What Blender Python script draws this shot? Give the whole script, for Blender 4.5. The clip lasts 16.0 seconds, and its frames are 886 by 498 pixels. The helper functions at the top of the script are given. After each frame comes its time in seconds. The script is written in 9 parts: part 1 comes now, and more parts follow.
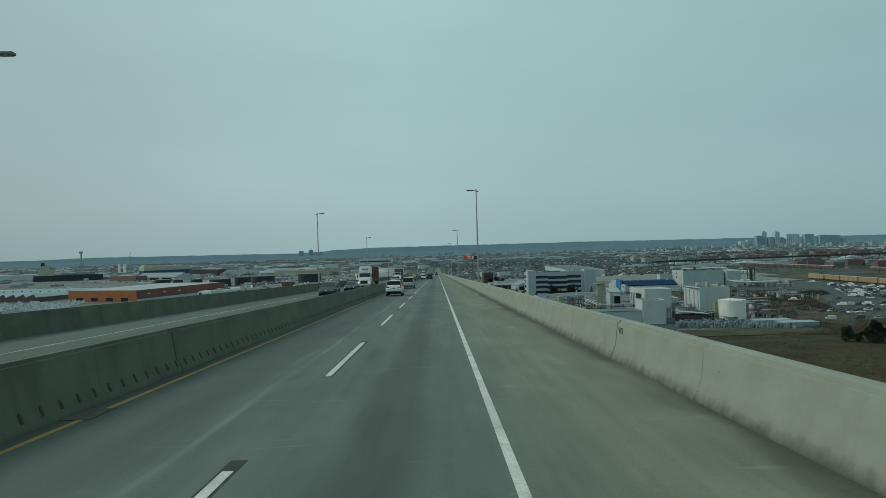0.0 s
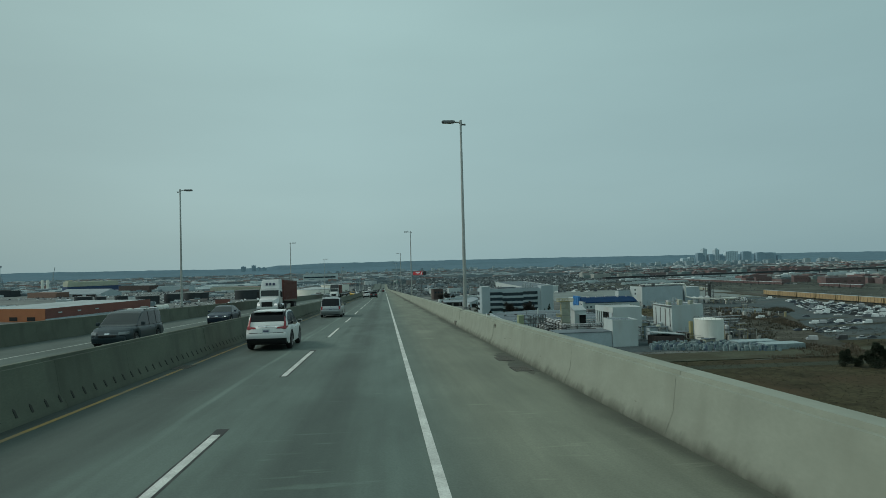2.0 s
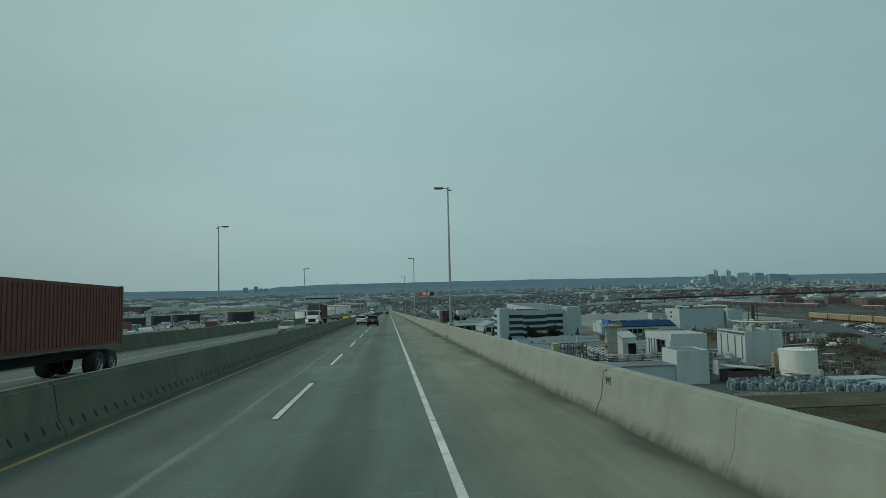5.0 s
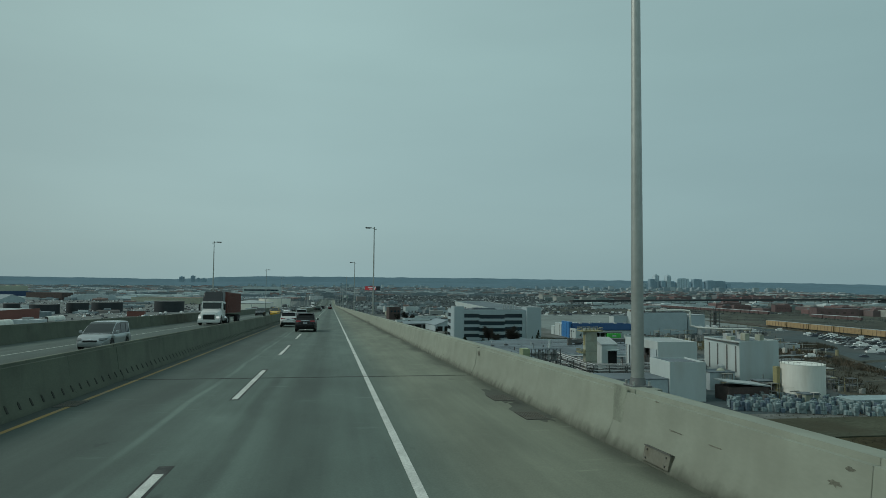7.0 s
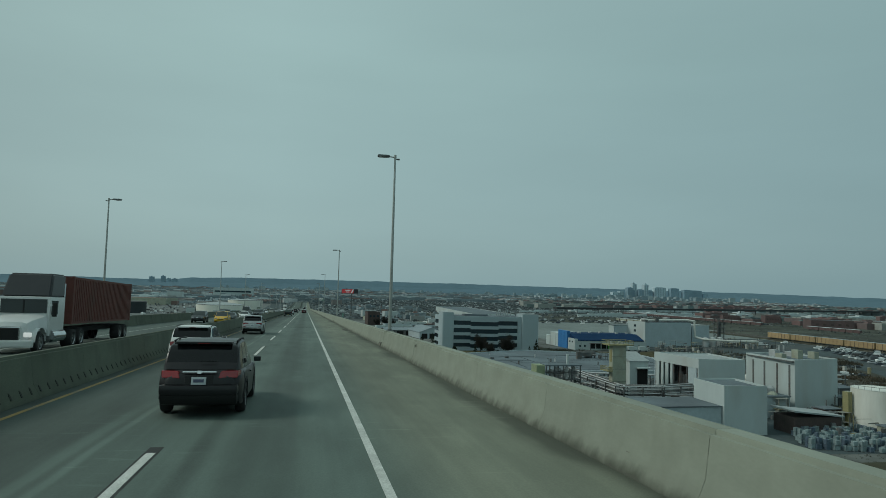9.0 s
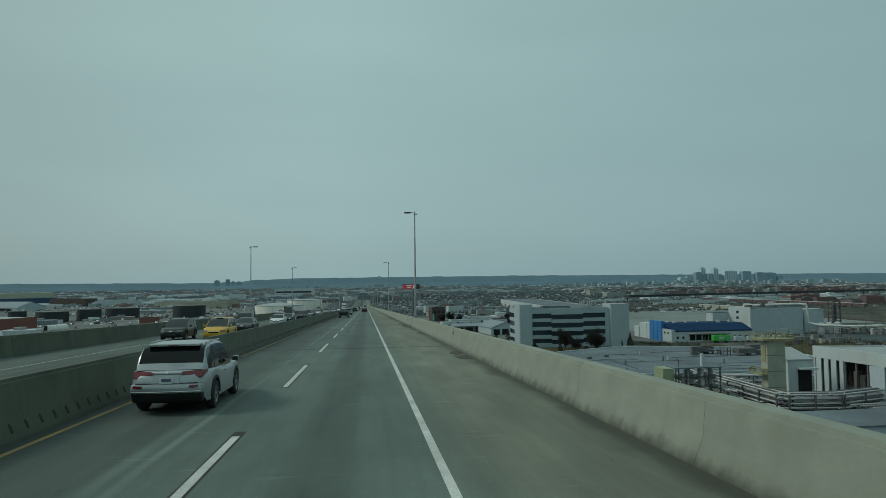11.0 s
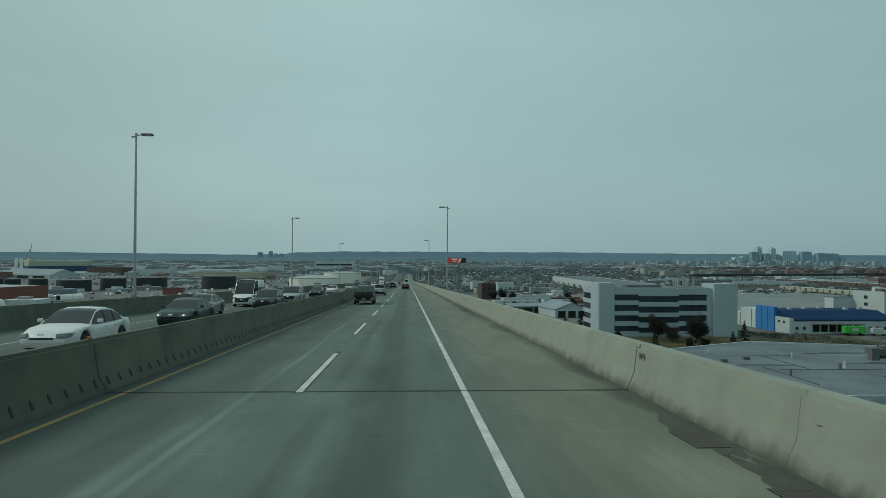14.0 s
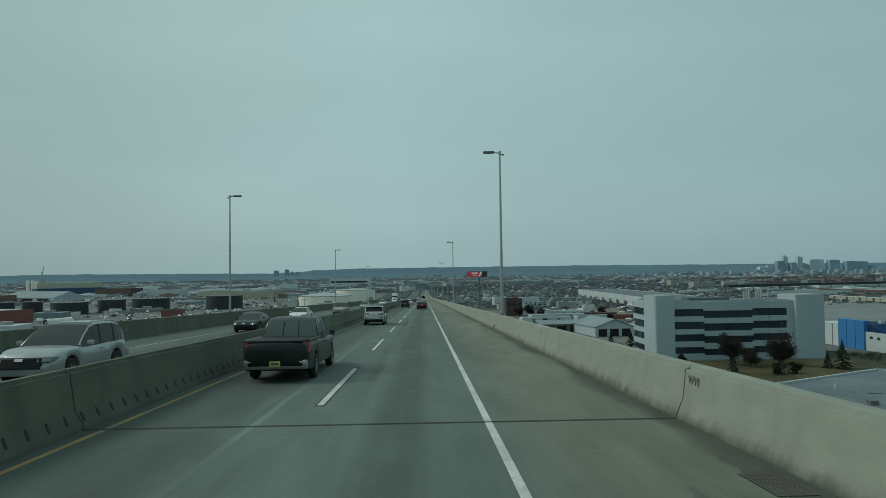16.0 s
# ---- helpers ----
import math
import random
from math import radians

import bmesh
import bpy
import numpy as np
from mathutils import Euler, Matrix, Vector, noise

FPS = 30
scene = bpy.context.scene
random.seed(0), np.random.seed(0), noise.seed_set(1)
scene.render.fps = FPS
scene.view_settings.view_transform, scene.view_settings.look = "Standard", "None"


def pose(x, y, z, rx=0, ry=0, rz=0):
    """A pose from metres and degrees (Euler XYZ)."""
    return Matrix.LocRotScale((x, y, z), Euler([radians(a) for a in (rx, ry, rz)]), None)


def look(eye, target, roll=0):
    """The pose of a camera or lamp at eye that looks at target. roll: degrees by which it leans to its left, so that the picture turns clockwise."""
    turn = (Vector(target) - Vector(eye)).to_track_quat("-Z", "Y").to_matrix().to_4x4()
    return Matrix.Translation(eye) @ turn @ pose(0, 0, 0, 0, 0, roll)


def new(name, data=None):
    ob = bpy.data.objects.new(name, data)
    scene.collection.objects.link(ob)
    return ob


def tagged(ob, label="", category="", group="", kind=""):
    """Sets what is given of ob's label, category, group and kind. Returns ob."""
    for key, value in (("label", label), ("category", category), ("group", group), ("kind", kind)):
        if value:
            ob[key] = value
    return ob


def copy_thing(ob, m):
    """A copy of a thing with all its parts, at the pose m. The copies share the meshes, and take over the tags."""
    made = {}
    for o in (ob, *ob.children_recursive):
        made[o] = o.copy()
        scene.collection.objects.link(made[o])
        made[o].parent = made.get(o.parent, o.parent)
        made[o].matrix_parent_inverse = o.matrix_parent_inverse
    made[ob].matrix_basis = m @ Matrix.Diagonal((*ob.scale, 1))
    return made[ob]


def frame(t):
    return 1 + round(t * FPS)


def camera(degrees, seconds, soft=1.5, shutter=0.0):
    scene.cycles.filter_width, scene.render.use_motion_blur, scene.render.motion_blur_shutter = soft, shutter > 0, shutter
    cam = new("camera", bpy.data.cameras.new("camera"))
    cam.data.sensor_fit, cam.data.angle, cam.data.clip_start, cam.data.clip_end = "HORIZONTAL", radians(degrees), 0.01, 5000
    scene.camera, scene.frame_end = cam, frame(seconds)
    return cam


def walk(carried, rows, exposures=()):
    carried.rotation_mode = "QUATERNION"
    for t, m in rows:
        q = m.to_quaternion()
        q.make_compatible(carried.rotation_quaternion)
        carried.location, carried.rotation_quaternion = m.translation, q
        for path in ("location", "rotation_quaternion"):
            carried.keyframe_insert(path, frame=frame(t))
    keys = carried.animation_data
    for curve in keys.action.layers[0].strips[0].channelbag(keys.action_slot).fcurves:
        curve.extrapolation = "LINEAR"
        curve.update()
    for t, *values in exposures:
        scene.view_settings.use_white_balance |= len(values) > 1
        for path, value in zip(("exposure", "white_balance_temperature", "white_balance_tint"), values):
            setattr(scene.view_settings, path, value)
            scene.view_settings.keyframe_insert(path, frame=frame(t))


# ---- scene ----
cam = camera(68.58, 16.0, 0.8, 0.02)
ROWS = [
    (0.0, pose(0.168, 0.000, 2.496, 90.02, 1.61, -0.55)),
    (0.5, pose(0.317, 10.520, 2.132, 90.45, 2.65, -1.89)),
    (1.0, pose(0.398, 21.081, 1.767, 91.64, 2.58, -3.33)),
    (1.5, pose(0.361, 31.682, 1.400, 92.25, 1.82, -4.43)),
    (2.0, pose(0.397, 42.320, 1.032, 91.33, 1.43, -5.19)),
    (2.5, pose(0.354, 52.996, 0.663, 92.41, 1.03, -4.84)),
    (3.0, pose(0.330, 63.708, 0.293, 92.95, 1.59, -4.13)),
    (3.5, pose(0.248, 74.456, -0.079, 92.78, 1.48, -4.27)),
    (6.0, pose(0.083, 128.679, -1.955, 93.54, 1.15, -6.48)),
    (6.5, pose(0.007, 139.614, -2.333, 93.42, 0.95, -8.67)),
    (7.0, pose(-0.157, 150.576, -2.712, 92.94, -0.57, -9.72)),
    (7.5, pose(-0.201, 161.565, -3.092, 92.74, -0.74, -10.09)),
    (8.0, pose(-0.223, 172.578, -3.473, 93.10, -1.93, -12.19)),
    (10.5, pose(-0.042, 227.986, -5.390, 93.60, 0.66, -9.21)),
    (11.0, pose(-0.089, 239.128, -5.775, 92.86, 0.69, -6.76)),
    (11.5, pose(-0.121, 250.287, -6.161, 91.01, 0.26, -5.03)),
    (12.0, pose(-0.144, 261.463, -6.548, 90.52, 0.70, -3.44)),
    (12.5, pose(-0.235, 272.655, -6.935, 90.72, 0.55, -2.31)),
    (13.0, pose(-0.237, 283.860, -7.322, 91.72, 0.59, -2.16)),
    (13.5, pose(-0.211, 295.079, -7.710, 91.28, 0.64, -2.58)),
    (14.0, pose(-0.223, 306.310, -8.099, 90.72, -0.31, -3.12)),
    (14.5, pose(-0.225, 317.551, -8.488, 90.62, -0.01, -2.03)),
    (15.0, pose(-0.233, 328.803, -8.877, 93.57, -0.67, -3.15)),
    (15.5, pose(-0.161, 340.063, -9.266, 92.32, 0.53, -1.22)),
    (16.0, pose(-0.158, 351.331, -9.656, 92.11, 0.75, -1.64)),
]
walk(cam, ROWS, [(0.0, 0.12), (2.0, 0.05), (6.5, -0.04), (10.5, -0.12), (11.0, -0.08), (12.0, 0.05), (12.5, 0.10), (13.0, 0.0), (13.5, 0.03), (14.0, 0.05), (16.0, 0.03)])

# ---- sky and sun ----
world = bpy.data.worlds.new("overcast_sky")
scene.world = world
world.use_nodes = True
wn, wl = world.node_tree.nodes, world.node_tree.links
wn.clear()
SUN_EL, SUN_AZ = 40.0, 280.0          # sun high to the left of the road, behind thin cloud
sky = wn.new("ShaderNodeTexSky")
sky.sky_type, sky.sun_disc = "NISHITA", False
sky.sun_elevation, sky.sun_rotation = radians(SUN_EL), radians(SUN_AZ)
sky.air_density, sky.dust_density = 1.0, 3.0
coord = wn.new("ShaderNodeTexCoord")
sep = wn.new("ShaderNodeSeparateXYZ")
wl.new(coord.outputs["Generated"], sep.inputs[0])
ramp = wn.new("ShaderNodeValToRGB")
el = ramp.color_ramp.elements
el[0].position, el[0].color = 0.0, (0.318, 0.465, 0.476, 1)
el[1].position, el[1].color = 1.0, (0.415, 0.58, 0.565, 1)
for at, c in ((0.10, (0.345, 0.498, 0.495, 1)), (0.32, (0.372, 0.543, 0.523, 1))):
    e = el.new(at)
    e.color = c
wl.new(sep.outputs["Z"], ramp.inputs[0])
cloud_map = wn.new("ShaderNodeMapping")
cloud_map.inputs["Scale"].default_value = (1.2, 1.2, 5.0)
wl.new(coord.outputs["Generated"], cloud_map.inputs[0])
cloud = wn.new("ShaderNodeTexNoise")
cloud.inputs["Scale"].default_value, cloud.inputs["Detail"].default_value = 1.6, 5
wl.new(cloud_map.outputs[0], cloud.inputs["Vector"])
cr = wn.new("ShaderNodeMapRange")
cr.inputs["To Min"].default_value, cr.inputs["To Max"].default_value = 0.90, 1.10
wl.new(cloud.outputs["Fac"], cr.inputs["Value"])
cm = wn.new("ShaderNodeVectorMath")
cm.operation = "SCALE"
wl.new(ramp.outputs[0], cm.inputs[0])
wl.new(cr.outputs[0], cm.inputs["Scale"])
ns = wn.new("ShaderNodeVectorMath")
ns.operation = "SCALE"
ns.inputs["Scale"].default_value = 0.10
wl.new(sky.outputs[0], ns.inputs[0])
mixs = wn.new("ShaderNodeMix")
mixs.data_type = "RGBA"
mixs.inputs["Factor"].default_value = 0.9
wl.new(ns.outputs[0], mixs.inputs["A"])
wl.new(cm.outputs[0], mixs.inputs["B"])
bg = wn.new("ShaderNodeBackground")
bg.inputs["Strength"].default_value = 1.0
# sky dims and cools to the right; the left dimming imitates lens vignetting
side = wn.new("ShaderNodeMapRange")
for key_, val_ in (("From Min", -0.3), ("From Max", 0.8), ("To Min", 0.0), ("To Max", 1.0)):
    side.inputs[key_].default_value = val_
wl.new(sep.outputs["X"], side.inputs["Value"])
cool = wn.new("ShaderNodeMix")
cool.data_type, cool.blend_type = "RGBA", "MULTIPLY"
cool.inputs["B"].default_value = (0.69, 0.735, 0.77, 1)
wl.new(side.outputs[0], cool.inputs["Factor"])
wl.new(mixs.outputs["Result"], cool.inputs["A"])
port = wn.new("ShaderNodeMapRange")
for key_, val_ in (("From Min", -0.05), ("From Max", -0.55), ("To Min", 1.04), ("To Max", 0.80)):
    port.inputs[key_].default_value = val_
wl.new(sep.outputs["X"], port.inputs["Value"])
dim = wn.new("ShaderNodeVectorMath")
dim.operation = "SCALE"
wl.new(cool.outputs["Result"], dim.inputs[0])
wl.new(port.outputs[0], dim.inputs["Scale"])
wl.new(dim.outputs[0], bg.inputs[0])
wo = wn.new("ShaderNodeOutputWorld")
wl.new(bg.outputs[0], wo.inputs[0])

sun = new("sun", bpy.data.lights.new("sun", "SUN"))
sun.data.energy, sun.data.angle, sun.data.color = 1.3, radians(18), (0.97, 1.0, 0.90)
SUN_DIR = Vector((-math.cos(radians(SUN_EL)) * 0.98, math.cos(radians(SUN_EL)) * 0.17, math.sin(radians(SUN_EL))))
sun.matrix_world = look(SUN_DIR * 100, (0, 0, 0))


# ---- materials ----
def surf(name, base, rough=0.8, metal=0.0, var=0.12, scale=0.6, grain=14.0, gvar=0.08, bump=0.15, stain=None, stain_amt=0.5, stain_scale=0.25, stretch=(1, 1, 1), per_object=0.0, coat=0.0, world_space=False, emit=0.0):
    """A paint or mineral surface: broad tone changes, fine grain, optional stains of a second colour, fine relief."""
    m = bpy.data.materials.new(name)
    m.use_nodes = True
    nt = m.node_tree
    n, l = nt.nodes, nt.links
    p = n["Principled BSDF"]
    p.inputs["Roughness"].default_value, p.inputs["Metallic"].default_value = rough, metal
    p.inputs["Coat Weight"].default_value = coat
    if world_space:
        src = n.new("ShaderNodeNewGeometry").outputs["Position"]
    else:
        src = n.new("ShaderNodeTexCoord").outputs["Object"]
    mp = n.new("ShaderNodeMapping")
    mp.inputs["Scale"].default_value = stretch
    l.new(src, mp.inputs[0])

    def noise_at(s, detail):
        t = n.new("ShaderNodeTexNoise")
        t.inputs["Scale"].default_value, t.inputs["Detail"].default_value = s, detail
        l.new(mp.outputs[0], t.inputs["Vector"])
        return t.outputs["Fac"]

    def factor(fac, lo, hi, a=0.3, b=0.7):
        r = n.new("ShaderNodeMapRange")
        r.inputs["From Min"].default_value, r.inputs["From Max"].default_value = a, b
        r.inputs["To Min"].default_value, r.inputs["To Max"].default_value = lo, hi
        l.new(fac, r.inputs["Value"])
        return r.outputs[0]

    def times(a, b):
        t = n.new("ShaderNodeMath")
        t.operation = "MULTIPLY"
        l.new(a, t.inputs[0])
        l.new(b, t.inputs[1])
        return t.outputs[0]

    broad, fine = noise_at(scale, 4), noise_at(grain, 3)
    tone = times(factor(broad, 1 - var, 1 + var), factor(fine, 1 - gvar, 1 + gvar))
    if per_object:
        rnd = n.new("ShaderNodeObjectInfo").outputs["Random"]
        tone = times(tone, factor(rnd, 1 - per_object, 1 + per_object, 0, 1))
    col = n.new("ShaderNodeVectorMath")
    col.operation = "SCALE"
    col.inputs[0].default_value = base
    l.new(tone, col.inputs["Scale"])
    out = col.outputs[0]
    if stain is not None:
        mx = n.new("ShaderNodeMix")
        mx.data_type = "RGBA"
        l.new(factor(noise_at(stain_scale, 6), 0.0, stain_amt, 0.5, 0.68), mx.inputs["Factor"])
        l.new(out, mx.inputs["A"])
        mx.inputs["B"].default_value = (*stain, 1)
        out = mx.outputs["Result"]
    l.new(out, p.inputs["Base Color"])
    if emit:
        l.new(out, p.inputs["Emission Color"])
        p.inputs["Emission Strength"].default_value = emit
    if bump:
        bp = n.new("ShaderNodeBump")
        bp.inputs["Strength"].default_value, bp.inputs["Distance"].default_value = bump, 0.02
        l.new(fine, bp.inputs["Height"])
        l.new(bp.outputs[0], p.inputs["Normal"])
    return m


def grime(m, colour, top, amount, scale):
    """Road dirt splashed up the foot of a wall in ragged tongues."""
    n, l = m.node_tree.nodes, m.node_tree.links
    p = n["Principled BSDF"]
    old = p.inputs["Base Color"].links[0].from_socket
    geo = n.new("ShaderNodeNewGeometry")
    sp = n.new("ShaderNodeSeparateXYZ")
    l.new(geo.outputs["Position"], sp.inputs[0])
    lift = n.new("ShaderNodeMath")
    lift.operation = "MULTIPLY_ADD"
    l.new(sp.outputs["Y"], lift.inputs[0])
    lift.inputs[1].default_value = 0.03459
    l.new(sp.outputs["Z"], lift.inputs[2])
    mp = n.new("ShaderNodeMapping")
    mp.inputs["Scale"].default_value = (1, 1, 0.6)
    l.new(geo.outputs["Position"], mp.inputs[0])
    t = n.new("ShaderNodeTexNoise")
    t.inputs["Scale"].default_value, t.inputs["Detail"].default_value = scale, 6
    l.new(mp.outputs[0], t.inputs["Vector"])
    a = n.new("ShaderNodeMath")
    a.operation = "MULTIPLY_ADD"
    l.new(t.outputs["Fac"], a.inputs[0])
    a.inputs[1].default_value = -1.5 * top
    l.new(lift.outputs[0], a.inputs[2])
    r = n.new("ShaderNodeMapRange")
    r.inputs["From Min"].default_value, r.inputs["From Max"].default_value = -0.75 * top, 0.1 * top
    r.inputs["To Min"].default_value, r.inputs["To Max"].default_value = amount, 0.0
    l.new(a.outputs[0], r.inputs["Value"])
    mx = n.new("ShaderNodeMix")
    mx.data_type = "RGBA"
    l.new(r.outputs[0], mx.inputs["Factor"])
    l.new(old, mx.inputs["A"])
    mx.inputs["B"].default_value = (*colour, 1)
    l.new(mx.outputs["Result"], p.inputs["Base Color"])


def streaks(m, colour, amount, scale=1.0):
    """Rain-washed stains running down a wall, narrow along it and long in height."""
    n, l = m.node_tree.nodes, m.node_tree.links
    p = n["Principled BSDF"]
    old = p.inputs["Base Color"].links[0].from_socket
    geo = n.new("ShaderNodeNewGeometry")
    mp = n.new("ShaderNodeMapping")
    mp.inputs["Scale"].default_value = (0.3, 1.5, 0.55)
    l.new(geo.outputs["Position"], mp.inputs[0])
    t = n.new("ShaderNodeTexNoise")
    t.inputs["Scale"].default_value, t.inputs["Detail"].default_value = scale, 5
    l.new(mp.outputs[0], t.inputs["Vector"])
    r = n.new("ShaderNodeMapRange")
    for k_, v_ in (("From Min", 0.50), ("From Max", 0.72), ("To Min", 0.0), ("To Max", amount)):
        r.inputs[k_].default_value = v_
    l.new(t.outputs["Fac"], r.inputs["Value"])
    mx = n.new("ShaderNodeMix")
    mx.data_type = "RGBA"
    l.new(r.outputs[0], mx.inputs["Factor"])
    l.new(old, mx.inputs["A"])
    mx.inputs["B"].default_value = (*colour, 1)
    l.new(mx.outputs["Result"], p.inputs["Base Color"])


def plain(name, base, rough=0.5, metal=0.0, coat=0.0, emit=0.0):
    return surf(name, base, rough, metal, var=0.05, gvar=0.03, bump=0.0, coat=coat, emit=emit)


def glass_dark(name, base=(0.012, 0.016, 0.018)):
    m = surf(name, base, 0.06, 0.0, var=0.1, gvar=0.02, bump=0.0)
    m.node_tree.nodes["Principled BSDF"].inputs["IOR"].default_value = 1.5
    return m


def road_surface(name):
    """Worn concrete deck: oil-dark lane centres, paler wheel paths and scuffs, dirt collected along the gutters."""
    m = bpy.data.materials.new(name)
    m.use_nodes = True
    nt = m.node_tree
    n, l = nt.nodes, nt.links
    p = n["Principled BSDF"]
    p.inputs["Roughness"].default_value = 0.82
    pos = n.new("ShaderNodeNewGeometry").outputs["Position"]
    sx = n.new("ShaderNodeSeparateXYZ")
    l.new(pos, sx.inputs[0])

    def mapped(sc):
        mp = n.new("ShaderNodeMapping")
        mp.inputs["Scale"].default_value = sc
        l.new(pos, mp.inputs[0])
        return mp.outputs[0]

    def noise_at(s, detail, sc=(1, 1, 1)):
        t = n.new("ShaderNodeTexNoise")
        t.inputs["Scale"].default_value, t.inputs["Detail"].default_value = s, detail
        l.new(mapped(sc), t.inputs["Vector"])
        return t.outputs["Fac"]

    def rng(v, a, b, lo, hi):
        r = n.new("ShaderNodeMapRange")
        r.interpolation_type = "SMOOTHSTEP"
        for k, q in (("From Min", a), ("From Max", b), ("To Min", lo), ("To Max", hi)):
            r.inputs[k].default_value = q
        l.new(v, r.inputs["Value"])
        return r.outputs[0]

    def op(kind, a, b):
        t = n.new("ShaderNodeMath")
        t.operation = kind
        for i, q in enumerate((a, b)):
            if isinstance(q, float):
                t.inputs[i].default_value = q
            else:
                l.new(q, t.inputs[i])
        return t.outputs[0]

    wob = op("MULTIPLY", op("SUBTRACT", noise_at(0.12, 2, (0.2, 1, 1)), 0.5), 0.5)
    xw = op("ADD", sx.outputs["X"], wob)

    def stripe(centre, half, soft, depth):
        d = op("ABSOLUTE", op("SUBTRACT", xw, float(centre)), 0.0)
        return rng(d, half, half + soft, depth, 1.0)

    tone = rng(noise_at(0.10, 5, (1.6, 0.5, 1)), 0.3, 0.7, 0.86, 1.12)
    tone = op("MULTIPLY", tone, rng(noise_at(1.1, 6, (1, 0.25, 1)), 0.3, 0.7, 0.87, 1.12))
    # pale worn smears and darker damp patches
    tone = op("ADD", tone, rng(noise_at(0.42, 6, (1.3, 0.55, 1)), 0.56, 0.72, 0.0, 0.20))
    tone = op("SUBTRACT", tone, rng(noise_at(0.31, 5, (1.6, 0.4, 1)), 0.58, 0.74, 0.0, 0.16))
    tone = op("MULTIPLY", tone, rng(noise_at(30.0, 3), 0.3, 0.7, 0.92, 1.08))
    for c, h, s, d in ((-0.75, 0.22, 0.62, 0.66), (-4.45, 0.15, 0.6, 0.86), (-9.9, 0.25, 0.7, 0.8), (-13.6, 0.25, 0.7, 0.8)):
        tone = op("MULTIPLY", tone, stripe(c, h, s, d))
    # scuffed pale streaks beside the left lane's wheel path
    streak = op("MULTIPLY", rng(op("ABSOLUTE", op("SUBTRACT", xw, -3.6), 0.0), 0.02, 0.13, 1.0, 0.0), rng(noise_at(0.16, 5, (0.3, 1, 1)), 0.36, 0.66, 0.16, 0.72))
    tone = op("ADD", tone, op("MULTIPLY", streak, 0.9))
    # a ragged second scuff and a dark rubber streak where traffic drifts
    streak2 = op("MULTIPLY", rng(op("ABSOLUTE", op("SUBTRACT", xw, -3.95), 0.0), 0.03, 0.20, 1.0, 0.0), rng(noise_at(0.09, 4, (0.3, 1, 1)), 0.50, 0.66, 0.0, 0.45))
    tone = op("ADD", tone, streak2)
    rubber = op("MULTIPLY", rng(op("ABSOLUTE", op("SUBTRACT", xw, -1.85), 0.0), 0.05, 0.28, 0.30, 0.0), rng(noise_at(0.045, 3, (0.3, 1, 1)), 0.46, 0.60, 0.0, 1.0))
    tone = op("SUBTRACT", tone, rubber)
    # transverse finishing lines and pale scrapes
    scr = op("MULTIPLY", rng(noise_at(1.0, 3, (0.8, 4.5, 1)), 0.60, 0.72, 0.0, 1.0), rng(noise_at(0.4, 2), 0.50, 0.62, 0.0, 0.34))
    tone = op("ADD", tone, scr)
    # left lane toned darker, oncoming lanes toned paler
    tone = op("MULTIPLY", tone, rng(sx.outputs["X"], -5.4, -2.6, 0.61, 1.0))
    tone = op("MULTIPLY", tone, rng(sx.outputs["X"], -8.0, -7.0, 1.95, 1.0))
    # fine lengthwise scuffs, rubbed darker and paler
    scuff = noise_at(1.0, 3, (5.0, 0.12, 1))
    tone = op("MULTIPLY", tone, rng(scuff, 0.28, 0.72, 0.94, 1.06))
    spots = rng(noise_at(1.7, 3, (1, 0.5, 1)), 0.70, 0.78, 1.0, 0.72)
    tone = op("MULTIPLY", tone, spots)
    # gutter dirt along the parapets and the median
    edge_n = noise_at(0.55, 5, (1, 0.45, 1))
    dirt = op("ADD", sx.outputs["X"], op("MULTIPLY", op("SUBTRACT", edge_n, 0.5), 1.7))
    tone = op("MULTIPLY", tone, rng(dirt, 4.15, 4.75, 1.0, 0.46))
    tone = op("MULTIPLY", tone, rng(dirt, -6.8, -6.35, 0.62, 1.0))
    col = n.new("ShaderNodeVectorMath")
    col.operation = "SCALE"
    hue = n.new("ShaderNodeMix")
    hue.data_type = "RGBA"
    hue.inputs["A"].default_value, hue.inputs["B"].default_value = (0.084, 0.117, 0.100, 1), (0.140, 0.154, 0.114, 1)
    l.new(rng(sx.outputs["X"], 0.6, 2.6, 0.0, 1.0), hue.inputs["Factor"])
    l.new(hue.outputs["Result"], col.inputs[0])
    l.new(tone, col.inputs["Scale"])
    l.new(col.outputs[0], p.inputs["Base Color"])
    bp = n.new("ShaderNodeBump")
    bp.inputs["Strength"].default_value, bp.inputs["Distance"].default_value = 0.25, 0.01
    l.new(noise_at(60.0, 3, (1, 0.5, 1)), bp.inputs["Height"])
    l.new(bp.outputs[0], p.inputs["Normal"])
    return m


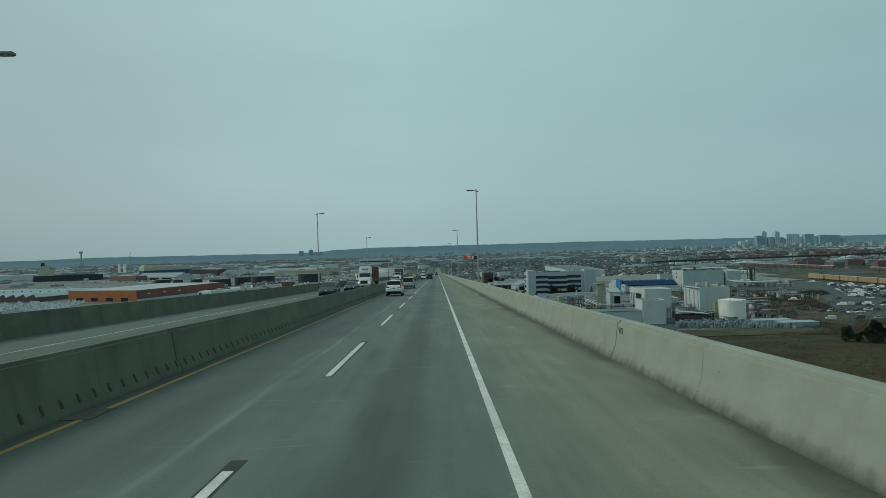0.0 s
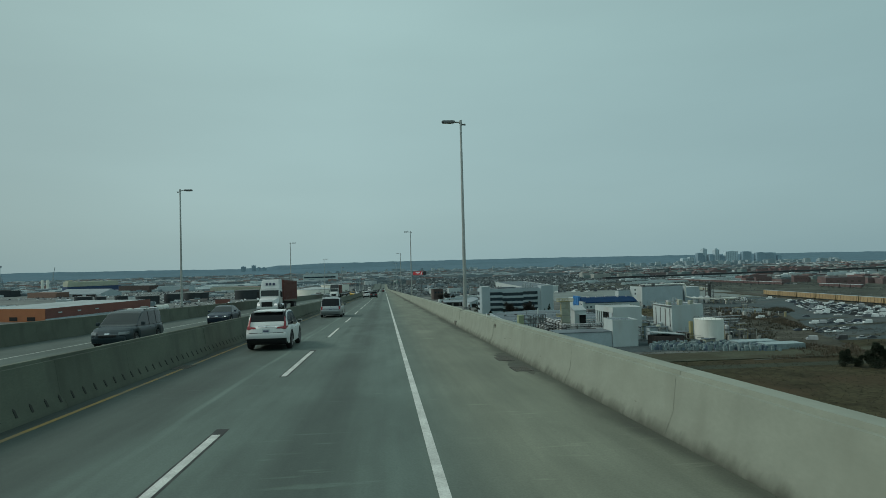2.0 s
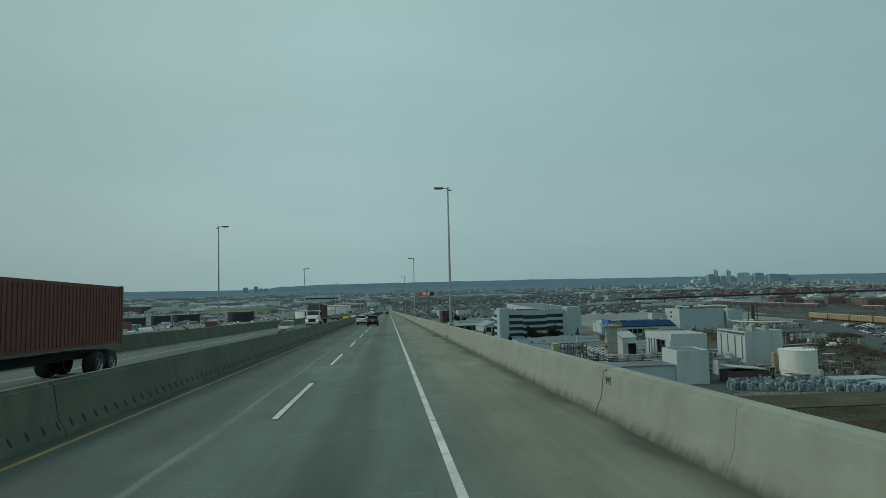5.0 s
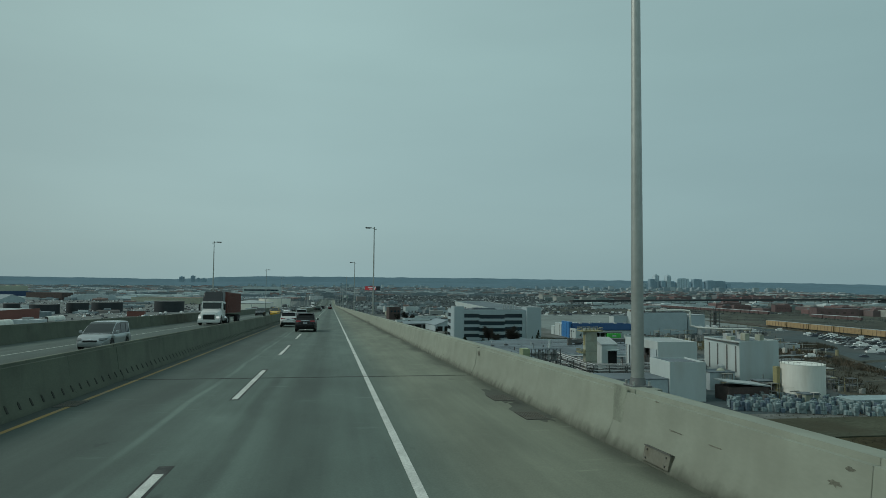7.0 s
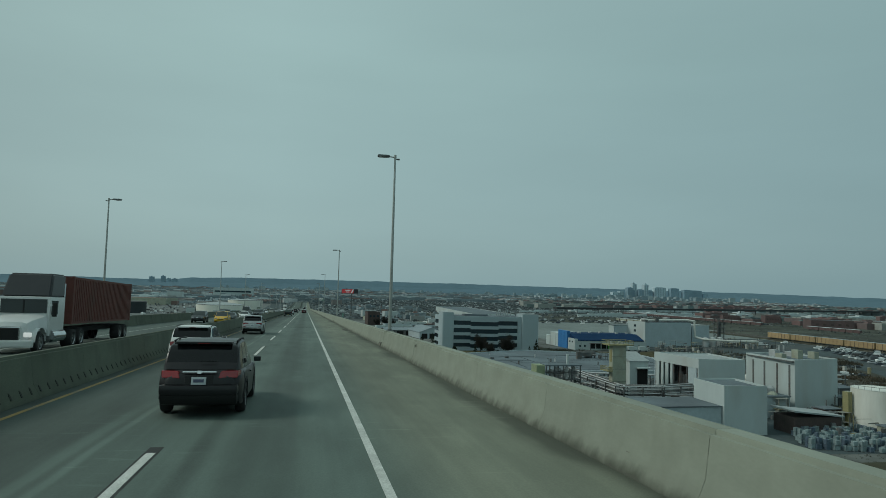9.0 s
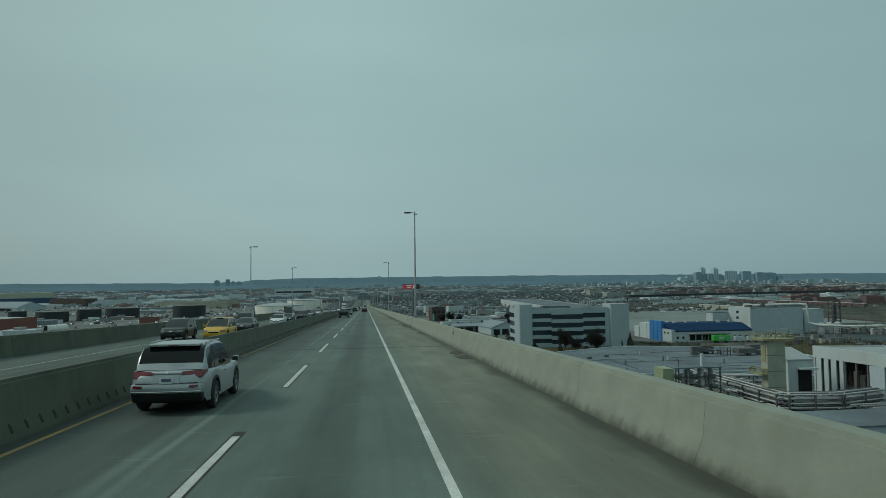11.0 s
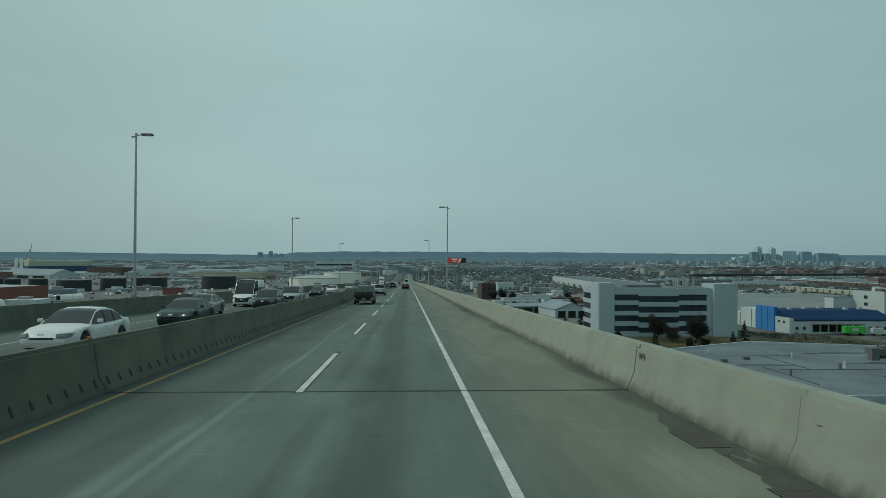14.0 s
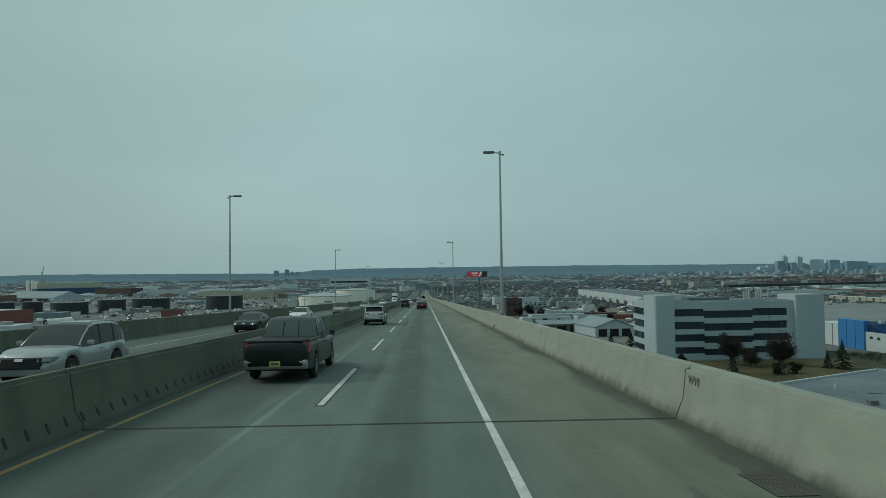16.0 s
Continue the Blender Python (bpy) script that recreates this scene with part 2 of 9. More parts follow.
M_ROAD = road_surface("worn_concrete_deck")
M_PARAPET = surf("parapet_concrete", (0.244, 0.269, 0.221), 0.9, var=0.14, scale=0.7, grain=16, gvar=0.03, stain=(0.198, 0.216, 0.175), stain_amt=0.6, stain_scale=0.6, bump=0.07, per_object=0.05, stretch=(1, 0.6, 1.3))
# parapet top darkened in the colour to even out the sky light on it
M_COPING = surf("toned_down_coping", (0.188, 0.207, 0.170), 0.92, var=0.16, scale=0.9, grain=24, gvar=0.08, stain=(0.11, 0.115, 0.09), stain_amt=0.6, stain_scale=0.7, bump=0.07)
# median and left parapet top painted pale for the light it catches
M_COPING_LIT = surf("pale_lit_coping", (0.285, 0.310, 0.268), 0.92, var=0.16, scale=0.9, grain=24, gvar=0.08, stain=(0.135, 0.145, 0.12), stain_amt=0.6, stain_scale=0.7, bump=0.07)
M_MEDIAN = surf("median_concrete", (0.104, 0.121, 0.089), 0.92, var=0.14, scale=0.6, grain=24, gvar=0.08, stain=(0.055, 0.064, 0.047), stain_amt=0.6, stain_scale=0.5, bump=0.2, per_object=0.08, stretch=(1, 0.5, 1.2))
streaks(M_PARAPET, (0.182, 0.194, 0.156), 0.40)
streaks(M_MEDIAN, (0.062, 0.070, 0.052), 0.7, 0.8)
grime(M_PARAPET, (0.150, 0.158, 0.126), 0.46, 0.42, 1.6)
grime(M_PARAPET, (0.074, 0.080, 0.062), 0.24, 0.9, 3.2)
M_WHITE_LINE = surf("worn_white_line_paint", (0.50, 0.515, 0.48), 0.7, var=0.15, scale=1.2, grain=30, gvar=0.2, stain=(0.26, 0.27, 0.25), stain_amt=0.45, stain_scale=2.2)
M_FADED_LINE = surf("faded_line_paint", (0.33, 0.35, 0.32), 0.75, var=0.2, scale=0.9, grain=26, gvar=0.2, stain=(0.19, 0.21, 0.19), stain_amt=0.8, stain_scale=1.2)
M_YELLOW_LINE = surf("worn_yellow_line_paint", (0.29, 0.19, 0.055), 0.75, var=0.2, scale=0.8, grain=26, gvar=0.2, stain=(0.15, 0.15, 0.12), stain_amt=0.95, stain_scale=0.9)
M_BLACK_TAPE = surf("black_contrast_tape", (0.020, 0.021, 0.020), 0.8, stain=(0.09, 0.1, 0.09), stain_amt=0.6, stain_scale=2.5)
M_JOINT = plain("rubber_joint_seal", (0.012, 0.012, 0.012), 0.8)
M_GALV = surf("galvanised_steel", (0.40, 0.42, 0.40), 0.45, 0.75, var=0.1, scale=0.8, grain=8, bump=0.03)
M_STEEL_BOLT = plain("dull_bolt_steel", (0.10, 0.10, 0.09), 0.6, 0.4)
M_LAMP_HEAD = surf("grey_lamp_housing", (0.16, 0.17, 0.17), 0.5, 0.4)
M_LENS = plain("frosted_lamp_lens", (0.5, 0.5, 0.47), 0.25)
M_GRATE = surf("rusty_drain_grate", (0.10, 0.10, 0.085), 0.8, 0.4, stain=(0.10, 0.075, 0.05), stain_amt=0.6, stain_scale=4)
M_SILT = surf("dark_gutter_silt", (0.060, 0.066, 0.053), 0.95, var=0.2, scale=1.0, grain=12, gvar=0.2, stain=(0.075, 0.08, 0.062), stain_amt=0.9, stain_scale=1.8)
# near-black plates that stand in for the shade inside slots and openings
M_SLOT = plain("slot_shade_dark", (0.028, 0.030, 0.024), 0.9)
M_DARK = plain("dark_void", (0.010, 0.010, 0.010), 0.9)
M_GROUND = surf("winter_ground", (0.122, 0.130, 0.122), 0.95, var=0.35, scale=0.012, grain=0.12, gvar=0.35, stain=(0.090, 0.088, 0.080), stain_amt=0.9, stain_scale=0.006, bump=0.0)
M_INK = plain("black_stencil_ink", (0.12, 0.12, 0.095), 0.8)

S = 0.03459                     # fall of the road, metres per metre
SLOPE = math.atan(S)
GROUND = -41.5


def road_z(y):
    if y < 880:
        return -S * y
    if y < 1280:
        u = (y - 880) / 400
        return -S * 880 - S * 400 * (u - u * u / 2)
    return -S * 1080


# ---- mesh helpers ----
def obj(name, bm, mat, parent=None, label="", smooth=False):
    me = bpy.data.meshes.new(name)
    bm.normal_update()
    bm.to_mesh(me)
    bm.free()
    for q in (mat if isinstance(mat, (list, tuple)) else [mat]):
        me.materials.append(q)
    if smooth:
        me.shade_smooth()
        me.set_sharp_from_angle(angle=radians(38))
    o = new(name, me)
    if parent is not None:
        o.parent = parent
    if label:
        tagged(o, label)
    return o


def part(name, bm, mat, parent, label="", smooth=False):
    return obj(name, bm, mat, parent, label, smooth)


def share(name, src, parent, m):
    """Another object on the mesh of src, under parent, at the pose m."""
    o = new(name, src.data)
    o.parent = parent
    o.matrix_local = m
    return o


def thing(name, label, category, m=None, group="", kind=""):
    e = new(name)
    e.empty_display_size = 0.3
    if m is not None:
        e.matrix_world = m
    return tagged(e, label, category, group, kind)


def bx(bm, x0, x1, y0, y1, z0, z1, mi=0):
    v = [bm.verts.new(c) for c in ((x0, y0, z0), (x1, y0, z0), (x1, y1, z0), (x0, y1, z0), (x0, y0, z1), (x1, y0, z1), (x1, y1, z1), (x0, y1, z1))]
    for f in ((3, 2, 1, 0), (4, 5, 6, 7), (0, 1, 5, 4), (1, 2, 6, 5), (2, 3, 7, 6), (3, 0, 4, 7)):
        bm.faces.new([v[i] for i in f]).material_index = mi
    return v


def box(x0, x1, y0, y1, z0, z1, bevel=0.0):
    bm = bmesh.new()
    bx(bm, x0, x1, y0, y1, z0, z1)
    if bevel:
        bmesh.ops.bevel(bm, geom=bm.edges[:], offset=bevel, segments=2, affect="EDGES", profile=0.6)
    return bm


def tube(bm, a, b, r0, r1=None, n=10, caps=True, mi=0):
    """A round bar from a to b."""
    a, b = Vector(a), Vector(b)
    r1 = r0 if r1 is None else r1
    q = (b - a).to_track_quat("Z", "Y").to_matrix()
    rings = []
    for c, r in ((a, r0), (b, r1)):
        rings.append([bm.verts.new(c + q @ Vector((r * math.cos(2 * math.pi * i / n), r * math.sin(2 * math.pi * i / n), 0))) for i in range(n)])
    for i in range(n):
        j = (i + 1) % n
        bm.faces.new((rings[0][i], rings[0][j], rings[1][j], rings[1][i])).material_index = mi
    if caps:
        bm.faces.new(rings[0][::-1]).material_index = mi
        bm.faces.new(rings[1]).material_index = mi


def prism(bm, outline, z0, z1, mi=0):
    """An upright block over a plan outline (counter-clockwise from above)."""
    lo = [bm.verts.new((x, y, z0)) for x, y in outline]
    hi = [bm.verts.new((x, y, z1)) for x, y in outline]
    k = len(outline)
    for i in range(k):
        j = (i + 1) % k
        bm.faces.new((lo[i], lo[j], hi[j], hi[i])).material_index = mi
    bm.faces.new(hi).material_index = mi
    bm.faces.new(lo[::-1]).material_index = mi


def extrude_along(bm, profile, ys, zs, mi=0):
    """A section (x, h), counter-clockwise seen from behind the camera, carried along stations y with ground heights z."""
    rings = [[bm.verts.new((x, y, z + h)) for x, h in profile] for y, z in zip(ys, zs)]
    k = len(profile)
    for a, b in zip(rings, rings[1:]):
        for i in range(k):
            j = (i + 1) % k
            bm.faces.new((a[i], a[j], b[j], b[i])).material_index = mi
    bm.faces.new(rings[0][::-1]).material_index = mi
    bm.faces.new(rings[-1]).material_index = mi


# ---- ground ----
bm = bmesh.new()
R_OUT = 4960
ring = [bm.verts.new((R_OUT * math.cos(a), 150 + R_OUT * math.sin(a), GROUND)) for a in [2 * math.pi * i / 96 for i in range(96)]]
bm.faces.new(ring)
tagged(obj("ground", bm, M_GROUND), "brown and grey winter industrial ground reaching the horizon", "ground", kind="structure")

# ---- the bridge deck ----
BOLD = (173.4, 277.5, 320.9, 364.2)     # joints that stand open and dark
JOINTS = [17.6, 69.8, 121.6, 173.4, 225.4, 277.5, 320.9, 364.2]
LABELS = ["W3", "W4", "W5", "W6", "W7", "W8", "W9", "W10"]
STATIONS = [-60.0, -34.0] + JOINTS + [407.5, 450.8, 494.1, 537.4, 580.7, 624.0, 667.3, 710.6, 753.9, 797.2, 840.5, 880.0]
FAR = [880 + 25 * i for i in range(17)] + [1400]
C = -7.2                        # middle of the median
XL = 2 * C                      # mirror for the other carriageway

road = thing("road", "worn grey concrete bridge deck of a divided motorway", "road", kind="structure")


def deck(name, ys):
    bm = bmesh.new()
    extrude_along(bm, [(XL - 5.75, -0.9), (5.75, -0.9), (5.75, 0.0), (XL - 5.75, 0.0)], ys, [road_z(y) for y in ys])
    return part(name, bm, M_ROAD, road)


for a, b in zip(STATIONS, STATIONS[1:]):
    deck("deck_slab", [a + (0.016 if a in BOLD else 0.003), b - (0.016 if b in BOLD else 0.003)])
    if b < 870:
        bm = bmesh.new()
        extrude_along(bm, [(C + 0.35, -0.5), (4.85, -0.5), (4.85, -0.025), (C + 0.35, -0.025)], [b - 0.02, b + 0.02], [road_z(b)] * 2)
        extrude_along(bm, [(XL - 4.85, -0.5), (C - 0.35, -0.5), (C - 0.35, -0.025), (XL - 4.85, -0.025)], [b - 0.02, b + 0.02], [road_z(b)] * 2)
        part("joint_seal", bm, M_JOINT, road, "black rubber expansion joint seal")
deck("deck_slab", FAR)
# edges of the joints are armoured with thin dark strips
for b in BOLD:
    bm = bmesh.new()
    for s in (-0.045, 0.045):
        bx(bm, C + 0.4, 4.8, b + s - 0.02, b + s + 0.02, -0.003 + road_z(b + s), 0.004 + road_z(b + s))
    part("joint_edge", bm, M_BLACK_TAPE, road)

# lane paint
EDGE, DASH, YEL = 1.064, -2.60, -6.36


def strip(name, x0, x1, y0, y1, mat, h=0.004, label=""):
    bm = bmesh.new()
    k = max(1, int((y1 - y0) / 40))
    ys = [y0 + (y1 - y0) * i / k for i in range(k + 1)]
    extrude_along(bm, [(x0, -0.02), (x1, -0.02), (x1, h), (x0, h)], ys, [road_z(y) for y in ys])
    return part(name, bm, mat, road, label)


for x in (EDGE, XL - EDGE):
    for a, b in zip(STATIONS, STATIONS[1:]):
        if x > 0:
            strip("edge_line", x - 0.072, x + 0.072, a + 0.03, b - 0.03, M_WHITE_LINE, label="white painted edge line")
        else:
            strip("edge_line", x - 0.06, x + 0.06, a + 0.03, b - 0.03, M_FADED_LINE, label="faded pale edge line")
    strip("edge_line", x - 0.072, x + 0.072, 880, 1395, M_WHITE_LINE)
for x in (YEL, XL - YEL):
    for a, b in zip(STATIONS, STATIONS[1:]):
        strip("yellow_line", x - 0.06, x + 0.06, a + 0.03, b - 0.03, M_YELLOW_LINE, label="worn yellow median edge line")
k = -3
while 0.77 + 15.24 * k < 900:
    y0 = 0.77 + 15.24 * k
    for x, sg in ((DASH, 1), (XL - DASH, -1)):
        strip("dash_border", x - 0.118, x + 0.118, y0 - (0.1 if sg > 0 else 0.5), y0 + 7.62 + (0.5 if sg > 0 else 0.1), M_BLACK_TAPE, 0.003, "black contrast tape under a lane dash")
        strip("lane_dash", x - 0.075, x + 0.075, y0, y0 + 7.62, M_WHITE_LINE, 0.008, "white lane dash")
    k += 1

# ---- parapets and median, cast in short lengths ----
RIGHT_P = [(4.80, -0.05), (5.62, -0.05), (5.47, 1.04), (5.026, 1.04), (4.95, 0.40), (4.80, 0.04)]
MEDIAN_P = [(C - 0.42, -0.05), (C + 0.42, -0.05), (C + 0.42, 0.10), (C + 0.26, 0.36), (C + 0.14, 1.165), (C - 0.14, 1.165), (C - 0.26, 0.36), (C - 0.42, 0.10)]
LEFT_P = [(XL - x, h * (1.15 / 1.04) if h > 0.5 else h) for x, h in RIGHT_P][::-1]


def barrier(name, label, profile, mat, coping, pieces_of):
    top = thing(name, label, "barrier", kind="structure")
    cache = {}
    for a, b in zip(STATIONS, STATIONS[1:]):
        k = max(2, round((b - a) / pieces_of))
        d = (b - a) / k
        for i in range(k):
            y = a + d * i
            key = round(d, 3), i == 0, i == k - 1
            g0, g1 = (0.022 if i == 0 else 0.004), (0.022 if i == k - 1 else 0.004)
            if key not in cache:
                bm = bmesh.new()
                ys = [g0, d - g1]
                extrude_along(bm, profile, ys, [-S * v for v in ys])
                bmesh.ops.bevel(bm, geom=[e for e in bm.edges if abs(e.verts[0].co.y - e.verts[1].co.y) > 1 and e.verts[0].co.z > 0.5], offset=0.075, segments=4, affect="EDGES")
                bm.normal_update()
                # upward faces take the coping colour, with the top's light painted in
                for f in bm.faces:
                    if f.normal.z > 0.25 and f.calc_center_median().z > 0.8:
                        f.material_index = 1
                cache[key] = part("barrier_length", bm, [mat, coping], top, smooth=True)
                cache[key].location = (0, y, road_z(y))
            else:
                share("barrier_length", cache[key], top, pose(0, y, road_z(y)))
    bm = bmesh.new()
    extrude_along(bm, profile, FAR, [road_z(y) for y in FAR])
    part("barrier_far_length", bm, mat, top)
    return top


def joint_filler(parent, profile):
    """Dark packing set back inside the open joints between the cast lengths."""
    k = len(profile)
    cx, ch = sum(p[0] for p in profile) / k, sum(p[1] for p in profile) / k
    small = [(cx + (x - cx) * 0.84, ch + (h - ch) * 0.90) for x, h in profile]
    for j in JOINTS + [407.5, 450.8]:
        bm = bmesh.new()
        extrude_along(bm, small, [j - 0.03, j + 0.03], [road_z(j - 0.03), road_z(j + 0.03)])
        part("joint_filler", bm, M_JOINT, parent, "dark packing in an expansion joint")


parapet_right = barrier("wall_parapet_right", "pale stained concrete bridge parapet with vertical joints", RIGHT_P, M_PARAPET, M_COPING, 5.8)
median = barrier("wall_median", "dark weathered concrete median barrier with drain slots", MEDIAN_P, M_MEDIAN, M_COPING_LIT, 4.1)
parapet_left = barrier("wall_parapet_left", "weathered concrete bridge parapet beyond the oncoming lanes", LEFT_P, M_MEDIAN, M_COPING_LIT, 5.8)

for parent_, prof_ in ((parapet_right, RIGHT_P), (median, MEDIAN_P), (parapet_left, LEFT_P)):
    joint_filler(parent_, prof_)

# drain slots along the foot of the median, only where it drains: a run in every span
TEAR = [(-0.0495, -0.095), (0.018, -0.1), (0.0639, 0.055), (0.0315, 0.1), (-0.0117, 0.05)]


def tear(bm, m):
    """A slanted tear-shaped dark plate on the median's sloping foot, in place of a shaded recess."""
    lo = [bm.verts.new(m @ Vector((-0.014, u, v))) for u, v in TEAR]
    hi = [bm.verts.new(m @ Vector((0.008, u, v))) for u, v in TEAR]
    bm.faces.new(lo[::-1])
    bm.faces.new(hi)
    for i in range(5):
        j = (i + 1) % 5
        bm.faces.new((lo[i], lo[j], hi[j], hi[i]))


def slot_pose(y):
    return pose(C + 0.338, y, road_z(y) + 0.245, 0, -32, 0)


bm = bmesh.new()
tear(bm, Matrix())
slot0 = part("drain_slot", bm, M_SLOT, median, "dark slanted drain slot")
slot0.matrix_local = slot_pose(10.893)
for k in range(1, 285):
    share("drain_slot", slot0, median, slot_pose(10.893 + 0.591 * k))
bm = bmesh.new()
for k in range(-20, 880):
    if k < 0 or k >= 285:
        tear(bm, slot_pose(10.893 + 0.591 * k))
tagged(part("drain_slots_far", bm, M_SLOT, median), kind="stuff")

# stencilled joint numbers on the parapet
for j, text in zip(JOINTS, LABELS):
    cu = bpy.data.curves.new("joint_number", "FONT")
    cu.body, cu.size, cu.extrude, cu.offset = text, 0.25, 0.003, 0.0
    cu.align_x = "LEFT"
    cu.materials.append(M_INK)
    o = new("joint_number", cu)
    o.parent = parapet_right
    nx = math.atan2(0.07, 0.81)
    m = Matrix.Translation((4.985, j - 0.20, road_z(j - 0.4) + 0.70)) @ Matrix.Rotation(-SLOPE, 4, "X") @ Matrix.Rotation(-nx * 0, 4, "Y") @ pose(0, 0, 0, 90, 0, -90)
    o.matrix_local = m
    tagged(o, "black stencilled joint number")

grate_bar = grate_cross = None
# drain gratings in the right gutter before the joints
for gx, gys in ((4.36, (61.3, 64.0, 164.9, 167.7, 269.0, 271.8, 313.4, 316.3, 356.9, 359.7)), (-6.46, (12.3, 65.2, 168.2, 272.6, 315.5))):
    for y in gys:
        g = thing("drain_grate", "rusty slotted iron drain grate set in the gutter", "drain", Matrix.Translation((gx, y, road_z(y))) @ Matrix.Rotation(-SLOPE, 4, "X"), "gutter drains")
        part("frame_plate", box(-0.27, 0.27, -0.52, 0.52, -0.05, 0.003), M_DARK, g)
        if grate_bar is None:
            grate_bar = part("bar", box(-0.017, 0.017, -0.5, 0.5, -0.01, 0.012), M_GRATE, g)
            grate_bar.location = (-0.232, 0, 0)
            grate_cross = part("cross_bar", box(-0.26, 0.26, -0.017, 0.017, -0.01, 0.010), M_GRATE, g)
            grate_cross.location = (0, -0.48, 0)
        else:
            share("bar", grate_bar, g, pose(-0.232, 0, 0))
            share("cross_bar", grate_cross, g, pose(0, -0.48, 0))
        for i in range(1, 9):
            share("bar", grate_bar, g, pose(-0.232 + 0.058 * i, 0, 0))
        for i in range(1, 6):
            share("cross_bar", grate_cross, g, pose(0, -0.48 + 0.19 * i, 0))

# dark silt fans round the right-hand drains, ragged outlines
def silt(x, y, w, ln, seed):
    r = random.Random(seed)
    bm = bmesh.new()
    vs = []
    for i in range(40):
        a = 2 * math.pi * i / 40
        k = 0.9 + 0.42 * noise.noise(Vector((math.cos(a) * 2.6, math.sin(a) * 2.6, seed * 3.1))) + r.uniform(-0.05, 0.05)
        px_, py_ = x + w * k * math.cos(a), y + ln * k * math.sin(a)
        px_ = min(px_, 4.84)
        vs.append(bm.verts.new((px_, py_, road_z(py_) + 0.0025)))
    bm.faces.new(vs)
    part("silt_stain", bm, M_SILT, road, "dark silt spread round a drain")


for i, y in enumerate((61.3, 64.0, 164.9, 167.7, 269.0, 271.8, 313.4, 316.3, 356.9, 359.7)):
    silt(4.52, y + 0.4, 0.40, 1.5, i)

# piers carry the deck down to the ground
for j in STATIONS[1:]:
    if road_z(j) - GROUND < 6:
        continue
    for x in (-17.0, 2.6):
        p = thing("bridge_pier", "plain concrete column under the bridge deck", "pier", Matrix.Translation((x, j, 0)), "bridge piers")
        bm = bmesh.new()
        tube(bm, (0, 0, GROUND), (0, 0, road_z(j) - 2.0), 1.1, 1.1, 16)
        part("column", bm, M_MEDIAN, p, smooth=True)
        bm = bmesh.new()
        bx(bm, -3.0, 3.0, -1.2, 1.2, road_z(j) - 2.4, road_z(j) - 0.95)
        part("cap", bm, M_MEDIAN, p)


# ---- street lamps on the parapets ----
def street_lamp():
    t = thing("street_lamp", "tall tapered galvanised lamp post with flat grey head on the parapet", "street lamp", group="motorway lamps")
    part("base_plate", box(-0.19, 0.19, -0.19, 0.19, 0.0, 0.04, 0.01), M_LAMP_HEAD, t)
    for sx in (-1, 1):
        for sy in (-1, 1):
            bm = bmesh.new()
            tube(bm, (0.15 * sx, 0.15 * sy, 0.03), (0.15 * sx, 0.15 * sy, 0.11), 0.025, n=6)
            part("bolt", bm, M_GALV, t)
    bm = bmesh.new()
    tube(bm, (0, 0, 0.04), (0, 0, 0.17), 0.15, 0.13, 16)
    part("base_collar", bm, M_LAMP_HEAD, t, "dark base collar", smooth=True)
    bm = bmesh.new()
    tube(bm, (0, 0, 0.14), (0, 0, 11.72), 0.117, 0.060, 16)
    part("pole", bm, M_GALV, t, smooth=True)
    bm = bmesh.new()
    tube(bm, (0, 0, 11.55), (0, 0, 11.78), 0.085, 0.085, 12)
    tube(bm, (0.05, 0, 11.62), (-0.42, 0, 11.66), 0.045, 0.04, 10)
    part("arm", bm, M_GALV, t, smooth=True)
    bm = bmesh.new()
    prism(bm, [(-1.18, -0.17), (-0.5, -0.2), (-0.36, -0.1), (-0.36, 0.1), (-0.5, 0.2), (-1.18, 0.17)], 11.60, 11.74)
    bmesh.ops.bevel(bm, geom=bm.edges[:], offset=0.025, segments=2, affect="EDGES")
    head = part("lamp_head", bm, M_LAMP_HEAD, t, "flat grey lamp head")
    part("lens", box(-1.1, -0.6, -0.13, 0.13, 11.575, 11.60), M_LENS, head)
    bm = bmesh.new()
    tube(bm, (0.05, 0, 11.50), (0.30, 0, 11.50), 0.045, 0.06, 10)
    part("bracket", bm, M_LAMP_HEAD, t, "short bracket behind the pole")
    return t


lamp0 = street_lamp()
RY = [5.0, 82.3, 161.7, 237.7, 311.2, 397.6, 476, 555, 634, 713, 792, 871, 960, 1050, 1150]
LY = [29.3, 109.1, 185.3, 264.4, 353.9, 417.3, 495, 573, 651, 729, 807, 886, 970, 1060, 1160]
lamp0.matrix_world = pose(5.35, RY[0], road_z(RY[0]) + 1.03)
for y in RY[1:]:
    copy_thing(lamp0, pose(5.35, y, road_z(y) + 1.03))
for y in LY:
    copy_thing(lamp0, pose(-19.7, y, road_z(y) + 1.14, 0, 0, 180))
# thickened bases of the parapet under the posts
for x, ys in ((5.35, RY), (-19.7, LY)):
    for y in ys[:7]:
        s = 1 if x > 0 else -1
        h = 1.028 if x > 0 else 1.138
        bm = bmesh.new()
        extrude_along(bm, [(x - 0.27, 0.3), (x + 0.30 if s > 0 else x + 0.27, 0.3), (x + 0.24 if s > 0 else x + 0.27, h), (x - 0.27 if s > 0 else x - 0.42, h)], [y - 0.45, y + 0.45], [road_z(y - 0.45), road_z(y + 0.45)])
        part("lamp_pedestal", bm, M_PARAPET if s > 0 else M_MEDIAN, parapet_right if s > 0 else parapet_left)


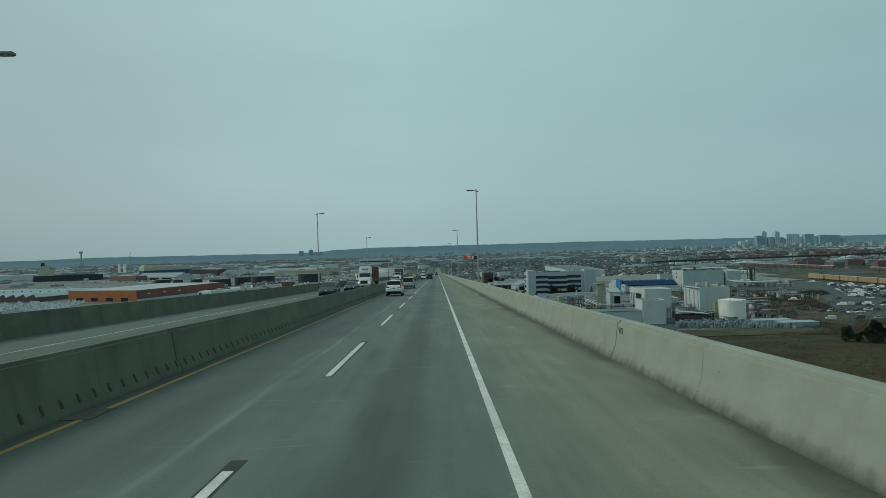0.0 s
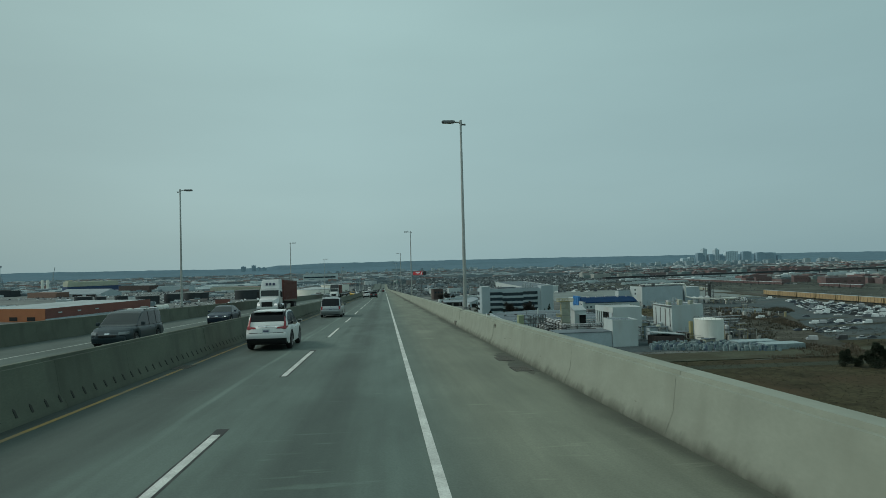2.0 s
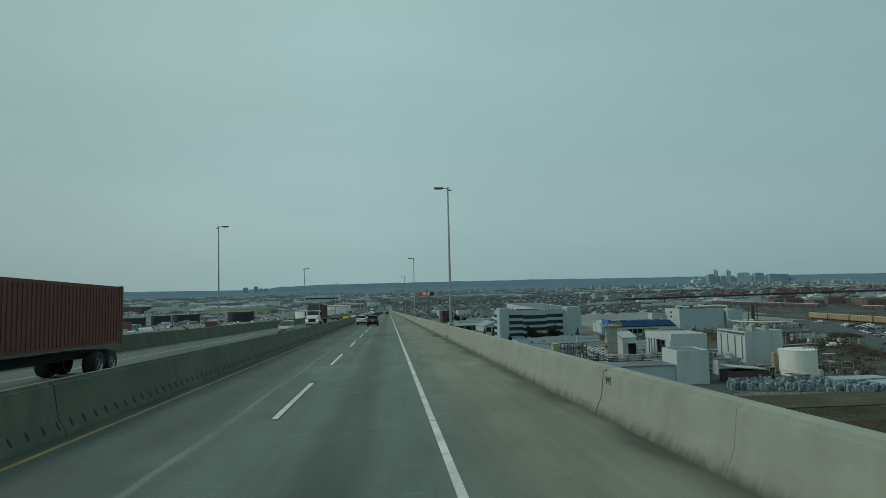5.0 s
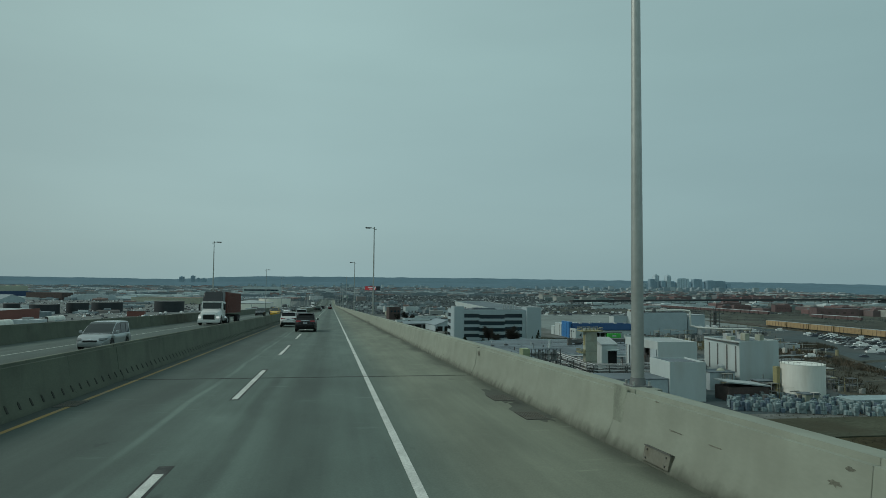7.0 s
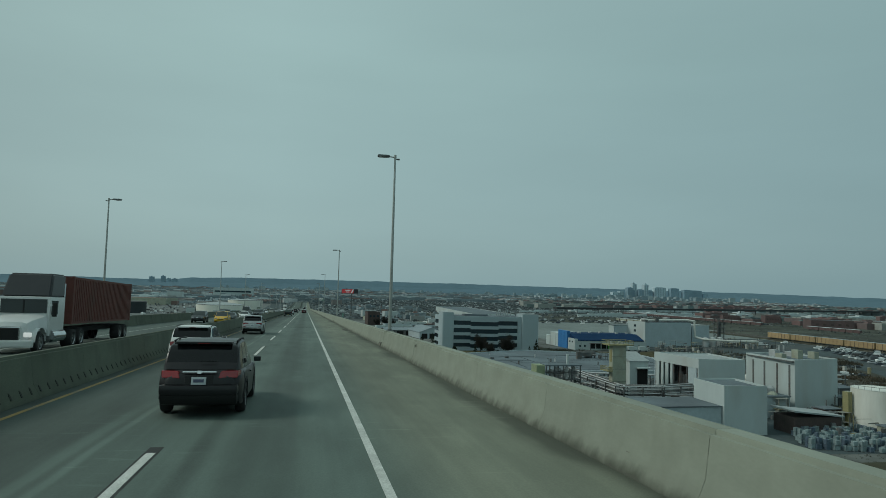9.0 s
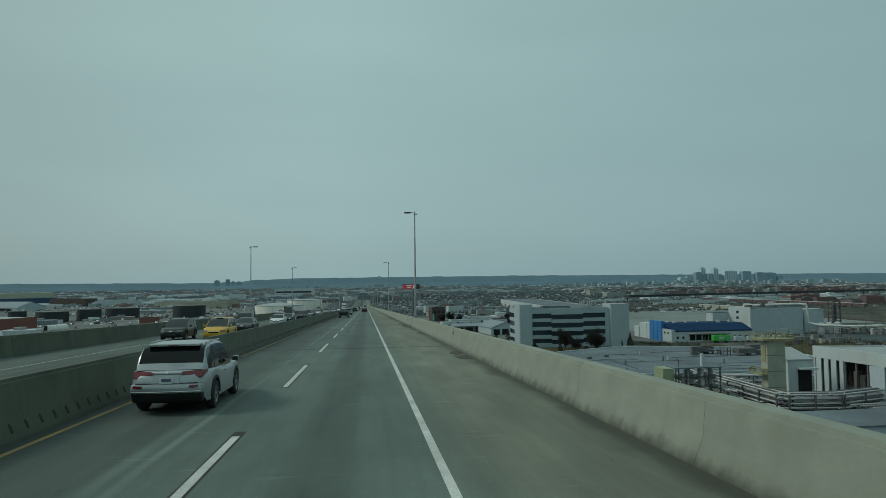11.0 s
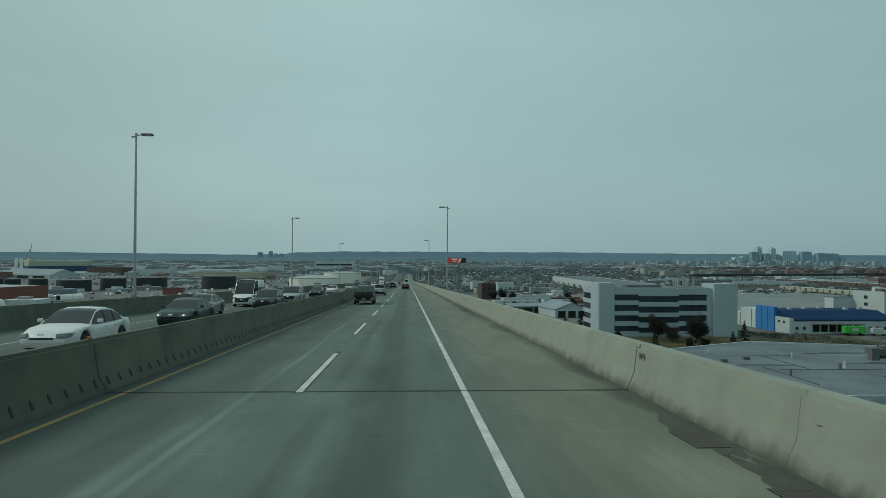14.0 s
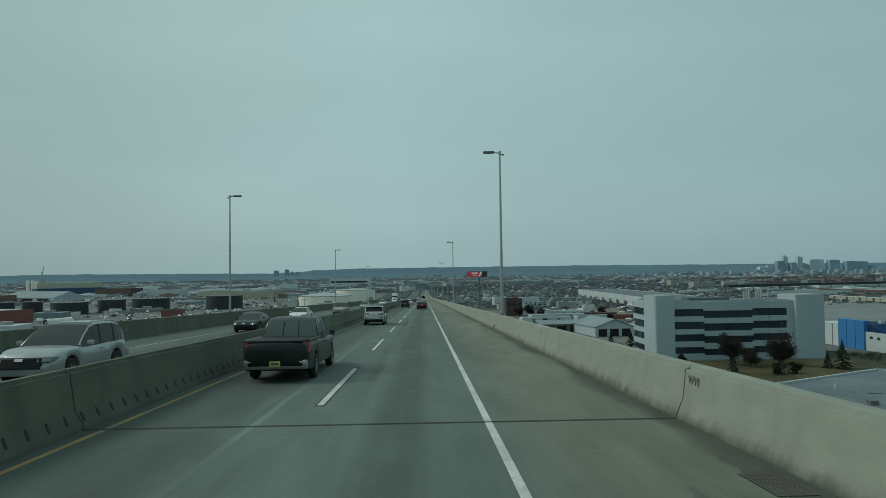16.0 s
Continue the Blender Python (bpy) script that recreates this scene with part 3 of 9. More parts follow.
# cover plates, scrapes and markers on the barriers
M_SPALL = surf("scraped_dirty_concrete", (0.135, 0.137, 0.108), 0.95, var=0.3, scale=4, grain=30, gvar=0.25, bump=0.3)
M_COVER = surf("dull_cover_plate", (0.155, 0.155, 0.125), 0.7, 0.2, var=0.15, scale=3, grain=20, gvar=0.1, stain=(0.09, 0.075, 0.05), stain_amt=0.6, stain_scale=3)
M_REFLECT = plain("orange_reflector", (0.30, 0.17, 0.05), 0.3)
M_PLATE_PALE = plain("white_marker_plate", (0.55, 0.56, 0.54), 0.5)


def face_x(h):
    return 4.80 + 0.15 * (h - 0.04) / 0.36 if h < 0.4 else 4.95 + 0.08 * (h - 0.4) / 0.67


for y in (6.0, 83.6, 160.0, 238.4, 312.2, 398.7):
    jb = part("cover_box", box(-0.02, 0.20, -0.40, 0.40, 0.0, 0.23, 0.012), M_COVER, parapet_right, "bolted grey junction cover on the parapet foot")
    jb.matrix_local = Matrix.Translation((4.79, y, road_z(y) + 0.05)) @ Matrix.Rotation(-SLOPE, 4, "X") @ Matrix.Rotation(radians(14), 4, "Y")
    for u in (-0.30, 0.30):
        for v in (0.05, 0.18):
            part("bolt", box(-0.034, -0.018, u - 0.014, u + 0.014, v - 0.014, v + 0.014), M_STEEL_BOLT, jb)
    part("top_lip", box(-0.03, 0.16, -0.41, 0.41, 0.225, 0.242), M_STEEL_BOLT, jb)


def scrape(y, h, ln, hh, seed):
    """A ragged dark scrape lying on the inner face of the parapet."""
    r = random.Random(seed)
    bm = bmesh.new()
    vs = []
    for i in range(14):
        a = 2 * math.pi * i / 14
        k = r.uniform(0.45, 1.1)
        yy, h2 = y + ln * k * math.cos(a), max(0.06, min(1.03, h + hh * k * math.sin(a)))
        vs.append(bm.verts.new((face_x(h2) - 0.003, yy, road_z(yy) + h2)))
    f = bm.faces.new(vs)
    bmesh.ops.triangulate(bm, faces=[f])
    part("scrape", bm, M_SPALL, parapet_right, "dark ragged scrape on the concrete")


SCRAPES = ((67, 0.44, 0.16, 0.03), (66, 0.52, 0.10, 0.02), (86.8, 0.30, 0.14, 0.02), (86.1, 0.24, 0.1, 0.02), (159.7, 0.6, 0.3, 0.015), (158.7, 0.6, 0.22, 0.012), (156.6, 0.68, 0.12, 0.04), (156.4, 0.87, 0.08, 0.03), (85.9, 0.93, 0.06, 0.04))
for i, q in enumerate(SCRAPES):
    scrape(*q, 300 + i)
rs_ = random.Random(77)
for i in range(46):
    scrape(rs_.uniform(4, 420), rs_.choice((rs_.uniform(0.15, 0.38), rs_.uniform(0.42, 1.0))), rs_.uniform(0.03, 0.11), rs_.uniform(0.006, 0.016), 400 + i)
mile = thing("mile_marker", "narrow green mile marker post clamped to the parapet", "road sign", Matrix.Translation((5.22, 290.7, road_z(290.7) + 1.036)))
M_MARK_GREEN = plain("green_marker_face", (0.03, 0.22, 0.15), 0.5)
part("bracket", box(-0.03, 0.03, -0.01, 0.03, 0.0, 0.16), M_GALV, mile)
part("panel", box(-0.085, 0.085, -0.012, 0.0, 0.10, 0.68, 0.003), M_MARK_GREEN, mile, "green panel")
for i in range(3):
    part("number_bar", box(-0.045, 0.045, -0.016, -0.012, 0.20 + 0.17 * i, 0.29 + 0.17 * i), M_PLATE_PALE, mile)
M_WET = surf("pole_wash_stain", (0.198, 0.222, 0.178), 0.9, var=0.25, scale=3, grain=24, gvar=0.08)
for y in RY[:6]:
    r = random.Random(int(y))
    bm = bmesh.new()
    left, right = [], []
    for i in range(9):
        h = 1.045 - 0.62 * i / 8
        w = 0.27 - 0.012 * i
        left.append(bm.verts.new((face_x(h) - 0.003, y - w + r.uniform(-0.03, 0.03), road_z(y) + h)))
        right.append(bm.verts.new((face_x(h) - 0.003, y + w + r.uniform(-0.03, 0.03), road_z(y) + h)))
    for i in range(8):
        bm.faces.new((left[i], left[i + 1], right[i + 1], right[i]))
    part("wash_stain", bm, M_WET, parapet_right, "brown wash stain below a lamp post")
part("marker_plate", box(5.05, 5.07, 71.92, 72.08, road_z(72) + 1.05, road_z(72) + 1.20), M_PLATE_PALE, parapet_right, "small white marker plate")
for y in (160.6, 321.0):
    part("reflector", box(C - 0.05, C + 0.05, y, y + 0.03, road_z(y) + 1.13, road_z(y) + 1.22), M_REFLECT, median, "small orange reflector")

# ---- materials of the land below ----
M_OFFICE = surf("pale_grey_cladding", (0.343, 0.423, 0.451), 0.6, var=0.06, scale=0.1, grain=1.5, gvar=0.03, bump=0.0)
M_OFFICE_DK = surf("spandrel_grey_cladding", (0.260, 0.320, 0.345), 0.6, var=0.06, scale=0.1, grain=1.5, gvar=0.03, bump=0.0)
M_WINDOW = glass_dark("tinted_window_glass", (0.028, 0.046, 0.058))
M_MULLION = plain("dark_window_mullion", (0.03, 0.035, 0.04), 0.5)
M_ROOF_GREY = surf("grey_bitumen_roof", (0.144, 0.178, 0.195), 0.9, var=0.2, scale=0.06, grain=0.8, gvar=0.12, stain=(0.115, 0.132, 0.145), stain_amt=0.8, stain_scale=0.05, bump=0.0)
M_ROOF_PALE = surf("pale_membrane_roof", (0.307, 0.350, 0.355), 0.85, var=0.12, scale=0.05, grain=0.8, gvar=0.08, stain=(0.26, 0.27, 0.27), stain_amt=0.6, stain_scale=0.04, bump=0.0)
M_WHITE_WALL = surf("white_metal_siding", (0.437, 0.500, 0.499), 0.6, var=0.06, scale=0.1, grain=1.2, gvar=0.02, stain=(0.38, 0.39, 0.37), stain_amt=0.6, stain_scale=0.12, stretch=(1, 1, 0.3), bump=0.0)
# true grey siding; also the shaded fronts of the white plant building
M_GREY_WALL = surf("grey_and_shaded_siding", (0.379, 0.451, 0.475), 0.6, var=0.06, scale=0.15, grain=1.2, gvar=0.05, bump=0.0)
M_BEIGE = surf("beige_painted_steel", (0.307, 0.330, 0.264), 0.7, var=0.1, scale=0.3, grain=2, gvar=0.06, stain=(0.25, 0.22, 0.15), stain_amt=0.5, stain_scale=0.4, bump=0.0)
M_FAR_ROOF = surf("far_white_roof_metal", (0.465, 0.530, 0.538), 0.8, var=0.1, scale=0.02, grain=0.2, gvar=0.08, bump=0.0)
M_BLUE_WALL = surf("blue_metal_siding", (0.026, 0.165, 0.41), 0.55, var=0.06, scale=0.2, grain=1.5, gvar=0.05, bump=0.0)
M_BLUE_ROOF = surf("dark_blue_metal_roof", (0.009, 0.036, 0.090), 0.85, var=0.1, scale=0.2, grain=1.5, gvar=0.05, bump=0.0)
M_BLUE_ROOF.node_tree.nodes["Principled BSDF"].inputs["Specular IOR Level"].default_value = 0.12
M_GREEN_TRAILER = plain("bright_green_paint", (0.05, 0.42, 0.06), 0.5)
M_YELLOW_STEEL = surf("yellow_painted_steel", (0.26, 0.24, 0.12), 0.6, var=0.1, scale=0.5, grain=3, gvar=0.1, bump=0.0)
M_PIPE = surf("grey_insulated_pipe", (0.43, 0.45, 0.45), 0.5, 0.2, var=0.12, scale=0.3, grain=3, gvar=0.08, bump=0.0)
M_STEEL = surf("weathered_grey_steel", (0.12, 0.13, 0.13), 0.7, 0.2, var=0.15, scale=0.4, grain=3, gvar=0.1, stain=(0.14, 0.08, 0.05), stain_amt=0.5, stain_scale=0.6, bump=0.0)
M_RUST = surf("rust_brown_siding", (0.075, 0.055, 0.05), 0.85, var=0.2, scale=0.3, grain=2, gvar=0.12, bump=0.0)
M_TANK_WHITE = surf("white_tank_paint", (0.64, 0.65, 0.60), 0.55, var=0.05, scale=0.2, grain=1.5, gvar=0.04, stain=(0.46, 0.43, 0.36), stain_amt=0.4, stain_scale=0.25, stretch=(1, 1, 0.25), bump=0.0)
M_TANK_BLACK = surf("black_tank_paint", (0.022, 0.029, 0.033), 0.7, var=0.2, scale=0.2, grain=1.5, gvar=0.1, bump=0.0)
M_TANK_CREAM = surf("cream_tank_paint", (0.74, 0.73, 0.65), 0.6, var=0.05, scale=0.1, grain=1.0, gvar=0.04, bump=0.0)
M_ORANGE = surf("orange_warehouse_cladding", (0.36, 0.125, 0.050), 0.7, var=0.08, scale=0.08, grain=1, gvar=0.06, bump=0.0)
M_BRICK_RED = surf("red_brown_cladding", (0.19, 0.075, 0.060), 0.8, var=0.1, scale=0.08, grain=1, gvar=0.08, bump=0.0)
# old brick, its red muted in the colour for distance haze
M_OLD_BRICK = surf("old_brick_haze_muted", (0.118, 0.080, 0.080), 0.9, var=0.15, scale=0.06, grain=0.8, gvar=0.12, stain=(0.10, 0.080, 0.078), stain_amt=0.7, stain_scale=0.05, bump=0.0)
M_CLAY = surf("faded_clay_paint", (0.17, 0.105, 0.080), 0.75, var=0.12, scale=0.3, grain=2, gvar=0.1, bump=0.0)
M_TRAIN = surf("tan_railcar_paint", (0.37, 0.265, 0.14), 0.7, var=0.1, scale=0.1, grain=1, gvar=0.1, stain=(0.26, 0.17, 0.09), stain_amt=0.6, stain_scale=0.15, bump=0.0, per_object=0.12)
M_ASPHALT = surf("old_asphalt", (0.068, 0.087, 0.091), 0.95, var=0.2, scale=0.03, grain=0.4, gvar=0.15, stain=(0.095, 0.10, 0.097), stain_amt=0.8, stain_scale=0.02, bump=0.0)
M_PALE_LOT = surf("pale_gravel_lot", (0.186, 0.215, 0.208), 0.95, var=0.15, scale=0.02, grain=0.3, gvar=0.12, bump=0.0)
M_LAWN = surf("dry_winter_lawn", (0.080, 0.074, 0.040), 0.95, var=0.25, scale=0.06, grain=0.8, gvar=0.2, stain=(0.075, 0.068, 0.042), stain_amt=0.8, stain_scale=0.05, bump=0.0)
M_BANK = surf("bare_earth_bank", (0.067, 0.072, 0.051), 0.95, var=0.25, scale=0.08, grain=0.8, gvar=0.2, stain=(0.055, 0.05, 0.034), stain_amt=0.8, stain_scale=0.06, bump=0.0)
M_BRUSH = surf("bare_brown_brush", (0.066, 0.064, 0.050), 0.95, var=0.25, scale=0.2, grain=2.0, gvar=0.3, bump=0.0)
M_BRUSH_RED = surf("rusty_brown_reeds", (0.092, 0.077, 0.057), 0.95, var=0.3, scale=0.2, grain=2.0, gvar=0.3, bump=0.0)
# far brush, greyed and blued in the colour as haze
M_BRUSH_FAR = surf("far_brush_haze_tint", (0.122, 0.142, 0.138), 0.95, var=0.3, scale=0.05, grain=0.5, gvar=0.3, bump=0.0)
# window strips of the far towers, air haze mixed into the colour
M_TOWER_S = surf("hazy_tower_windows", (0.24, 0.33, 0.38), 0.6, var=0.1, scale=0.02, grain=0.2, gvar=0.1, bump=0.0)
M_EVERGREEN = surf("dark_evergreen_needles", (0.022, 0.030, 0.020), 0.9, var=0.3, scale=0.6, grain=5, gvar=0.3, bump=0.0)
M_TWIGS = surf("bare_tree_twigs", (0.040, 0.038, 0.034), 0.95, var=0.3, scale=0.5, grain=4, gvar=0.3, bump=0.0)
# far twigs carry painted blue-grey haze
M_FAR_TWIGS = surf("far_twigs_haze_tint", (0.145, 0.185, 0.200), 0.95, var=0.25, scale=0.02, grain=0.3, gvar=0.2, bump=0.0)
M_WATER = surf("green_canal_water", (0.045, 0.052, 0.038), 0.9, var=0.1, scale=0.05, grain=0.6, gvar=0.1, bump=0.05)
# hills and towers: blue distance haze is put into these base colours
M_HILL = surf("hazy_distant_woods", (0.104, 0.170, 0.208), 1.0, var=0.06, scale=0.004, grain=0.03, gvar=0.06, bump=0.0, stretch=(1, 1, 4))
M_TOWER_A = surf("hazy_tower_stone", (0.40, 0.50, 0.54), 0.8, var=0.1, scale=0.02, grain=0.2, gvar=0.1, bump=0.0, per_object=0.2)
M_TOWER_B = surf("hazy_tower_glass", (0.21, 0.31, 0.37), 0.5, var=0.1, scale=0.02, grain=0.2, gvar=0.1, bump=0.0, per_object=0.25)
M_TOTE = surf("translucent_tote_plastic", (0.214, 0.280, 0.289), 0.4, var=0.2, scale=0.4, grain=2, gvar=0.15, bump=0.0)
M_TOTE_BLUE = surf("blue_drum_plastic", (0.09, 0.13, 0.17), 0.45, var=0.2, scale=0.4, grain=2, gvar=0.15, bump=0.0)
M_VIADUCT = surf("black_viaduct_steel", (0.036, 0.040, 0.043), 0.8, var=0.15, scale=0.05, grain=0.5, gvar=0.1, bump=0.0)


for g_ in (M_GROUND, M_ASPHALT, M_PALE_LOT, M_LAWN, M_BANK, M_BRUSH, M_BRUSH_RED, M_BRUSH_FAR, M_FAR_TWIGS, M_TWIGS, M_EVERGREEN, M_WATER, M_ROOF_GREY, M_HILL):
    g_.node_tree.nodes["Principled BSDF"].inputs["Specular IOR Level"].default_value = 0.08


def island_mix(name, colours, rough=0.8):
    """One material for joined crowds of pieces: each island takes its own colour from a short palette."""
    m = bpy.data.materials.new(name)
    m.use_nodes = True
    n, l = m.node_tree.nodes, m.node_tree.links
    p = n["Principled BSDF"]
    p.inputs["Roughness"].default_value = rough
    geo = n.new("ShaderNodeNewGeometry")
    rp = n.new("ShaderNodeValToRGB")
    rp.color_ramp.interpolation = "CONSTANT"
    e = rp.color_ramp.elements
    e[0].position, e[0].color = 0.0, (*colours[0], 1)
    e[1].position, e[1].color = 1.0 / len(colours), (*colours[1], 1)
    for i, c in enumerate(colours[2:]):
        q = e.new((i + 2) / len(colours))
        q.color = (*c, 1)
    l.new(geo.outputs["Random Per Island"], rp.inputs[0])
    ns_ = n.new("ShaderNodeTexNoise")
    ns_.inputs["Scale"].default_value = 0.3
    mr = n.new("ShaderNodeMapRange")
    mr.inputs["To Min"].default_value, mr.inputs["To Max"].default_value = 0.75, 1.25
    l.new(geo.outputs["Position"], ns_.inputs["Vector"])
    l.new(ns_.outputs["Fac"], mr.inputs["Value"])
    sc = n.new("ShaderNodeVectorMath")
    sc.operation = "SCALE"
    l.new(rp.outputs[0], sc.inputs[0])
    l.new(mr.outputs[0], sc.inputs["Scale"])
    l.new(sc.outputs[0], p.inputs["Base Color"])
    return m


M_LOT_GLASS = plain("dark_parked_car_glass", (0.022, 0.027, 0.030), 0.2)
M_CLUTTER = island_mix("plant_clutter_paints", [(0.30, 0.31, 0.29), (0.10, 0.11, 0.11), (0.42, 0.42, 0.39), (0.06, 0.065, 0.065), (0.20, 0.205, 0.18), (0.16, 0.17, 0.17), (0.24, 0.22, 0.13)], 0.6)
M_CARS = island_mix("parked_car_paints", [(0.78, 0.79, 0.78), (0.04, 0.042, 0.045), (0.40, 0.41, 0.42), (0.82, 0.82, 0.80), (0.10, 0.11, 0.12), (0.04, 0.05, 0.07), (0.76, 0.77, 0.76), (0.06, 0.055, 0.055), (0.80, 0.81, 0.80)], 0.4)
M_CARS_FAR = island_mix("far_lot_car_paints", [(0.55, 0.57, 0.57), (0.09, 0.10, 0.105), (0.28, 0.30, 0.305), (0.13, 0.14, 0.15), (0.62, 0.64, 0.64), (0.06, 0.07, 0.08), (0.13, 0.145, 0.15), (0.09, 0.10, 0.105)], 0.6)
# far town palettes, lightened and blued where haze would do it
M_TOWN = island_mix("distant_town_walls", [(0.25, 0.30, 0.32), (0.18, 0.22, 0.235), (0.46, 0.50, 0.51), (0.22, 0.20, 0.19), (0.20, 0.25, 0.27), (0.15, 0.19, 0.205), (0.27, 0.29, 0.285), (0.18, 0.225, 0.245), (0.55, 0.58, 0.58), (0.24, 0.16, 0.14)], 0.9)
M_REDTOWN = island_mix("distant_red_brick_walls", [(0.155, 0.108, 0.106), (0.14, 0.16, 0.165), (0.168, 0.108, 0.106), (0.15, 0.20, 0.20), (0.29, 0.31, 0.29), (0.145, 0.115, 0.115), (0.105, 0.122, 0.125)], 0.9)


def quad_building(name, label, outline, z0, z1, wall, roof=M_ROOF_GREY, lip=0.7, category="building"):
    """Walls on a plan outline with a roof set behind a low parapet."""
    t = thing(name, label, category)
    bm = bmesh.new()
    k = len(outline)
    c = Vector((sum(p[0] for p in outline) / k, sum(p[1] for p in outline) / k))
    inner = [tuple(Vector(p) + (c - Vector(p)).normalized() * 0.6) for p in outline]
    lo = [bm.verts.new((*p, z0)) for p in outline]
    hi = [bm.verts.new((*p, z1)) for p in outline]
    ih = [bm.verts.new((*p, z1)) for p in inner]
    il = [bm.verts.new((*p, z1 - lip)) for p in inner]
    for i in range(k):
        j = (i + 1) % k
        bm.faces.new((lo[i], lo[j], hi[j], hi[i]))
        bm.faces.new((hi[i], hi[j], ih[j], ih[i]))
        bm.faces.new((ih[i], ih[j], il[j], il[i]))
    part("wall", bm, wall, t)
    bm = bmesh.new()
    prism(bm, inner, z1 - lip - 0.3, z1 - lip)
    part("roof", bm, roof, t)
    return t


def rect(x0, x1, y0, y1, turn=0.0):
    """Plan outline of a block whose near left corner is (x0, y0), turned about it by degrees."""
    a = radians(turn)
    ca, sa = math.cos(a), math.sin(a)
    return [(x0 + u * ca - v * sa, y0 + u * sa + v * ca) for u, v in ((0, 0), (x1 - x0, 0), (x1 - x0, y1 - y0), (0, y1 - y0))]


# ---- ground cover ----
def patch(name, label, outline, mat, h=0.02, kind="structure"):
    bm = bmesh.new()
    prism(bm, outline, GROUND - 0.5, GROUND + h)
    return tagged(obj(name, bm, mat), label, "ground", kind=kind)


far_plain = [(4880 * math.cos(radians(a)), 150 + 4880 * math.sin(radians(a))) for a in range(16, 165, 4)]
M_BRUSHLAND = surf("dark_brush_land", (0.072, 0.078, 0.066), 0.95, var=0.35, scale=0.03, grain=0.35, gvar=0.3, stain=(0.052, 0.052, 0.045), stain_amt=0.8, stain_scale=0.02, bump=0.0)
patch("ground_rail_brush", "dark winter brush land beside the railway", [(428, 300), (1500, 300), (1500, 1180), (150, 1180), (150, 940), (428, 940)], M_BRUSHLAND, 0.045)
# the far plain's base colour includes the haze over it
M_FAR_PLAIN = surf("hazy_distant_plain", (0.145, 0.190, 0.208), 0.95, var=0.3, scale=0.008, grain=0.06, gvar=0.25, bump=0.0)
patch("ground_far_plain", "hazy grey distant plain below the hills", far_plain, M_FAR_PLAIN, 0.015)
M_MARSH = surf("olive_brown_marsh", (0.046, 0.042, 0.024), 0.95, var=0.35, scale=0.05, grain=0.5, gvar=0.3, stain=(0.066, 0.049, 0.030), stain_amt=0.85, stain_scale=0.03, bump=0.0)
patch("ground_marsh", "olive and rusty brown winter marsh below the bridge", [(-700, -350), (396, -350), (396, 420), (205, 420), (205, 322), (-700, 322)], M_MARSH, 0.015)
patch("ground_lawn", "dry yellow-brown winter lawn before the office building", rect(70, 190, 522, 576), M_LAWN, 0.05)
patch("ground_office_bank", "rough brown bank between the office and the warehouse", [(140, 522), (196, 534), (182, 572), (160, 584), (152, 606), (141, 600)], M_BANK, 0.09)
patch("ground_rough_field", "rough tan grass beyond the factory roof", [(196, 500), (236, 520), (262, 560), (226, 584), (200, 572)], M_LAWN, 0.1)
patch("ground_grey_lot", "wide pale grey gravel lot beyond the warehouses", [(180, 650), (420, 700), (440, 930), (190, 930)], M_PALE_LOT, 0.05)
patch("ground_car_lot", "old asphalt lot with rows of parked cars", [(205, 345), (392, 345), (392, 700), (235, 700)], M_ASPHALT, 0.06)
patch("ground_plant_yard", "dark paved yard of the chemical plant", [(60, 335), (205, 325), (205, 500), (60, 500)], M_ASPHALT, 0.07)
patch("ground_port_lot", "asphalt storage lots full of cars", [(-60, 900), (760, 900), (900, 2000), (-60, 2000)], M_ASPHALT, 0.04)
for k_, out_ in enumerate(([(228, 417), (262, 434), (272, 447), (232, 431)], [(226, 352), (310, 368), (312, 375), (226, 359)], [(250, 397), (345, 421), (345, 428), (250, 405)], [(288, 508), (316, 520), (318, 538), (290, 528)], [(262, 440), (310, 452), (310, 458), (262, 449)])):
    patch("ground_lot_verge", "dark grassy verge between the parked cars", out_, M_BRUSHLAND, 0.1)
M_YARD = surf("dirty_yard_paving", (0.098, 0.112, 0.110), 0.95, var=0.35, scale=0.02, grain=0.25, gvar=0.2, stain=(0.135, 0.148, 0.138), stain_amt=0.9, stain_scale=0.015, bump=0.0)
patch("ground_left_yard", "grey and brown industrial yards on the far bank", [(-900, 560), (-40, 560), (-40, 1500), (-900, 1500)], M_YARD, 0.03)
M_STRIP = surf("rusty_brush_ground", (0.068, 0.067, 0.054), 0.95, var=0.35, scale=0.06, grain=0.6, gvar=0.3, stain=(0.052, 0.054, 0.044), stain_amt=0.85, stain_scale=0.05, bump=0.0)
M_STRIP.node_tree.nodes["Principled BSDF"].inputs["Specular IOR Level"].default_value = 0.08
patch("ground_brush_strip", "rusty brown strip of brush between the tank yard and the car lot", [(150, 296), (206, 300), (232, 372), (286, 480), (310, 562), (284, 562), (248, 480), (186, 368)], M_STRIP, 0.12)
patch("water_canal", "narrow green canal beside the plant", [(-700, 300), (390, 274), (390, 282), (-700, 309)], M_WATER, 0.03)
patch("ground_bank", "bare brown earth bank beside the canal", [(-700, 312), (300, 297), (300, 318), (-700, 340)], M_BANK, 0.35)


for g_ in (M_MARSH, M_BRUSHLAND, M_FAR_PLAIN):
    g_.node_tree.nodes["Principled BSDF"].inputs["Specular IOR Level"].default_value = 0.08


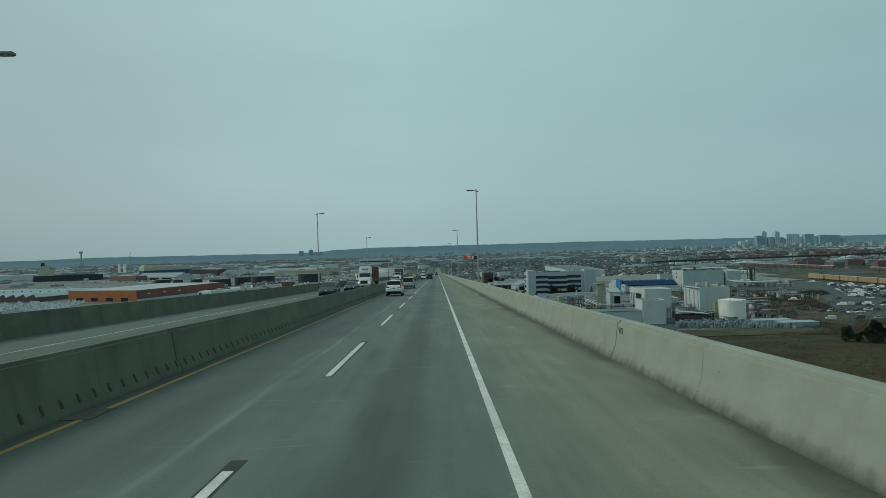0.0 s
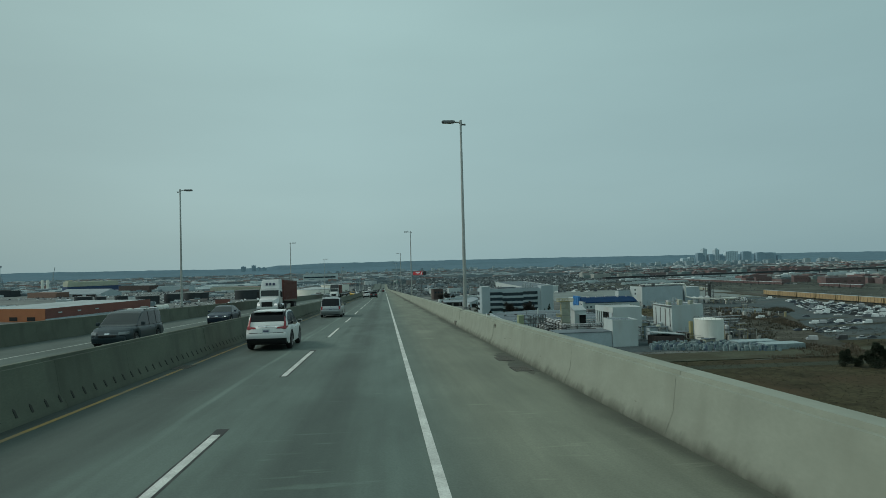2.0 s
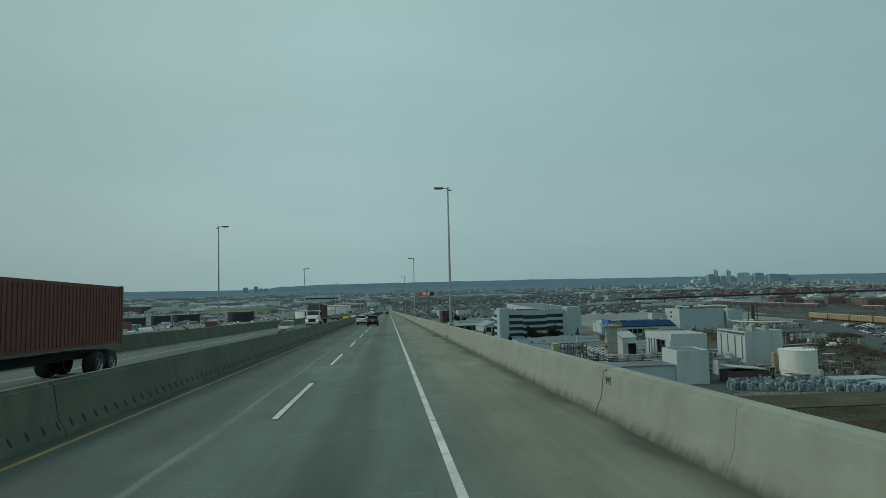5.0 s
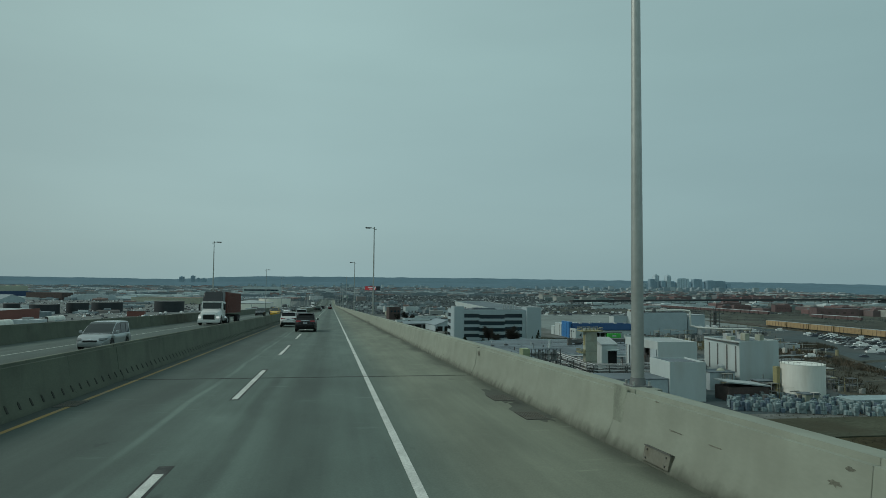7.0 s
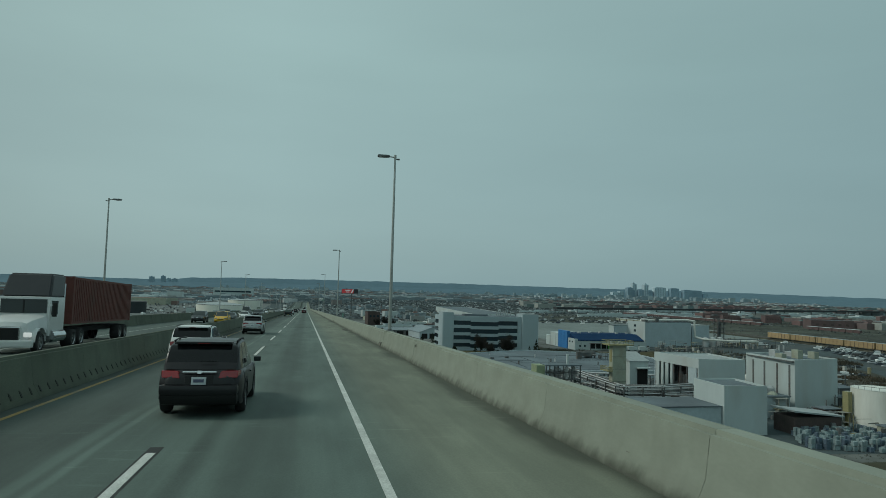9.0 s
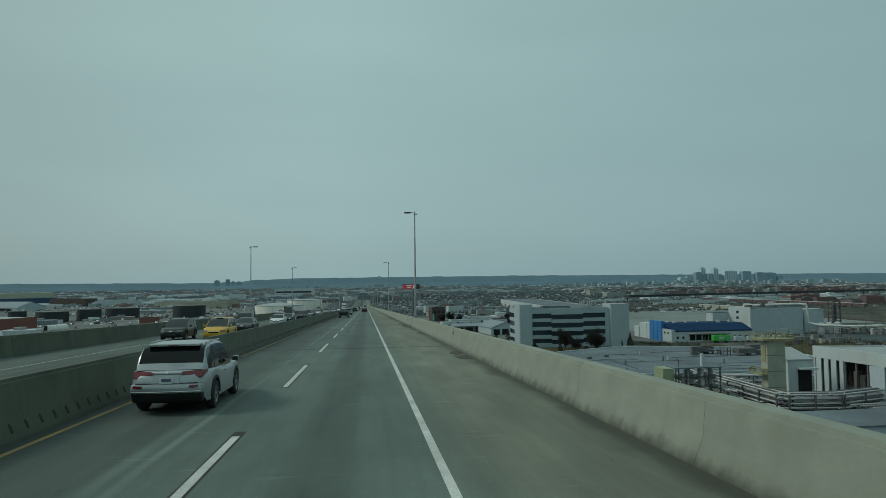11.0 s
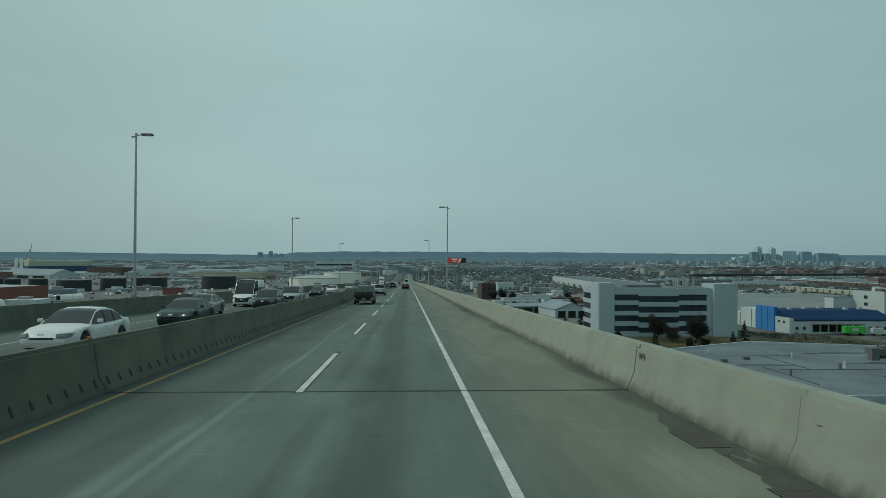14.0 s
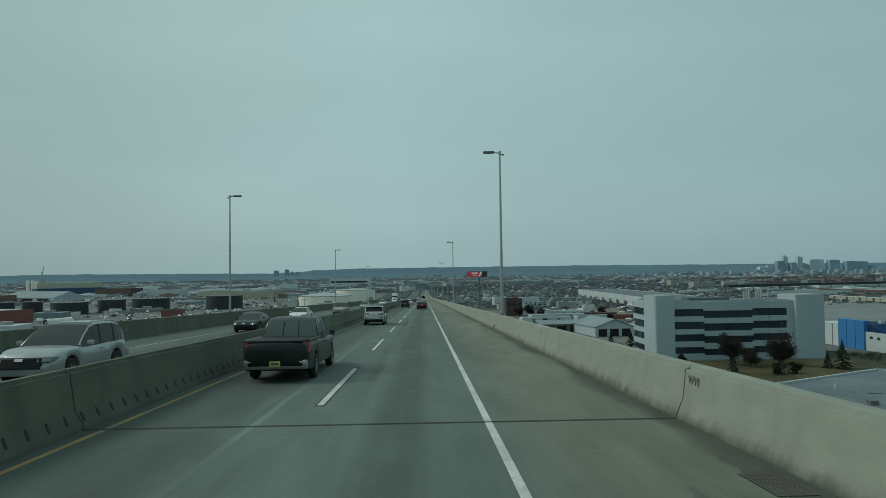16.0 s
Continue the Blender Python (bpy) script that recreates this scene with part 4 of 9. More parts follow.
# ---- office building ----
def office():
    t = thing("office_building", "pale grey four-storey office block with dark ribbon windows", "office building", Matrix.Translation((3.0, 0, 0)))
    X0, X1, Y0 = 84.6, 128.0, 578.0
    top = -21.0
    bm = bmesh.new()
    bx(bm, 79.0, 137.5, Y0 + 2.2, Y0 + 24, GROUND, top)
    part("core", bm, M_OFFICE_DK, t)
    part("roof", box(79.3, 137.0, Y0 + 2.5, Y0 + 23.7, top, top + 0.12), M_ROOF_GREY, t)
    # end towers with rounded outer corners
    for x0, x1, zt in ((77.5, 84.8, -18.9), (127.8, 138.6, -19.2)):
        out = []
        r = 0.9
        for cx, cy, a0 in ((x1 - 0.6, Y0 + 0.6, -90), (x1 - 0.6, Y0 + 11.4, 0), (x0 + r, Y0 + 12 - r, 90), (x0 + r, Y0 + r, 180)):
            rr = 0.6 if cx > (x0 + x1) / 2 else r
            for i in range(5):
                a = radians(a0 + 22.5 * i)
                out.append((cx + rr * math.cos(a), cy + rr * math.sin(a)))
        if x0 > 100:
            out = [(x0 + x1 - x, y) for x, y in out][::-1]
        bm = bmesh.new()
        prism(bm, out, GROUND, zt)
        tw = part("end_tower", bm, M_OFFICE, t, "rounded windowless grey end tower", smooth=True)
        bm = bmesh.new()
        prism(bm, [((x - (x0 + x1) / 2) * 0.94 + (x0 + x1) / 2, (y - Y0 - 6) * 0.94 + Y0 + 6) for x, y in out], zt, zt + 0.25)
        part("coping", bm, M_ROOF_PALE, tw)
    # floors: spandrel bands in front of ribbon glass
    bands = [(-23.6, -26.2), (-28.05, -30.7), (-32.5, -35.0), (-37.0, -39.3)]
    edges = [top] + [v for b in bands for v in b] + [GROUND]
    for i in range(0, len(edges), 2):
        zt, zb = edges[i], edges[i + 1]
        for xa, xb, dz in ((X0 + 0.1, 95.5, 0.0), (95.5, 113.0, -0.65), (113.0, X1 - 0.1, 0.0)):
            part("spandrel", box(xa, xb, Y0 + 1.2, Y0 + 1.9, zb + (dz if i < 8 else 0), zt + (dz if i else 0)), M_OFFICE, t)
        part("side_spandrel", box(77.7, 79.2, Y0 + 12, Y0 + 24, zb, zt), M_OFFICE, t)
        if 0 < i < 8:
            # the middle bays dip and project as in a stepped balcony front
            part("projecting_band", box(95.5, 113.0, Y0 + 0.7, Y0 + 1.2, zb - 0.65, zt - 0.65), M_OFFICE, t)
            part("projecting_band", box(119.0, 122.0, Y0 + 0.8, Y0 + 1.2, zb, zt), M_OFFICE, t)
    for zt, zb in bands:
        xa = X0 + 0.2
        n = 14
        for i in range(n):
            w = (X1 - 2.6 - xa) / n
            dz = -0.65 if 95.5 < xa + w * (i + 0.5) < 113.0 else 0.0
            part("window", box(xa + w * i, xa + w * (i + 1) - 0.12, Y0 + 1.7, Y0 + 1.9, zb + dz, zt + dz), M_WINDOW, t)
        part("window_backing", box(X0, X1, Y0 + 1.92, Y0 + 2.18, zb - 0.65, zt), M_MULLION, t)
        part("wall_end", box(X1 - 2.6, X1, Y0 + 1.2, Y0 + 2.2, zb, zt), M_OFFICE, t)
        for i in range(4):
            part("window", box(78.1, 78.4, Y0 + 12.2 + 2.95 * i, Y0 + 14.9 + 2.95 * i, zb, zt), M_WINDOW, t)
    # rooftop plant
    for i in range(7):
        x = 114 + 1.5 * i
        bm = bmesh.new()
        tube(bm, (x, Y0 + 9 + (i % 3), top), (x, Y0 + 9 + (i % 3), top + 3.3 + (i * 7 % 3) * 0.5), 0.42, 0.42, 8)
        part("roof_exhaust", bm, M_ROOF_PALE, t, "pale roof exhaust pipe")
    part("roof_screen", box(93, 108, Y0 + 8, Y0 + 15, top, top + 1.1), M_ROOF_GREY, t)
    return t


office()


def skirt_windows(parent, name, xs, y, z0, z1, w, mat=M_WINDOW):
    for x in xs:
        part(name, box(x, x + w, y - 0.08, y + 0.2, z0, z1), mat, parent)


# ---- blue warehouse, white plant building ----
bw = thing("blue_warehouse", "white warehouse with navy sloping roof, bright blue tower and docks", "warehouse")
part("wall", box(170, 219.5, 587, 618.6, GROUND, -35.6), M_WHITE_WALL, bw)
bm = bmesh.new()
NAVY = [(586.6, -35.6), (586.6, -35.0), (596.5, -31.7), (612.0, -31.7), (619.0, -35.0), (619.0, -35.6)]
near = [bm.verts.new((170.3, y, z)) for y, z in NAVY]
far_ = [bm.verts.new((217.6, y, z)) for y, z in NAVY]
bm.faces.new(near)
bm.faces.new(far_[::-1])
for i in range(6):
    bm.faces.new((near[i], far_[i], far_[(i + 1) % 6], near[(i + 1) % 6]))
bmesh.ops.recalc_face_normals(bm, faces=bm.faces[:])
part("roof", bm, M_BLUE_ROOF, bw, "navy sloping metal roof")
for i in range(16):
    x = 173 + 2.9 * i
    bm = bmesh.new()
    tube(bm, (x, 586.9, -35.05), (x, 596.5, -31.66), 0.07, n=4)
    part("roof_rib", bm, M_BLUE_ROOF, bw)
part("gable_block", box(169.2, 171.2, 586.2, 597.6, GROUND, -34.4), M_WHITE_WALL, bw)
part("end_tower", box(168.6, 170.8, 597.6, 613, GROUND, -30.2), M_BLUE_WALL, bw, "bright blue panelled corner tower")
for y in (602.6, 607.8):
    part("panel_seam", box(168.54, 168.7, y, y + 0.14, GROUND, -30.3), M_BLUE_ROOF, bw)
part("annex", box(168.4, 186, 613, 627, GROUND, -32.4), M_WHITE_WALL, bw)
part("annex_seam", box(168.34, 168.5, 616.4, 616.9, GROUND, -32.5), M_STEEL, bw)
part("annex_low", box(168.0, 184, 627, 634, GROUND, -35.0), M_WHITE_WALL, bw)
for y in (589.5, 593.5):
    part("window", box(169.1, 169.3, y, y + 1.6, -36.9, -35.9), M_WINDOW, bw)
part("dock_canopy", box(179.6, 203, 584.2, 587.1, -37.2, -36.8), M_STEEL, bw)
for i in range(6):
    part("dock_door", box(180.4 + 3.8 * i, 183.4 + 3.8 * i, 586.85, 587.2, GROUND + 1.0, -37.4), M_DARK, bw)
skirt_windows(bw, "window", [172.5, 175.8, 206.5, 209.5, 213.5], 587.0, -39.6, -38.2, 1.3)
for i in range(5):
    part("roof_vent", box(178 + 9 * i, 179.6 + 9 * i, 601 + 3 * (i % 3), 603 + 3 * (i % 3), -31.72, -30.7), M_PIPE, bw)
gt = thing("green_trailer", "bright green box trailer backed to a loading dock", "trailer", Matrix.Translation((190.6, 580, GROUND)))
part("box_body", box(0, 9.4, 0, 2.6, 1.2, 4.2, 0.08), M_GREEN_TRAILER, gt)
part("logo_panel", box(3.2, 6, -0.03, 0.02, 2.2, 3.3), M_WHITE_WALL, gt)
for x in (1.4, 2.7, 8.0):
    bm = bmesh.new()
    tube(bm, (x, 0.15, 0.5), (x, 2.45, 0.5), 0.5, 0.5, 12)
    part("wheels", bm, M_TANK_BLACK, gt)
for i, x in enumerate((203.5, 210.5)):
    tk = thing("box_truck", "small white delivery truck parked in the yard", "truck", Matrix.Translation((x, 580.5 - 1.0 * i, GROUND)) @ Matrix.Rotation(radians(-8), 4, "Z"), "yard trucks")
    part("box_body", box(0, 4.0, 0, 2.2, 0.9, 3.3, 0.06), M_WHITE_WALL, tk)
    part("cab", box(4.1, 5.7, 0.1, 2.1, 0.6, 2.4, 0.2), M_WHITE_WALL, tk)
    part("windscreen", box(5.35, 5.74, 0.3, 1.9, 1.6, 2.2), M_WINDOW, tk)
    for q in (0.8, 4.8):
        bm = bmesh.new()
        tube(bm, (q, 0.0, 0.45), (q, 2.2, 0.45), 0.45, 0.45, 12)
        part("wheels", bm, M_TANK_BLACK, tk)

wpb = thing("white_plant_building", "long white plant building, front walls coloured as shaded, with roof ducts", "industrial building", pose(232, 611, 0, 0, 0, 18))
# front walls coloured grey for shade; the end wall is the same white paint
part("wall", box(0.3, 47.4, 0.25, 16.2, GROUND, -24.6), M_GREY_WALL, wpb)
part("end_bay", box(-0.2, 0.3, 0, 16.2, GROUND, -23.8), M_WHITE_WALL, wpb, "white end wall")
for z in (-26.9, -30.4):
    part("window", box(-0.28, -0.1, 8.4, 10.2, z - 0.8, z + 0.8), M_WINDOW, wpb)
part("low_wing", box(-13.5, -0.2, 16.5, 21.5, GROUND, -27.3), M_WHITE_WALL, wpb)
part("low_wing_panel", box(-13.0, -0.3, 16.3, 16.5, GROUND, -27.7), M_GREY_WALL, wpb)
part("low_wing_roof", box(-13.7, 0, 16.3, 21.7, -27.3, -27.0), M_ROOF_GREY, wpb)
part("roof", box(0.5, 47.2, 0.5, 16.0, -24.7, -24.3), M_ROOF_GREY, wpb)
part("annex", box(51, 69.7, 2, 26, GROUND, -26.9), M_GREY_WALL, wpb)
part("annex_roof", box(50.8, 69.9, 1.8, 26.2, -26.9, -26.6), M_ROOF_PALE, wpb)
part("link", box(47.4, 51, 3.5, 22, GROUND, -27.6), M_STEEL, wpb)
bm = bmesh.new()
for a, b in (((5, 9, -23.2), (44, 1.5, -22.8)), ((44, 1.5, -22.8), (48.6, -1.6, -23.4)), ((48.6, -1.6, -23.4), (48.8, -2.0, -34.8)), ((48.8, -2.0, -34.8), (52, -8, -36.2)), ((52, -8, -36.2), (68, -20, -36.8)), ((68, -20, -36.8), (88, -26, -36.8))):
    tube(bm, a, b, 0.75, 0.75, 12)
part("roof_duct", bm, M_TANK_WHITE, wpb, "large pale roof duct bending down the wall", smooth=True)
for i in range(7):
    part("roof_unit", box(5 + 5.6 * i, 7.8 + 5.6 * i, 5 + 5 * (i % 2), 9 + 5 * (i % 2), -24.4, -22.6 + 0.6 * (i % 3)), M_PIPE if i % 2 else M_STEEL, wpb)
bm = bmesh.new()
for i in range(9):
    bx(bm, 3 + 5 * i, 3.2 + 5 * i, 1.2, 1.4, -24.4, -23.2)
for z in (-23.25, -23.75):
    bx(bm, 3, 43.2, 1.25, 1.35, z, z + 0.1)
part("roof_railing", bm, M_STEEL, wpb)
for i in range(3):
    bm = bmesh.new()
    tube(bm, (54 + 8 * i, -7, GROUND), (54 + 8 * i, -7, -35.6), 2.2, 2.2, 18)
    tube(bm, (54 + 8 * i, -7, -35.6), (54 + 8 * i, -7, -34.6), 2.2, 0.8, 18)
    part("silo", bm, M_PIPE, wpb, "squat grey silo beside the annex", smooth=True)

# ---- the long flat-roofed shed ----
shed = quad_building("flat_roofed_factory", "huge low factory with a patched dark grey flat roof", [(72, 424), (158, 424), (158, 486), (106, 503), (80, 490), (72, 486)], GROUND, -33.6, M_GREY_WALL, M_ROOF_GREY, 0.4, "factory")
rngB = random.Random(5)
for i in range(11):
    y = rngB.uniform(429, 482)
    x = rngB.uniform(76, 120)
    part("roof_seam", box(x, x + rngB.uniform(12, 36), y, y + 0.25, -34.1, -33.93), M_TANK_BLACK, shed)
for i in range(5):
    x = rngB.uniform(80, 150)
    y = rngB.uniform(428, 455)
    part("roof_seam", box(x, x + 0.25, y, y + rngB.uniform(10, 28), -34.1, -33.92), M_TANK_BLACK, shed)
for i in range(15):
    x, y = rngB.uniform(78, 152), rngB.uniform(428, 482)
    s = rngB.uniform(0.35, 0.9)
    bm = bmesh.new()
    if i % 5:
        tube(bm, (x, y, -34.0), (x, y, -33.2 + s), s * 0.5, s * 0.4, 8)
    else:
        bx(bm, x, x + 1.5, y, y + 1.2, -34.0, -33.2)
    part("roof_vent", bm, M_PIPE if i % 2 else M_STEEL, shed)
for x, y in ((122, 470), (134, 462), (146, 474)):
    bm = bmesh.new()
    bx(bm, x, x + 7, y, y + 4, -33.2, -31.4)
    for q in range(4):
        bx(bm, x + 2.2 * q, x + 2.2 * q + 0.25, y, y + 0.25, -34.0, -33.1)
    part("air_handler", bm, M_STEEL, shed, "roof air handler on legs")

# ---- chemical plant ----
tower = thing("process_tower", "beige enclosed process tower with yellow railed platforms", "process tower", Matrix.Translation((94.5, 385, 0)))
part("shaft", box(0.4, 5.0, 0, 2.6, GROUND, -20.8), M_BEIGE, tower)
for z in (-24.4, -28.2, -32.0):
    part("shaft_band", box(0.36, 5.04, -0.04, 2.64, z, z + 0.12), M_STEEL, tower)
part("top_platform", box(-1.2, 7.0, -0.8, 4.4, -20.8, -20.4), M_YELLOW_STEEL, tower)
for z0, x0, x1 in ((-20.4, -1.2, 7.0), (-28.6, -1.6, 0.0)):
    bm = bmesh.new()
    for zz in (0.55, 1.1):
        for a, b in (((x0, -0.8), (x1, -0.8)), ((x0, 4.4), (x1, 4.4)), ((x0, -0.8), (x0, 4.4)), ((x1, -0.8), (x1, 4.4))):
            tube(bm, (*a, z0 + zz), (*b, z0 + zz), 0.07, n=5)
    k = 0
    while k < 6:
        for yy in (-0.8, 4.4):
            tube(bm, (x0 + (x1 - x0) * k / 5, yy, z0), (x0 + (x1 - x0) * k / 5, yy, z0 + 1.1), 0.07, n=5)
        k += 1
    part("railing", bm, M_YELLOW_STEEL, tower, "yellow safety railing")
part("side_platform", box(-1.6, 0, -0.8, 4.4, -28.9, -28.6), M_YELLOW_STEEL, tower)
part("door_panel", box(0.3, 0.5, 0.6, 2.0, -26.0, -22.2), M_YELLOW_STEEL, tower)
for i in range(4):
    bm = bmesh.new()
    tube(bm, (0.8 + 1.4 * i, 2, -20.5), (0.8 + 1.4 * i, 2, -19.5 - 0.3 * (i % 2)), 0.45, 0.4, 12)
    part("top_vessel", bm, M_PIPE, tower)
b2 = thing("filter_house", "beige filter housing with a dark open front", "plant equipment", Matrix.Translation((103.5, 390, 0)))
part("casing", box(0, 6.4, 0, 8, GROUND, -26.4), M_WHITE_WALL, b2)
bm = bmesh.new()
for v_ in bx(bm, -0.3, 6.7, -0.3, 8.3, -26.45, -26.1):
    if v_.co.z > -26.2 and v_.co.y > 4:
        v_.co.z += 2.2
part("roof", bm, M_ROOF_PALE, b2)
part("opening", box(2.6, 6.2, -0.1, 0.2, -35.5, -28.6), M_DARK, b2)
part("hood", box(2.2, 6.6, -2.2, 0.05, -28.5, -28.1), M_WHITE_WALL, b2)

wbx = quad_building("plant_hall", "tall windowless plant hall with a bright white side wall", [(111, 352), (123.4, 351), (124.4, 366), (111.6, 367)], GROUND, -28.4, M_WHITE_WALL, M_ROOF_GREY, 0.5, "industrial building")
part("low_wing", box(84, 110.9, 353, 367, GROUND, -34.2), M_GREY_WALL, wbx)
part("wing_roof", box(83.7, 110.9, 352.7, 367.3, -34.2, -33.9), M_ROOF_GREY, wbx)
hall2 = quad_building("open_plant_hall", "white steel-framed plant hall with open bays in its side", [(121, 379), (136, 377), (137, 398), (119, 402)], -27.2, -24.2, M_WHITE_WALL, M_ROOF_PALE, 0.4, "industrial building")
for nm_, out_, mt_ in (("front_wall", [(121.05, 379.05), (135.95, 377.05), (136.0, 377.6), (121.05, 379.6)], M_WHITE_WALL), ("side_wall", [(135.5, 377.7), (135.95, 377.7), (136.9, 397.9), (136.4, 397.9)], M_GREY_WALL), ("back_wall", [(119.1, 401.9), (119.2, 401.4), (136.9, 397.5), (136.9, 398.0)], M_GREY_WALL)):
    bm = bmesh.new()
    prism(bm, out_, GROUND, -27.15)
    part(nm_, bm, mt_, hall2)
part("deck", box(120.9, 135.4, 379.7, 397.0, -34.2, -33.8), M_STEEL, hall2)
for y, w, mt_ in ((399.2, 2.2, M_WHITE_WALL), (396.8, 1.6, M_WHITE_WALL), (394.2, 1.9, M_WHITE_WALL), (392.0, 1.3, M_WHITE_WALL), (379.8, 4.6, M_GREY_WALL)):
    x = 121 - (y + w / 2 - 379) / 23 * 2
    part("bay_panel", box(x + 0.05, x + 0.35, y, y + w, -38.5, -27.2), mt_, hall2)
for y in (401.0, 391.4, 388.0, 384.6):
    x = 121 - (y - 379) / 23 * 2
    part("column", box(x + 0.1, x + 0.5, y, y + 0.4, GROUND, -27.2), M_STEEL, hall2)
part("inner_wall", box(124.5, 125, 380, 396, GROUND, -27.3), M_RUST, hall2)
for i in range(3):
    bm = bmesh.new()
    tube(bm, (122.4, 386 + 2.2 * i, -33.8), (122.4, 386 + 2.2 * i, -29.6 - 0.7 * (i % 2)), 0.8, 0.8, 12)
    part("inner_vessel", bm, M_STEEL, hall2, smooth=True)
WB = [(151.0, 373.4), (170.2, 377.2), (169.2, 399.0), (150.2, 395.4)]
wb2 = quad_building("white_plant_hall", "white metal-sided plant hall with dark upright slots in its side", WB, GROUND, -23.7, M_WHITE_WALL, M_ROOF_GREY, 0.5, "industrial building")
for u in (0.10, 0.34, 0.60, 0.84):
    x, y = 151.0 - 0.8 * u, 373.4 + 22 * u
    part("wall_slot", box(x - 0.12, x + 0.3, y - 0.35, y + 0.35, -35.5, -25.6), M_STEEL, wb2)
part("eaves_band", box(150.0, 151.2, 373.6, 395.0, -24.6, -24.2), M_STEEL, wb2)
for i in range(5):
    part("roof_unit", box(152.5 + 3.1 * i, 154.3 + 3.1 * i, 381 + (i % 2) * 7, 384 + (i % 2) * 7, -24.4, -22.6 + (i % 3) * 0.6), M_PIPE if i % 2 else M_BEIGE, wb2)
for x in (160.5, 162.3):
    bm = bmesh.new()
    tube(bm, (x, 392, -24.4), (x, 392, -20.8), 0.28, n=8)
    part("roof_exhaust", bm, M_PIPE, wb2, smooth=True)

tank = thing("storage_tank", "white cylindrical storage tank with a low conical roof", "storage tank", Matrix.Translation((159.5, 351, 0)))
bm = bmesh.new()
tube(bm, (0, 0, GROUND), (0, 0, -29.2), 6.9, 6.9, 48, caps=False)
part("shell", bm, M_TANK_WHITE, tank, smooth=True)
bm = bmesh.new()
tube(bm, (0, 0, -29.2), (0, 0, -28.5), 7.0, 0.4, 48)
part("roof", bm, M_TANK_WHITE, tank)
bm = bmesh.new()
for i in range(24):
    a, b = 2 * math.pi * i / 24, 2 * math.pi * (i + 1) / 24
    tube(bm, (6.9 * math.cos(a), 6.9 * math.sin(a), -28.3), (6.9 * math.cos(b), 6.9 * math.sin(b), -28.3), 0.05, n=4)
    tube(bm, (6.9 * math.cos(a), 6.9 * math.sin(a), -29.2), (6.9 * math.cos(a), 6.9 * math.sin(a), -28.3), 0.05, n=4)
part("railing", bm, M_STEEL, tank)
part("stair_tower", box(-8.4, -7.1, 2, 4.0, GROUND, -30.5), M_YELLOW_STEEL, tank)
sh = thing("open_shed", "dark rusty shed with a pale sloping metal roof", "shed", Matrix.Translation((131, 350, 0)))
bm = bmesh.new()
prism(bm, [(0, 0), (15, 0), (15, 8), (0, 8)], GROUND, -36.8)
part("wall_block", bm, M_RUST, sh)
bm = bmesh.new()
v = bx(bm, -0.5, 15.6, -0.6, 8.6, -36.8, -36.4)
for q in v:
    if q.co.x < 0:
        q.co.z += 1.6
part("roof", bm, M_ROOF_PALE, sh)
for x, y, w, h, mt in ((148, 358, 5.5, 5.2, M_RUST), (152.5, 341, 5, 3.4, M_BEIGE), (138, 372, 10, 6.5, M_GREY_WALL), (176, 380, 9, 4.2, M_STEEL), (182, 394, 12, 5.5, M_STEEL), (140, 392, 6, 7, M_BEIGE)):
    h2 = thing("plant_outbuilding", "small windowless outbuilding among the plant pipes", "outbuilding", Matrix.Translation((x, y, GROUND)), "plant outbuildings")
    part("wall_block", box(0, w, 0, w * 0.8, 0, h), mt, h2)
    part("roof", box(-0.3, w + 0.3, -0.3, w * 0.8 + 0.3, h, h + 0.3), M_ROOF_GREY, h2)


def pipe_rack(path, z_levels, pipes, label, wide=5.0):
    """Steel trestles carrying layers of parallel pipes along a bent line."""
    t = thing("pipe_rack", label, "pipe rack")
    for (ax, ay), (cx, cy) in zip(path, path[1:]):
        d = Vector((cx - ax, cy - ay))
        ln = d.length
        d.normalize()
        nn = Vector((-d.y, d.x))
        for z in z_levels:
            for i in range(pipes):
                o = nn * (wide * (i / (pipes - 1) - 0.5))
                r = (0.21, 0.12, 0.17, 0.09, 0.19)[(i + int(-z)) % 5]
                bm = bmesh.new()
                e = 2.0 if (i + int(-z)) % 2 else 0.0
                tube(bm, (ax + o.x - d.x * e, ay + o.y - d.y * e, z + r), (cx + o.x + d.x * e, cy + o.y + d.y * e, z + r), r, r, 8)
                part("pipe", bm, M_PIPE if (i + int(z)) % 3 else M_STEEL, t, smooth=True)
        k = max(2, int(ln / 6))
        for j in range(k + 1):
            q = Vector((ax, ay)) + d * (ln * j / k)
            for s in (-0.55, 0.55):
                w = q + nn * wide * s
                part("trestle_post", box(w.x - 0.17, w.x + 0.17, w.y - 0.17, w.y + 0.17, GROUND, max(z_levels) + 0.1), M_STEEL, t)
            for z in z_levels:
                a_, b_ = q + nn * wide * 0.56, q - nn * wide * 0.56
                bm = bmesh.new()
                tube(bm, (a_.x, a_.y, z - 0.15), (b_.x, b_.y, z - 0.15), 0.17, n=4)
                part("trestle_beam", bm, M_STEEL, t)
    return t


